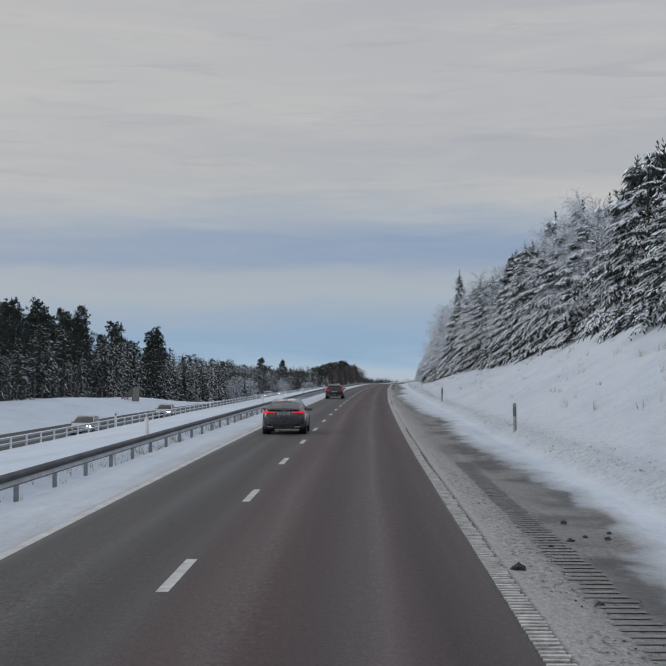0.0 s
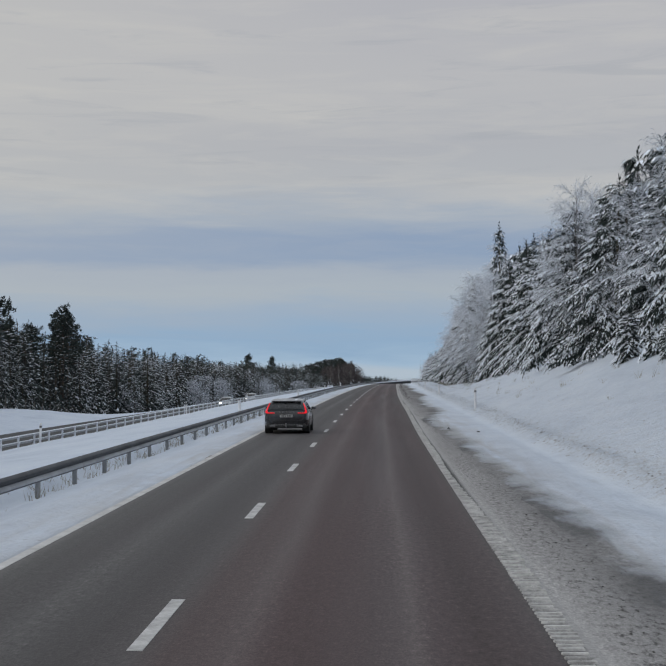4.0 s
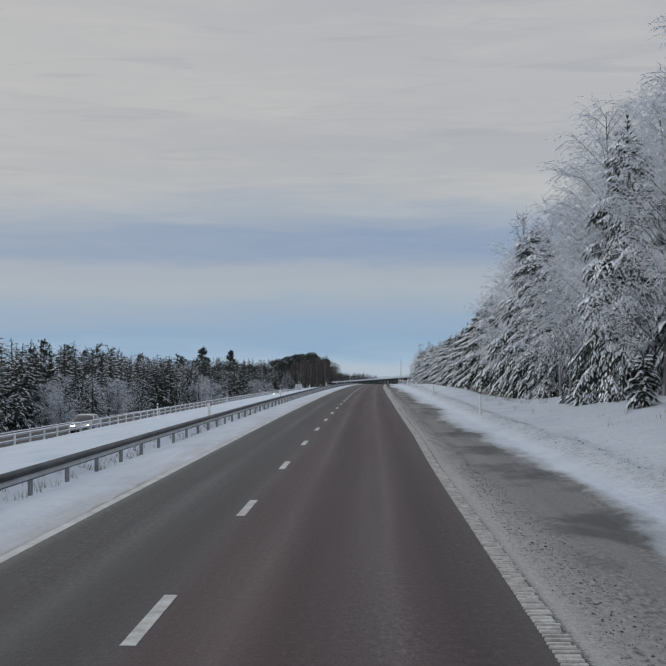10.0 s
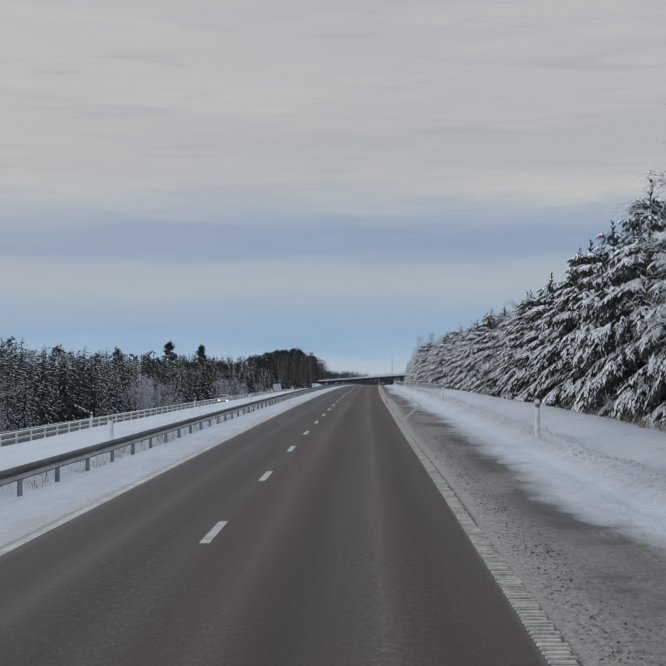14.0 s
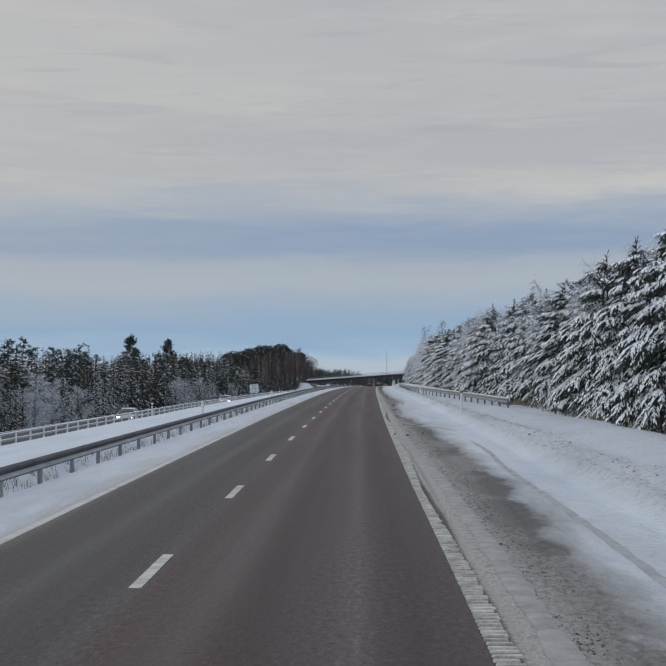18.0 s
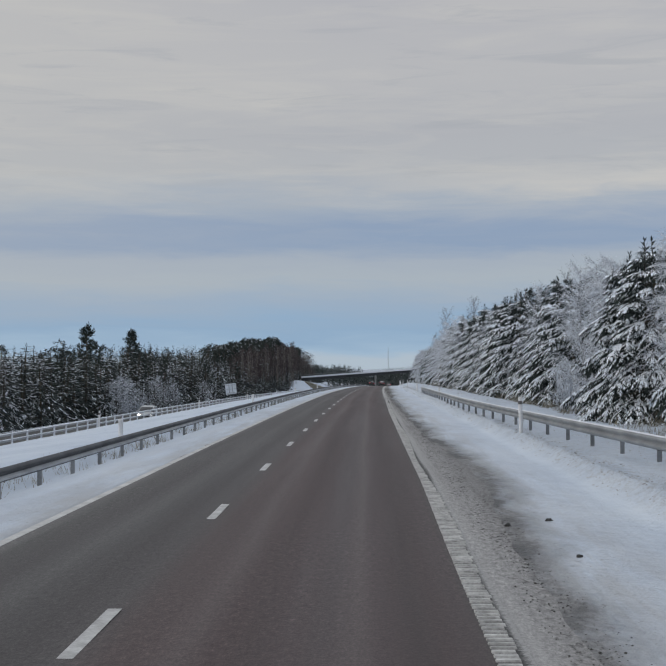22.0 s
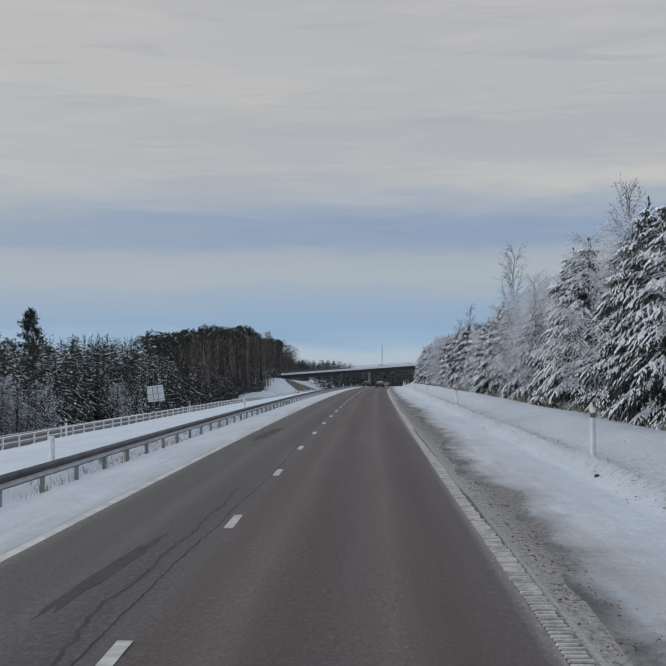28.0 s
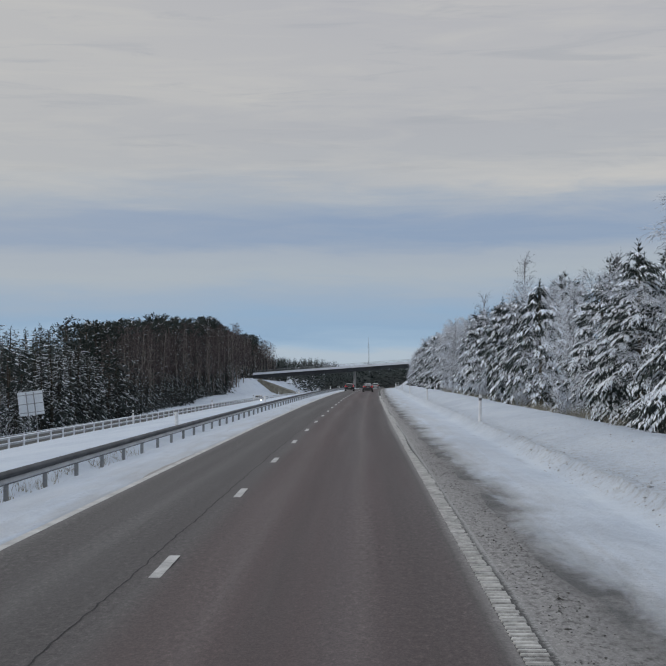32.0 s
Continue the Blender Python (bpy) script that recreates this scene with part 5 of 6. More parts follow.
def mast():
    g = thing("radio_mast", "slim grey lattice radio mast beyond the bridge", "mast")
    h = radians(road_heading(LENGTH) - 0.30)
    foot = on_road(LENGTH, 0.26) + Vector((-math.sin(h), math.cos(h), 0)) * 1700
    m = Matrix.Translation((foot.x, foot.y, -26.0))
    tall = 47.0
    bm = bmesh.new()
    for a in range(3):
        c, s_ = math.cos(a * 2.094), math.sin(a * 2.094)
        tube(bm, (c * 0.9, s_ * 0.9, 0), (c * 0.6, s_ * 0.6, tall - 8), 0.13, 0.11, 5)
    part("leg_lattice", bm, ZINC, g, m=m)
    bm = bmesh.new()
    for i in range(13):
        for a in range(3):
            c0, s0 = math.cos(a * 2.094) * 0.8, math.sin(a * 2.094) * 0.8
            c1, s1 = math.cos((a + 1) * 2.094) * 0.8, math.sin((a + 1) * 2.094) * 0.8
            tube(bm, (c0, s0, i * 3), (c1, s1, i * 3 + 3), 0.06, 0.06, 4, False)
    part("bracing", bm, ZINC, g, m=m)
    bm = bmesh.new()
    tube(bm, (0, 0, tall - 9), (0, 0, tall), 0.12, 0.05, 6)
    part("antenna", bm, ZINC, g, m=m)


mast()


# ---- far woods beyond the bridge ----
def far_woods(s0, s1, off0, off1, count, h0, h1, seed):
    rng = np.random.default_rng(seed)
    green = Cloud()
    B, W, L, N = [], [], [], []
    for i in range(count):
        s_, o = rng.uniform(s0, s1), rng.uniform(off0, off1)
        base = np.array(on_road(s_, o, ground_up(s_, o)))
        h = rng.uniform(h0, h1)
        for k in range(26):
            q = (k + rng.random()) / 26
            a = rng.uniform(0, 6.28)
            B.append(base + np.array([0, 0, h * (0.05 + 0.95 * q)]))
            W.append((math.cos(a), math.sin(a), rng.uniform(-0.5, 0.2) + q * 0.8))
            L.append((1 - q) * 2.6 + 0.7)
            N.append((1 - q) * 1.3 + 0.5)
    darts(green, np.array(B), np.array(W), np.array(L), np.array(N), 0.25)
    return green.mesh("far_woods", NEEDLES)


tagged(new("far_woods", far_woods(1420, 1800, -160, 150, 2600, 9, 13, 3)), "distant dark conifer wood beyond the bridge", "forest", kind="stuff")
tagged(new("hill_woods", far_woods(1230, 1500, -150, -70, 420, 13, 19, 4)), "dark conifer wood on the hill by the bridge", "forest", kind="stuff")
tagged(new("wood_behind", far_woods(130, 1280, -170, -66, 1500, 10, 14, 6)), "deep dark conifer wood behind the first trees", "forest", kind="stuff")

# ---- vehicles ----
CAR_BLACK = varied("dusty_black_car_paint", (0.016, 0.017, 0.020), (0.060, 0.060, 0.064), 1.6, 0.20, 0.2, 0.03, 0.003, 8)
DUSTY_GLASS = varied("dusty_rear_glass", (0.012, 0.014, 0.016), (0.055, 0.058, 0.062), 1.8, 0.25, relief=0.02)
FROSTED_GLASS = varied("frosted_rear_glass", (0.07, 0.072, 0.075), (0.16, 0.163, 0.168), 1.6, 0.45, relief=0.05)
CAR_GREY = varied("dusty_grey_car_paint", (0.045, 0.049, 0.056), (0.11, 0.115, 0.128), 1.6, 0.26, 0.4, 0.05, 0.004, 8)
CAR_SILVER = varied("dirty_silver_car_paint", (0.34, 0.35, 0.36), (0.55, 0.56, 0.57), 1.4, 0.4, 0.4, 0.05, 0.004, 8)
CAR_RED = varied("dusty_red_car_paint", (0.10, 0.02, 0.018), (0.22, 0.04, 0.035), 1.4, 0.4, 0.1, 0.05, 0.004, 8)
CAR_GLASS, gt, gb = material("tinted_car_glass", (0.02, 0.024, 0.028), 0.08)
TRIM = varied("black_car_trim", (0.012, 0.012, 0.012), (0.04, 0.04, 0.04), 4.0, 0.6)
TYRE = varied("dusty_tyre_rubber", (0.015, 0.015, 0.015), (0.05, 0.048, 0.046), 6.0, 0.9)
ALLOY = varied("alloy_wheel", (0.16, 0.16, 0.165), (0.36, 0.36, 0.37), 5.0, 0.4, 0.7)
ROOF_DUST = varied("frosted_car_roof", (0.16, 0.165, 0.17), (0.52, 0.53, 0.55), 2.2, 0.6, relief=0.1)


for paint in (CAR_BLACK, CAR_GREY, CAR_SILVER, CAR_RED):
    paint.node_tree.nodes["Principled BSDF"].inputs["Coat Weight"].default_value = 0.6
    paint.node_tree.nodes["Principled BSDF"].inputs["Coat Roughness"].default_value = 0.12


def lamp_material(name, colour, power):
    m, t, b = material(name, tuple(c * 0.5 for c in colour), 0.3)
    b.inputs["Emission Color"].default_value = (*colour, 1)
    b.inputs["Emission Strength"].default_value = power
    return m


TAIL = lamp_material("lit_tail_lamp", (1.0, 0.015, 0.03), 0.62)
HEAD = lamp_material("lit_head_lamp", (1.0, 0.97, 0.82), 9.0)
PLATE = varied("number_plate_white", (0.26, 0.26, 0.26), (0.42, 0.42, 0.41), 6.0, 0.5)


def loft(rows, closed_ends=True):
    """A body from rings of (x, y, z), mirrored in x: each row lists the right half from the bottom to the top."""
    bm = bmesh.new()
    rings = []
    for row in rows:
        full = [(-x, y, z) for x, y, z in row[::-1]] + list(row)
        rings.append([bm.verts.new(p) for p in full])
    n = len(rings[0])
    for a, b in zip(rings, rings[1:]):
        for i in range(n):
            j = (i + 1) % n
            bm.faces.new((a[i], a[j], b[j], b[i]))
    if closed_ends:
        bm.faces.new(rings[0][::-1])
        bm.faces.new(rings[-1])
    bmesh.ops.remove_doubles(bm, verts=bm.verts, dist=0.0005)
    bmesh.ops.recalc_face_normals(bm, faces=bm.faces)
    return bm


def smooth_part(name, bm, mat, parent, label="", m=None, angle=35):
    ob = part(name, bm, mat, parent, label, m)
    ob.data.polygons.foreach_set("use_smooth", [True] * len(ob.data.polygons))
    ob.data.set_sharp_from_angle(angle=radians(angle))
    return ob


SHAPES = {
    # stations along the car from its tail: y, half width, underside, shoulder height
    "estate": dict(length=4.76, wheels=(0.98, 3.85), radius=0.335, roof=1.36,
                   body=[(0.00, 0.70, 0.40, 0.86), (0.03, 0.80, 0.31, 0.93), (0.12, 0.86, 0.26, 0.965), (0.30, 0.895, 0.24, 0.975), (0.6, 0.915, 0.22, 0.975), (1.5, 0.925, 0.2, 0.96), (2.8, 0.925, 0.2, 0.935), (3.45, 0.915, 0.2, 0.91), (4.1, 0.90, 0.22, 0.83), (4.55, 0.83, 0.26, 0.73), (4.76, 0.62, 0.36, 0.58)],
                   cabin=[(0.06, 0.945, 0.965, 0.78, 0.76), (0.22, 0.96, 1.13, 0.82, 0.71), (0.42, 0.965, 1.285, 0.845, 0.63), (0.60, 0.965, 1.325, 0.86, 0.62), (1.2, 0.955, 1.365, 0.87, 0.63), (2.1, 0.945, 1.375, 0.875, 0.63), (2.6, 0.935, 1.34, 0.875, 0.62), (3.1, 0.925, 1.13, 0.865, 0.69), (3.5, 0.905, 0.93, 0.855, 0.79)], top=(0.42, 2.58)),
    "saloon": dict(length=4.78, wheels=(0.95, 3.80), radius=0.335, roof=1.43,
                   body=[(0.00, 0.60, 0.48, 0.90), (0.03, 0.74, 0.38, 0.97), (0.11, 0.83, 0.32, 1.01), (0.28, 0.89, 0.27, 1.02), (0.6, 0.92, 0.22, 1.01), (1.5, 0.925, 0.2, 0.97), (2.8, 0.925, 0.2, 0.94), (3.45, 0.915, 0.2, 0.92), (4.1, 0.90, 0.22, 0.83), (4.55, 0.83, 0.26, 0.72), (4.78, 0.60, 0.36, 0.56)],
                   cabin=[(0.38, 1.00, 1.02, 0.76, 0.70), (0.80, 0.99, 1.22, 0.81, 0.60), (1.30, 0.975, 1.36, 0.84, 0.54), (1.7, 0.97, 1.41, 0.86, 0.54), (2.2, 0.955, 1.42, 0.87, 0.55), (2.6, 0.945, 1.37, 0.87, 0.57), (3.1, 0.935, 1.15, 0.87, 0.69), (3.5, 0.915, 0.94, 0.86, 0.80)], top=(1.18, 2.58)),
    "hatch": dict(length=4.25, wheels=(0.80, 3.42), radius=0.32, roof=1.50,
                  body=[(0.00, 0.72, 0.44, 0.92), (0.05, 0.81, 0.33, 1.00), (0.22, 0.87, 0.27, 1.02), (0.6, 0.89, 0.22, 1.02), (1.5, 0.90, 0.2, 1.00), (2.6, 0.90, 0.2, 0.98), (3.1, 0.89, 0.2, 0.96), (3.7, 0.87, 0.22, 0.88), (4.08, 0.80, 0.26, 0.76), (4.25, 0.60, 0.36, 0.58)],
                  cabin=[(0.12, 1.00, 1.02, 0.78, 0.74), (0.35, 1.01, 1.34, 0.82, 0.66), (0.6, 1.01, 1.45, 0.84, 0.64), (1.3, 1.00, 1.50, 0.85, 0.65), (2.0, 0.99, 1.48, 0.85, 0.65), (2.4, 0.98, 1.40, 0.85, 0.64), (2.8, 0.97, 1.20, 0.84, 0.69), (3.2, 0.95, 0.98, 0.83, 0.77)], top=(0.42, 2.34)),
}


# outlines of the right-hand tail lamps: across, up
TAIL_LAMPS = {
    "estate": [[(0.48, 0.835), (0.76, 0.83), (0.845, 0.85), (0.85, 0.93), (0.80, 0.96), (0.765, 0.91), (0.73, 0.868), (0.48, 0.865)]],
    "saloon": [[(0.35, 0.895), (0.38, 0.935), (0.57, 0.93), (0.60, 0.90)], [(0.585, 0.945), (0.72, 0.975), (0.855, 0.985), (0.862, 0.90), (0.80, 0.875), (0.70, 0.885), (0.61, 0.905)]],
    "hatch": [[(0.62, 0.84), (0.79, 0.84), (0.80, 1.0), (0.70, 1.0)]],
}


def tail_curve(x, flat):
    """How far the rounded tail draws in towards the car's side, beyond its flat middle."""
    return 1.6 * max(0.0, abs(x) - flat) ** 2


def curved_prism(outline, y0, depth, flat):
    """A plate of the given outline bent round the tail."""
    bm = bmesh.new()
    front = [bm.verts.new((x, y0 + tail_curve(x, flat), z)) for x, z in outline]
    rear = [bm.verts.new((x, y0 + depth + tail_curve(x, flat), z)) for x, z in outline]
    n = len(outline)
    bm.faces.new(front)
    bm.faces.new(rear[::-1])
    for i in range(n):
        bm.faces.new((front[i], rear[i], rear[(i + 1) % n], front[(i + 1) % n]))
    bmesh.ops.recalc_face_normals(bm, faces=bm.faces)
    bmesh.ops.bevel(bm, geom=list(bm.edges), offset=0.006, segments=1, affect="EDGES")
    return bm


def snow_patch(x0, y0, half_x, half_y, height, seed):
    """A thin ragged slab of old snow."""
    bm = bmesh.new()
    n = 36
    ring = []
    for i in range(n):
        a = 6.2832 * i / n
        k = 0.8 + 0.5 * noise.noise(Vector((math.cos(a) * 1.3, math.sin(a) * 1.3, seed))) + 0.35 * noise.noise(Vector((math.cos(a) * 5.0, math.sin(a) * 5.0, seed)))
        ring.append((x0 + math.cos(a) * half_x * k, y0 + math.sin(a) * half_y * k))
    low = [bm.verts.new((x, y, height(x, y) - 0.01)) for x, y in ring]
    top = [bm.verts.new((x0 + (x - x0) * 0.8, y0 + (y - y0) * 0.8, height(x, y) + 0.012)) for x, y in ring]
    for i in range(n):
        bm.faces.new((low[i], low[(i + 1) % n], top[(i + 1) % n], top[i]))
    bm.faces.new(top)
    return bm


def car(name, shape, paint, label, group="", snowy=True, towbar=False):
    d = SHAPES[shape]
    t = thing(name, label, "car", group)
    rows = [[(0.0, y, lo), (w * 0.86, y, lo), (w * 0.97, y, lo + 0.10), (w, y, lo + (hi - lo) * 0.45), (w * 0.985, y, lo + (hi - lo) * 0.72), (w * 0.93, y, hi - 0.015), (w * 0.80, y, hi), (0.0, y, hi + 0.012)] for y, w, lo, hi in d["body"]]
    body = smooth_part("body", loft(rows), paint, t)
    rows = [[(0.0, y, zb - 0.05), (wb, y, zb - 0.05), (wb, y, zb), (wb + (wr - wb) * 0.8, y, zb + (zr - zb) * 0.85), (wr * 0.94, y, zr - 0.005), (0.0, y, zr + 0.012)] for y, zb, zr, wb, wr in d["cabin"]]
    smooth_part("window_glass", loft(rows), CAR_GLASS, t)
    cab = d["cabin"]

    def at(y):
        for p, q in zip(cab, cab[1:]):
            if p[0] <= y <= q[0]:
                f = (y - p[0]) / (q[0] - p[0])
                return [a + (b - a) * f for a, b in zip(p, q)]
        return list(cab[-1])

    if shape != "hatch":
        # the dusty or frosted rear pane, inside its dark surround
        y0, y1 = (0.10, 0.37) if shape == "estate" else (0.46, 1.12)
        v, f = [], []
        for i, y in enumerate(np.linspace(y0, y1, 6)):
            _, zb, zr, wb, wr = at(float(y))
            v += [(x * wr * 0.90, float(y) - 0.016, zr + 0.014 - 0.012 * x * x) for x in (-1, -0.5, 0, 0.5, 1)]
            if i:
                f += [(5 * i - 5 + j, 5 * i - 4 + j, 5 * i + 1 + j, 5 * i + j) for j in range(4)]
        part("rear_window", mesh_ob("rear_window", v, f, DUSTY_GLASS if shape == "estate" else FROSTED_GLASS, smooth=True), None, t, "rear window dull with frost and road dust")
        for sx in (-1, 1):
            bm = bmesh.new()
            ring = [(y, 0) for y in np.linspace(cab[2][0] + 0.12, cab[-1][0] - 0.25, 8)] + [(y, 1) for y in np.linspace(d["top"][1] + 0.06, d["top"][0] + 0.25, 8)]
            pts = []
            for y, top in ring:
                _, zb, zr, wb, wr = at(float(y))
                pts.append((sx * (wr * 1.0 + 0.035 if top else wb + 0.012), float(y), zr - 0.075 if top else zb + 0.006))
            for a, b in zip(pts, pts[1:] + pts[:1]):
                tube(bm, a, b, 0.011, 0.011, 5)
            part("window_trim", bm, ALLOY, t, "thin bright trim round the side windows")
    ys = np.linspace(d["top"][0], d["top"][1], 9)
    rows = []
    for y in ys:
        _, zb, zr, wb, wr = at(float(y))
        rows.append([(0.0, y, zr - 0.02), (wr * 0.9, y, zr - 0.05), (wr * 1.05, y, zr - 0.055), (wr * 1.03, y, zr - 0.01), (wr * 0.86, y, zr + 0.022), (0.0, y, zr + 0.036)])
    smooth_part("roof", loft(rows), ROOF_DUST if snowy else paint, t, "roof with frost and dust")
    # pillars on both sides
    for sx in (-1, 1):
        for ya, yb in ((cab[0][0] + 0.02, d["top"][0] + 0.05), (1.25, 1.22), (2.30, 2.26), (cab[-1][0] - 0.04, d["top"][1] - 0.02)):
            A, B = at(ya), at(yb)
            bm = bmesh.new()
            tube(bm, (sx * (A[3] + 0.004), ya, A[1] - 0.01), (sx * (B[4] + 0.012), yb, B[2] - 0.03), 0.035, 0.03, 6)
            part("pillar", bm, paint, t)
        bm = bmesh.new()
        box(bm, -0.10, 0.10, -0.055, 0.06, -0.06, 0.055, 0.045)
        mirror = smooth_part("mirror", bm, paint, t, m=pose(sx * 0.985, cab[-1][0] - 0.5, 0.99))
        bm = bmesh.new()
        box(bm, -0.014, 0.014, 0.35, 1.55, -0.05, 0.006, 0.006)
        part("roof_rail", bm, ALLOY, t, "silver roof rail", m=pose(sx * 0.595, d["top"][0] + 0.30, d["roof"] - 0.01, 0.6)) if shape == "estate" else None
        bm = bmesh.new()
        box(bm, -0.012, 0.012, -0.10, 0.10, -0.018, 0.018, 0.008)
        for yh in (1.55, 2.55):
            part("door_handle", bm.copy(), TRIM, t, m=pose(sx * 0.925, yh, 0.86))
        bm.free()
    # wheels
    r = d["radius"]
    for sx in (-1, 1):
        for wy in d["wheels"]:
            bm = bmesh.new()
            tube(bm, (sx * 0.70, 0, 0), (sx * 0.921, 0, 0), r + 0.04, r + 0.04, 24)
            part("wheel_arch", bm, TRIM, t, m=pose(0, wy, r + 0.01))
            bm = bmesh.new()
            prof = [(0.62, r * 0.62), (0.62, r * 0.93), (0.66, r), (0.87, r), (0.912, r * 0.93), (0.912, r * 0.66)]
            n = 24
            rings = [[bm.verts.new((sx * x, math.cos(6.2832 * i / n) * q, math.sin(6.2832 * i / n) * q)) for i in range(n)] for x, q in prof]
            for a, b in zip(rings, rings[1:]):
                for i in range(n):
                    bm.faces.new((a[i], a[(i + 1) % n], b[(i + 1) % n], b[i]))
            wheel = smooth_part("wheel", bm, TYRE, t, m=pose(0, wy, r))
            bm = bmesh.new()
            tube(bm, (sx * 0.87, 0, 0), (sx * 0.908, 0, 0), 0.07, 0.06, 12)
            for i in range(10):
                a = 6.2832 * (i // 2) / 5 + (0.12 if i % 2 else -0.12)
                tube(bm, (sx * 0.895, 0, 0), (sx * 0.895, math.cos(a) * r * 0.66, math.sin(a) * r * 0.66), 0.03, 0.024, 6)
            tube(bm, (sx * 0.83, 0, 0), (sx * 0.84, 0, 0), r * 0.62, r * 0.62, 20)
            part("rim", bm, ALLOY, wheel)
    # tail
    flat = 0.58 if shape == "saloon" else 0.70
    for sx in (-1, 1):
        for outline in TAIL_LAMPS[shape]:
            part("tail_lamp", curved_prism([(sx * x, z) for x, z in outline], -0.035, 0.12, flat), TAIL, t, "lit red tail lamp")
        if shape == "estate":
            bm = bmesh.new()
            tube(bm, (sx * 0.80, 0.06, 0.93), (sx * 0.765, 0.17, 1.06), 0.038, 0.026, 6)
            tube(bm, (sx * 0.765, 0.17, 1.06), (sx * 0.69, 0.36, 1.24), 0.026, 0.014, 6)
            part("tail_lamp", bm, TAIL, t, "lit red lamp on the rear pillar")
        hy = d["length"]
        bm = bmesh.new()
        box(bm, min(sx * 0.46, sx * 0.78), max(sx * 0.46, sx * 0.78), hy - 0.30, hy - 0.06, 0.60, 0.72, 0.03)
        part("head_lamp", bm, HEAD, t, "lit white head lamp")
    bm = bmesh.new()
    bulge = -0.03 if shape == "estate" else 0.03
    box(bm, -0.82, 0.82, bulge, 0.30, 0.23, 0.42, 0.07)
    bumper = smooth_part("rear_bumper", bm, TRIM, t, "dirty dark rear bumper")
    if shape == "estate":
        bm = bmesh.new()
        box(bm, -0.62, 0.62, -0.036, -0.02, 0.355, 0.372, 0.004)
        part("trim_strip", bm, ALLOY, bumper, "thin bright strip")
    bm = bmesh.new()
    lift = 0.13 if shape == "saloon" else 0.0
    box(bm, -0.26, 0.26, -0.02, 0.05, 0.67 + lift, 0.78 + lift, 0.008)
    plate = part("number_plate", bm, PLATE, t)
    for i in range(6):
        bm = bmesh.new()
        x = -0.185 + i * 0.066 + (0.03 if i > 2 else 0)
        box(bm, x, x + 0.034, -0.024, -0.018, 0.69 + lift, 0.76 + lift)
        part("plate_bar", bm, TRIM, plate)
    bm = bmesh.new()
    box(bm, -0.58, 0.58, d["length"] - 0.12, d["length"] + 0.0, 0.36, 0.56, 0.03)
    part("grille", bm, TRIM, t)
    if shape == "estate":
        bm = bmesh.new()
        box(bm, -0.60, 0.60, 0.30, 0.56, d["roof"] - 0.055, d["roof"] - 0.022, 0.014)
        part("spoiler", bm, paint, t)
        bm = bmesh.new()
        tube(bm, (-0.06, 0.07, 0.985), (0.42, 0.08, 0.995), 0.012, 0.01, 5)
        part("wiper", bm, TRIM, t)
        for i in range(5):
            bm = bmesh.new()
            box(bm, -0.30 + i * 0.145, -0.245 + i * 0.145, 0.0, 0.03, 0.875, 0.895, 0.003)
            part("badge_bar", bm, ALLOY, t)
    if snowy:
        def over(x, y):
            zr = at(max(y, d["top"][0]))[2]
            return zr + 0.03 - 0.07 * x * x
        spots = ((0.26, 1.5, 0.26, 0.30), (-0.30, 2.0, 0.16, 0.34), (0.30, 2.2, 0.18, 0.2)) if shape == "saloon" else ((0.36, 1.0, 0.10, 0.42), (-0.36, 1.6, 0.1, 0.5))
        for i, (x, y, hx, hy_) in enumerate(spots):
            part("snow_patch", snow_patch(x, y, hx, hy_, over, i + 3.5), SNOW_CAP, t, "patch of old snow on the roof")
    # shut line of the boot lid or tailgate, and the dark lower valance
    edge = [(-0.66, 0.885), (-0.56, 0.72), (-0.42, 0.665), (0.42, 0.665), (0.56, 0.72), (0.66, 0.885)] if shape == "saloon" else [(-0.70, 0.83), (-0.68, 0.60), (-0.60, 0.535), (0.60, 0.535), (0.68, 0.60), (0.70, 0.83)]
    bm = bmesh.new()
    for (xa, za), (xb, zb) in zip(edge, edge[1:]):
        tube(bm, (xa, -0.001 + tail_curve(xa, flat), za), (xb, -0.001 + tail_curve(xb, flat), zb), 0.008, 0.008, 5)
    part("shut_line", bm, TRIM, t)
    if shape == "saloon":
        part("valance", curved_prism([(-0.80, 0.30), (0.80, 0.30), (0.82, 0.40), (0.62, 0.44), (0.5, 0.50), (-0.5, 0.50), (-0.62, 0.44), (-0.82, 0.40)], -0.006, 0.10, flat), TRIM, t, "dark lower valance")
        for sx in (-1, 1):
            part("side_vent", curved_prism([(sx * 0.76, 0.50), (sx * 0.83, 0.46), (sx * 0.86, 0.66), (sx * 0.82, 0.72)], -0.012, 0.06, flat), TRIM, t, "dark vent slit beside the bumper")
        bm = bmesh.new()
        tube(bm, (0, 0.02, 0.985), (0, -0.02, 0.98), 0.035, 0.035, 12)
        part("badge_disc", bm, ALLOY, t)
        bm = bmesh.new()
        box(bm, -0.66, 0.66, 0.02, 0.16, 1.01, 1.034, 0.011)
        part("boot_lip", bm, TRIM, t, "dark lip spoiler on the boot")
        bm = bmesh.new()
        box(bm, -0.52, 0.52, 0.0, 0.2, 0.36, 0.46, 0.04)
        smooth_part("diffuser", bm, TRIM, bumper)
    if shape != "hatch":
        for sx in (-1, 1):
            bm = bmesh.new()
            box(bm, min(sx * 0.44, sx * 0.68), max(sx * 0.44, sx * 0.68), -0.036 if shape == "estate" else 0.02, 0.08, 0.29, 0.345, 0.015)
            part("exhaust_trim", bm, ALLOY, t)
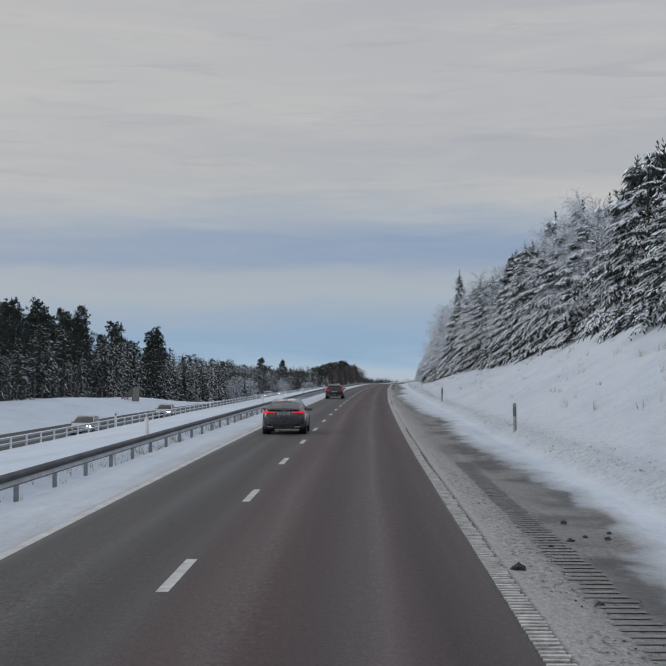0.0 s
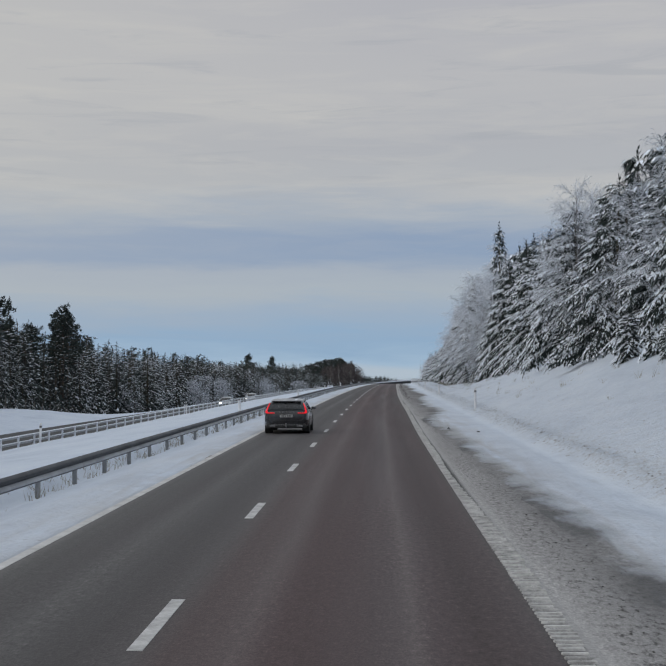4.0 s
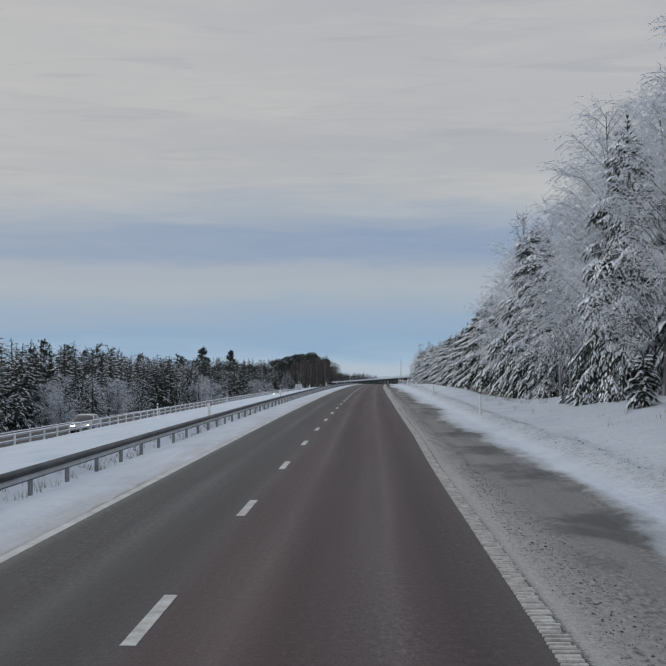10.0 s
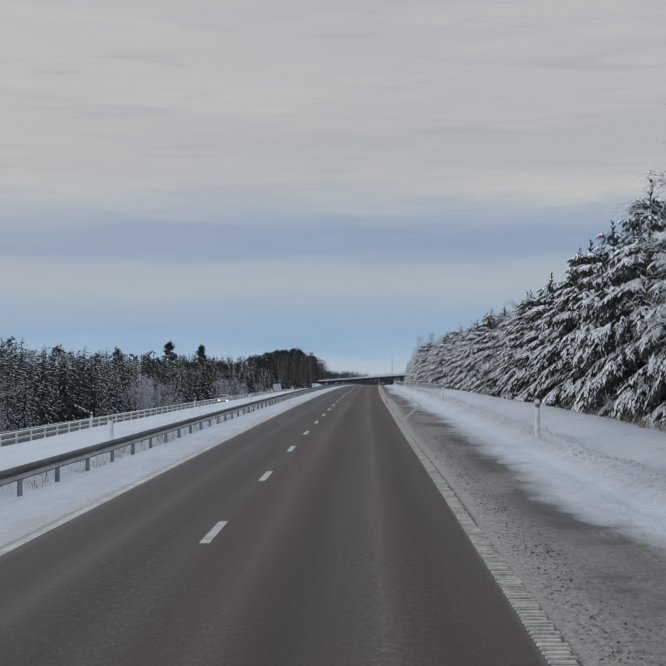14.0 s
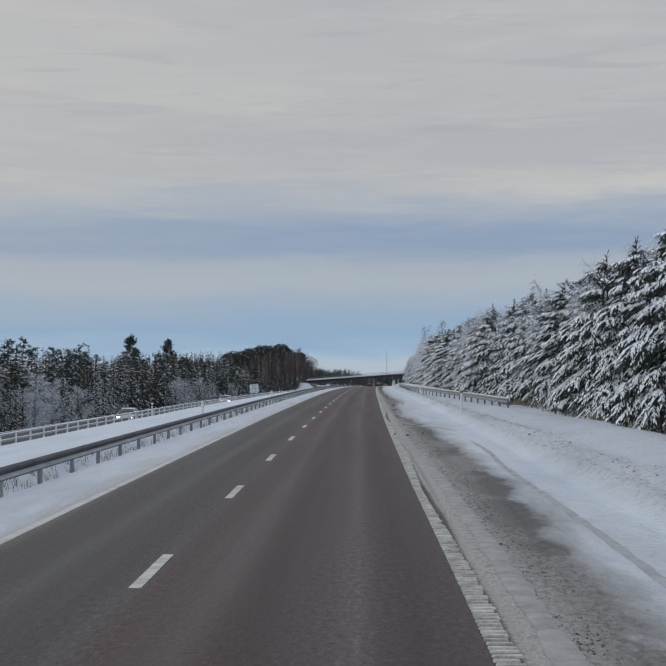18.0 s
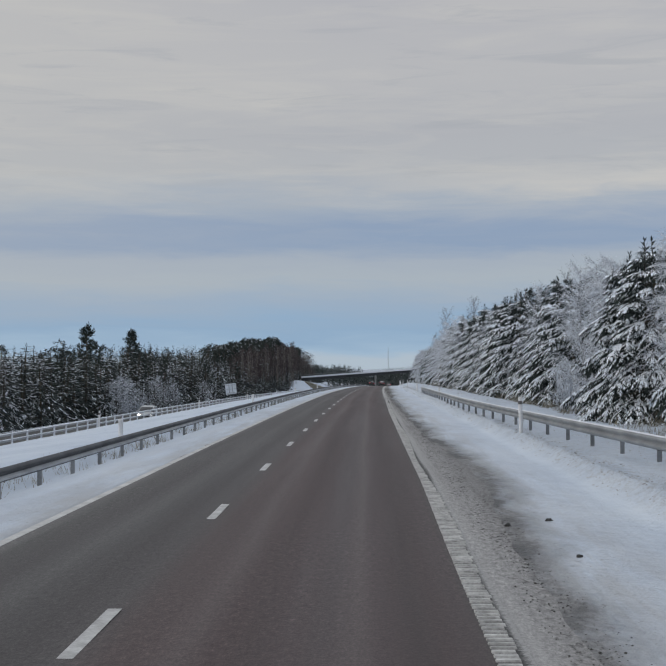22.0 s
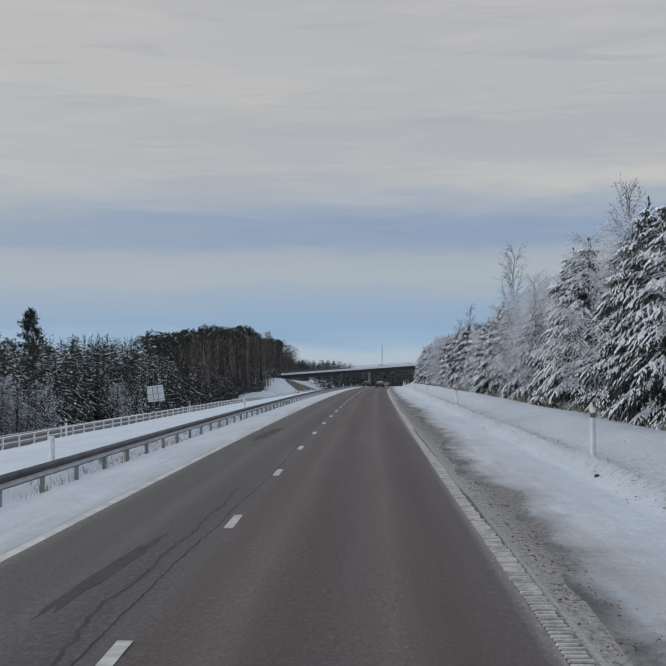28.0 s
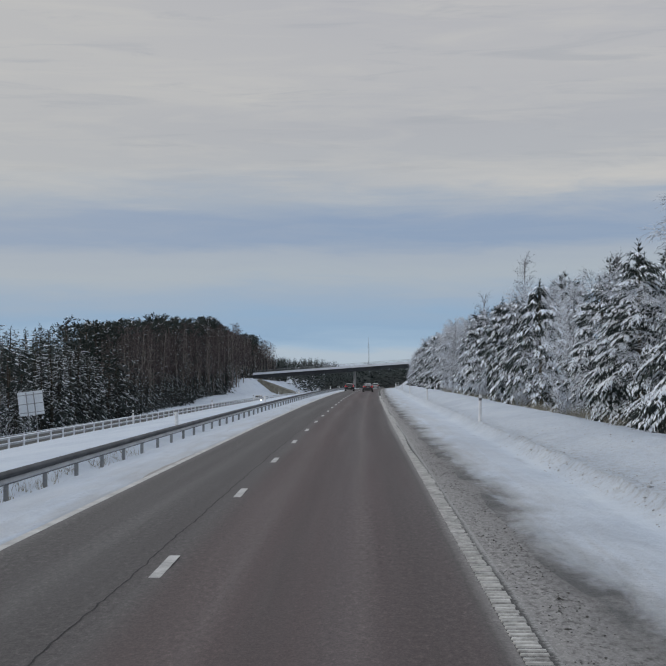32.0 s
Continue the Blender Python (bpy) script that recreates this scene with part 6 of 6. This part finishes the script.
    if towbar:
        bm = bmesh.new()
        tube(bm, (0.0, 0.05, 0.28), (0.0, -0.12, 0.28), 0.025, 0.025, 8)
        tube(bm, (0.0, -0.10, 0.28), (0.0, -0.10, 0.40), 0.022, 0.022, 8)
        bmesh.ops.create_uvsphere(bm, u_segments=10, v_segments=6, radius=0.032, matrix=Matrix.Translation((0, -0.10, 0.41)))
        part("towbar", bm, ALLOY, t)
    return t


def place(ob, s, off, up=0.0, turn=0.0):
    ob.matrix_basis = road_pose(s, off, up, turn)
    return ob


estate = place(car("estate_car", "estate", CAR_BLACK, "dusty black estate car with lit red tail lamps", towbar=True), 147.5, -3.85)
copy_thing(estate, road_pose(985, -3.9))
saloon = place(car("saloon_car", "saloon", CAR_GREY, "dark grey saloon car with frosted roof and lit red tail lamps", snowy=True), 60.9, -3.43)
copy_thing(saloon, road_pose(960, -0.2))
silver = place(car("hatchback_car", "hatch", CAR_SILVER, "silver hatchback with lit head lamps", "oncoming cars", False), 120, -23.0, lanes_up(120), 180)
# this copy stands in for a larger grey-white car far ahead in the own lane
copy_thing(silver, road_pose(1137, -0.3))["group"] = ""
for s, off in ((165, -23.2), (301, -23.0), (340, -23.2), (542, -23.0), (640, -23.1), (1010, -23.0)):
    copy_thing(silver, road_pose(s, off, lanes_up(s), 180))

# ---- signs, fences and small things ----


def road_sign():
    g = thing("road_sign", "pale square road sign seen from behind on two posts", "sign", m=road_pose(885, -40.5, -2.2, 6, lean=-7))
    bm = bmesh.new()
    box(bm, -1.5, 1.5, -0.02, 0.02, 0.0, 2.9, 0.01)
    part("panel", bm, SIGN_BACK, g)
    for x in (-0.45, 0.45):
        bm = bmesh.new()
        tube(bm, (x, -0.09, -5.5), (x, -0.09, 2.8), 0.06, 0.06, 8)
        part("post", bm, ZINC, g)
    for z in (0.35, 1.4, 2.5):
        bm = bmesh.new()
        box(bm, -1.45, 1.45, -0.06, -0.02, z - 0.04, z + 0.04, 0.005)
        part("rib", bm, ZINC, g)


road_sign()


def hoarding():
    g = thing("billboard_frame", "weathered timber billboard seen edge-on with raking struts", "billboard", m=road_pose(212, -35.0, ground_up(212, -35.0) - 0.9, 88))
    bm = bmesh.new()
    box(bm, -2.2, 2.2, -0.04, 0.04, 0.9, 2.9, 0.01)
    part("panel", bm, WOOD_GREY, g, "weathered grey boarding")
    for x in (-1.9, 0.0, 1.9):
        bm = bmesh.new()
        tube(bm, (x, 0.12, -0.3), (x, 0.12, 3.0), 0.07, 0.06, 6)
        part("post", bm, WOOD_GREY, g)
        bm = bmesh.new()
        tube(bm, (x, 3.4, -0.3), (x, 0.14, 2.7), 0.09, 0.09, 6)
        part("strut", bm, WOOD_GREY, g)
        bm = bmesh.new()
        tube(bm, (x, 2.2, 0.5), (x, 0.14, 0.9), 0.08, 0.08, 6)
        part("strut", bm, WOOD_GREY, g)
    bm = bmesh.new()
    tube(bm, (-2.0, 1.2, 1.2), (2.0, 1.2, 1.2), 0.05, 0.05, 6)
    part("rail", bm, WOOD_GREY, g)


hoarding()


def wildlife_fence(s0, s1, off0, off1, label):
    g = thing("wildlife_fence", label, "fence")
    bm = bmesh.new()
    tube(bm, (0, 0, -0.5), (0, 0, 1.9), 0.06, 0.05, 6)
    me = bpy.data.meshes.new("post")
    bm.to_mesh(me)
    bm.free()
    me.materials.append(WOOD_GREY)
    s = s0
    tops = []
    while s <= s1:
        off = off0 + (off1 - off0) * (s - s0) / (s1 - s0)
        up = ground_up(s, off)
        tops.append(on_road(s, off, up))
        part("post", me, None, g, m=road_pose(s, off, up, lean=random.uniform(-3, 3)))
        s += 4.5
    for h in (0.7, 1.3, 1.85):
        bm = bmesh.new()
        for a, b in zip(tops, tops[1:]):
            tube(bm, a + Vector((0, 0, h)), b + Vector((0, 0, h)), 0.008, 0.008, 3, False)
        part("wire", bm, ZINC, g)


wildlife_fence(110, 290, -42.0, -43.5, "grey wooden posts of a wildlife fence along the wood")
wildlife_fence(1090, 1270, -54.0, -58.0, "grey wooden posts of a wildlife fence below the birches")


# dry frosted grass along the rail and at the foot of the trees
def grass(name, label, s0, s1, off0, off1, tufts, high, seed):
    rng = np.random.default_rng(seed)
    c = Cloud()
    B, W, L = [], [], []
    for i in range(tufts):
        s_, o = rng.uniform(s0, s1), rng.uniform(off0, off1)
        p = np.array(on_road(s_, o, ground_up(s_, o) - 0.03))
        h = high * rng.uniform(0.4, 1.2)
        for k in range(9):
            B.append(p + rng.normal(0, 0.10, 3) * np.array([1, 1, 0]))
            W.append(np.array([rng.normal(0, 0.35), rng.normal(0, 0.35), 1.0]))
            L.append(h * rng.uniform(0.5, 1.1))
    slivers(c, np.array(B), np.array(W), np.array(L), 0.016, rng)
    tagged(new(name, c.mesh(name, GRASS_BROWN)), label, "grass", kind="stuff")


grass("rail_grass", "frosted dry grass poking through snow under the median barrier", 0, 760, -8.3, -7.5, 1500, 0.40, 11)
grass("verge_grass", "dry frosted grass at the foot of the verge's trees", 330, 900, 9.6, 12.4, 2600, 0.75, 12)
grass("bank_grass", "single dry stalks on the snowy bank", 30, 330, 7.5, 14.0, 260, 0.45, 13)


# crumbs of old snow and grit along the ploughed edge
def crumbs(name, label, s0, s1, off0, off1, count, size, mat, seed, along=None):
    rng = np.random.default_rng(seed)
    base = np.array([(1, 0, 0), (0, 1, 0), (-1, 0, 0), (0, -1, 0), (0, 0, 1), (0, 0, -1)], float)
    tri = np.array([(0, 1, 4), (1, 2, 4), (2, 3, 4), (3, 0, 4), (1, 0, 5), (2, 1, 5), (3, 2, 5), (0, 3, 5)])
    c = Cloud()
    for i in range(count):
        s_ = rng.uniform(s0, s1)
        o = off0 + (off1 - off0) * rng.beta(2, 2) + (along(s_) if along else 0.0)
        if noise.noise(Vector((s_ * 0.9, o * 2.2, seed))) < rng.uniform(-0.5, 0.35):
            continue
        up = max(ground_up(s_, o), -0.002 * (o - 1.5) if 1.5 < o < 4.6 else -9)
        r = size * rng.lognormal(0, 0.38)
        v = base * r * rng.uniform(0.6, 1.3, (6, 3)) * np.array([1.3, 1.3, 0.75])
        a = rng.uniform(0, 6.28)
        rot = np.array([(math.cos(a), -math.sin(a), 0), (math.sin(a), math.cos(a), 0), (0, 0, 1)])
        c.add(v @ rot.T + np.array(on_road(s_, o, up + r * 0.25)), tri)
    tagged(new(name, c.mesh(name, mat)), label, "snow", kind="stuff")


GRIT = tree_tone("grey_gritty_snow", (0.10, 0.10, 0.10), (0.58, 0.60, 0.63), 0.9)
SLUSH = tree_tone("dark_road_grit", (0.035, 0.033, 0.032), (0.16, 0.155, 0.15), 0.9)
DIRT = tree_tone("dark_frozen_dirt", (0.018, 0.018, 0.019), (0.05, 0.049, 0.049), 0.9)
BANK_LUMP = tree_tone("old_snow_lump", (0.30, 0.30, 0.31), (0.62, 0.64, 0.68), 0.9)
crumbs("ridge_crumbs", "crumbs of gritty old snow along the ploughed edge", 8, 760, -0.55, 0.6, 26000, 0.015, GRIT, 21, ridge_off)
crumbs("bank_crumbs", "lumps of snow strewn over the verge", 8, 760, 5.5, 9.5, 22000, 0.011, BANK_LUMP, 22)
crumbs("shoulder_grit", "dark grit and frozen slush on the paved shoulder", 225, 760, 1.97, 2.85, 34000, 0.0075, SLUSH, 23)
crumbs("shoulder_grit", "dark grit on the paved shoulder", 8, 225, 1.98, 3.2, 2500, 0.008, SLUSH, 24)


def clod(s, off, size, seed):
    rng = np.random.default_rng(seed)
    bm = bmesh.new()
    bmesh.ops.create_icosphere(bm, subdivisions=2, radius=size)
    for v in bm.verts:
        v.co = Vector((v.co.x * 1.3, v.co.y, max(v.co.z, -size * 0.4) * 0.9)) * (1 + 0.8 * noise.noise(v.co * (1.6 / size) + Vector((seed, 0, 0))))
    me = bpy.data.meshes.new("dirt_clod")
    bm.to_mesh(me)
    bm.free()
    me.materials.append(DIRT)
    ob = tagged(new("dirt_clod", me), "dark frozen lump of dirt on the shoulder", "dirt", "dirt lumps on the shoulder")
    ob.matrix_basis = road_pose(s, off, max(ground_up(s, off), -0.01) + size * 0.22, rng.uniform(0, 360))


for i, (s_, o, r) in enumerate(((19.1, 2.02, 0.075), (22.6, 3.75, 0.05), (22.9, 3.45, 0.035), (22.4, 3.15, 0.04), (23.4, 3.9, 0.035), (21.6, 2.75, 0.04), (16.2, 2.6, 0.04), (25.0, 3.4, 0.05), (152.5, 3.0, 0.05), (148.0, 4.0, 0.04), (457.8, 3.16, 0.04), (455.3, 2.76, 0.04), (453.9, 1.60, 0.06), (453.1, 2.06, 0.06), (508.5, 2.6, 0.05), (508.9, 3.32, 0.045), (504.2, 3.15, 0.04), (652, 5.2, 0.06), (722, 3.9, 0.04))):
    clod(s_, o, r, i + 1)


GROOVE = varied("worn_milled_groove", (0.10, 0.099, 0.098), (0.25, 0.247, 0.245), 1.2, 0.9, space="world")


# milled grooves beside the edge line
def grooves(s0, s1, off, half):
    v, f = [], []
    s = s0
    while s < s1:
        n = len(v)
        m = road_pose(s, off + random.uniform(-0.03, 0.03), 0.0)
        k = half * random.uniform(0.8, 1.1)
        v += [m @ Vector(p) for p in ((-k, -0.075, 0.0035), (k, -0.06, 0.0035), (k * 0.97, 0.07, 0.0035), (-k * 0.97, 0.06, 0.0035))]
        f.append((n, n + 1, n + 2, n + 3))
        s += 0.36
    return mesh_ob("milled_grooves", v, f, GROOVE)


tagged(part("milled_grooves", grooves(6, 42, 2.80, 0.24), None, road, "dark milled grooves in the shoulder"), kind="stuff")

# pale tracks of dry snow dust dragged over the shoulder, and wheel grooves in the verge's snow
DRIFT = varied("dragged_snow_dust", (0.24, 0.24, 0.24), (0.38, 0.382, 0.385), 3.0, 0.9, relief=0.3, distance=0.01, fine=9, space="world")
GROOVE_SNOW = varied("pressed_grey_snow", (0.26, 0.28, 0.30), (0.42, 0.45, 0.48), 1.2, 0.8, relief=0.3, distance=0.02, space="world")


def dragged(name, line, width, mat, label, rise=0.012):
    """A low ragged swath over points (s, off), rounded across, lying on the shoulder."""
    pts = []
    for (s0, o0), (s1, o1) in zip(line, line[1:]):
        n = max(2, int(abs(s1 - s0) / 0.5))
        for i in range(n):
            w = i / n
            pts.append((s0 + (s1 - s0) * w, o0 + (o1 - o0) * w))
    soft_off = np.convolve(np.pad([o for _, o in pts], 6, mode="edge"), np.ones(13) / 13, "valid")
    pts = [(s_, float(o)) for (s_, _), o in zip(pts, soft_off)]
    v, f = [], []
    for i, (s_, o) in enumerate(pts):
        end = min(1.0, i / 6, (len(pts) - 1 - i) / 6)
        w = width * (0.15 + 0.85 * end) * (0.85 + 0.25 * noise.noise(Vector((s_ * 0.5, 0, 41))) + 0.2 * noise.noise(Vector((s_ * 3.3, 0, 42))))
        for k in (-1.0, -0.5, 0.0, 0.5, 1.0):
            oo = o + k * w * (1 + 0.35 * noise.noise(Vector((s_ * 2.1, k, 43))))
            base = max(ground_up(s_, oo), -0.008 * max(0.0, oo - 1.5))
            v.append(on_road(s_, oo, base + 0.006 + rise * (1 - k * k)))
        if i:
            a = 5 * i
            f += [(a - 5 + j, a - 4 + j, a + 1 + j, a + j) for j in range(4)]
    part(name, mesh_ob(name, v, f, mat, smooth=True), None, road, label)


dragged("snow_swath", [(376, 1.72), (382, 1.95), (388, 2.3), (396, 2.8), (404, 3.35), (412, 3.9)], 0.13, DRIFT, "pale swath of dry snow dust curving off the edge line")
dragged("snow_swath", [(398, 2.0), (410, 2.14), (421, 2.17), (436, 2.1), (446, 1.85), (454, 1.62)], 0.17, DRIFT, "pale swath of dry snow dust beside the edge line")
dragged("snow_swath", [(456, 4.3), (460, 3.6), (464, 2.9), (468, 2.2), (474, 1.5)], 0.10, DRIFT, "thin swath of snow dust crossing the shoulder")
dragged("wheel_groove", [(404, 3.75), (413, 3.85), (422, 3.97), (434, 3.95), (441, 4.2), (448, 4.1)], 0.09, GROOVE_SNOW, "pressed wheel groove in the verge's snow", 0.002)

CRACK = varied("open_asphalt_crack", (0.012, 0.012, 0.012), (0.035, 0.034, 0.034), 5.0, 0.95, space="world")
SEAL = varied("dark_asphalt_patch", (0.018, 0.017, 0.018), (0.048, 0.046, 0.046), 1.5, 0.85, relief=0.4, space="world")


def ribbon(name, line, width, mat, label="", up=0.003):
    """An uneven dark line on the road through points (s, off)."""
    v, f = [], []
    for i, (s_, o) in enumerate(line):
        w = width * (0.6 + 0.8 * abs(noise.noise(Vector((s_ * 1.7, o, 3)))))
        a, b = (line[max(0, i - 1)], line[min(len(line) - 1, i + 1)])
        d = Vector((b[1] - a[1], b[0] - a[0])).normalized()
        for k in (-1, 1):
            v.append(on_road(s_ - k * d.x * w, o + k * d.y * w, up))
        if i:
            n = 2 * i
            f.append((n - 2, n - 1, n + 1, n))
    part(name, mesh_ob(name, v, f, mat), None, road, label)


line = [(s_, -2.64 + 0.2 * math.exp(-((s_ - 657) / 16) ** 2) + 0.05 * noise.noise(Vector((s_ * 0.25, 0, 11))) + 0.03 * noise.noise(Vector((s_ * 1.6, 0, 12))) + random.uniform(-0.012, 0.012)) for s_ in np.arange(575, 830, 0.22)]
ribbon("crack", line, 0.014, CRACK, "open crack along the joint between the lanes")
line = [(s_, -2.86 + 0.20 * noise.noise(Vector((s_ * 0.25, 5, 11))) + 0.05 * noise.noise(Vector((s_ * 1.7, 0, 14))) + random.uniform(-0.02, 0.02)) for s_ in np.arange(626, 650, 0.25)]
ribbon("crack", line, 0.03, SEAL, "ragged broken edge of old asphalt")


def hollow(s0, s1, off, half, seed):
    """A worn hollow: a ragged dark patch."""
    v, f = [on_road((s0 + s1) / 2, off, 0.0035)], []
    n = 40
    for i in range(n):
        a = 6.2832 * i / n
        k = 0.75 + 0.35 * noise.noise(Vector((math.cos(a) * 2.2, math.sin(a) * 2.2, seed))) + random.uniform(-0.06, 0.06)
        v.append(on_road((s0 + s1) / 2 + math.cos(a) * (s1 - s0) / 2 * k, off + math.sin(a) * half * k + 0.06 * (math.cos(a) * 2), 0.0035))
    for i in range(n):
        f.append((0, 1 + i, 1 + (i + 1) % n))
    part("patch", mesh_ob("patch", v, f, SEAL), None, road, "worn dark hollow in the asphalt")


hollow(670, 687, -4.2, 0.33, 1.0)
hollow(632, 642, -3.35, 0.16, 3.0)


# dark scuffed marks across the lane
SCUFF = varied("dark_scuffed_asphalt", (0.026, 0.021, 0.021), (0.078, 0.062, 0.062), 5.0, 0.85, relief=0.4, space="world")
for s0, o0, s1, o1, w in ((216.7, -1.22, 221.4, -0.08, 0.15), (214.2, -2.3, 216.0, -1.5, 0.13), (213.5, -1.1, 215.2, 0.15, 0.14), (218.0, 0.65, 219.2, 1.25, 0.12)):
    line = [(s0 + (s1 - s0) * j / 24 + 0.05 * noise.noise(Vector((j * 0.6, s0, 0))), o0 + (o1 - o0) * j / 24) for j in range(25)]
    ribbon("tyre_mark", line, w * 1.4, SCUFF, "dark scuffed mark across the lane", 0.0035)
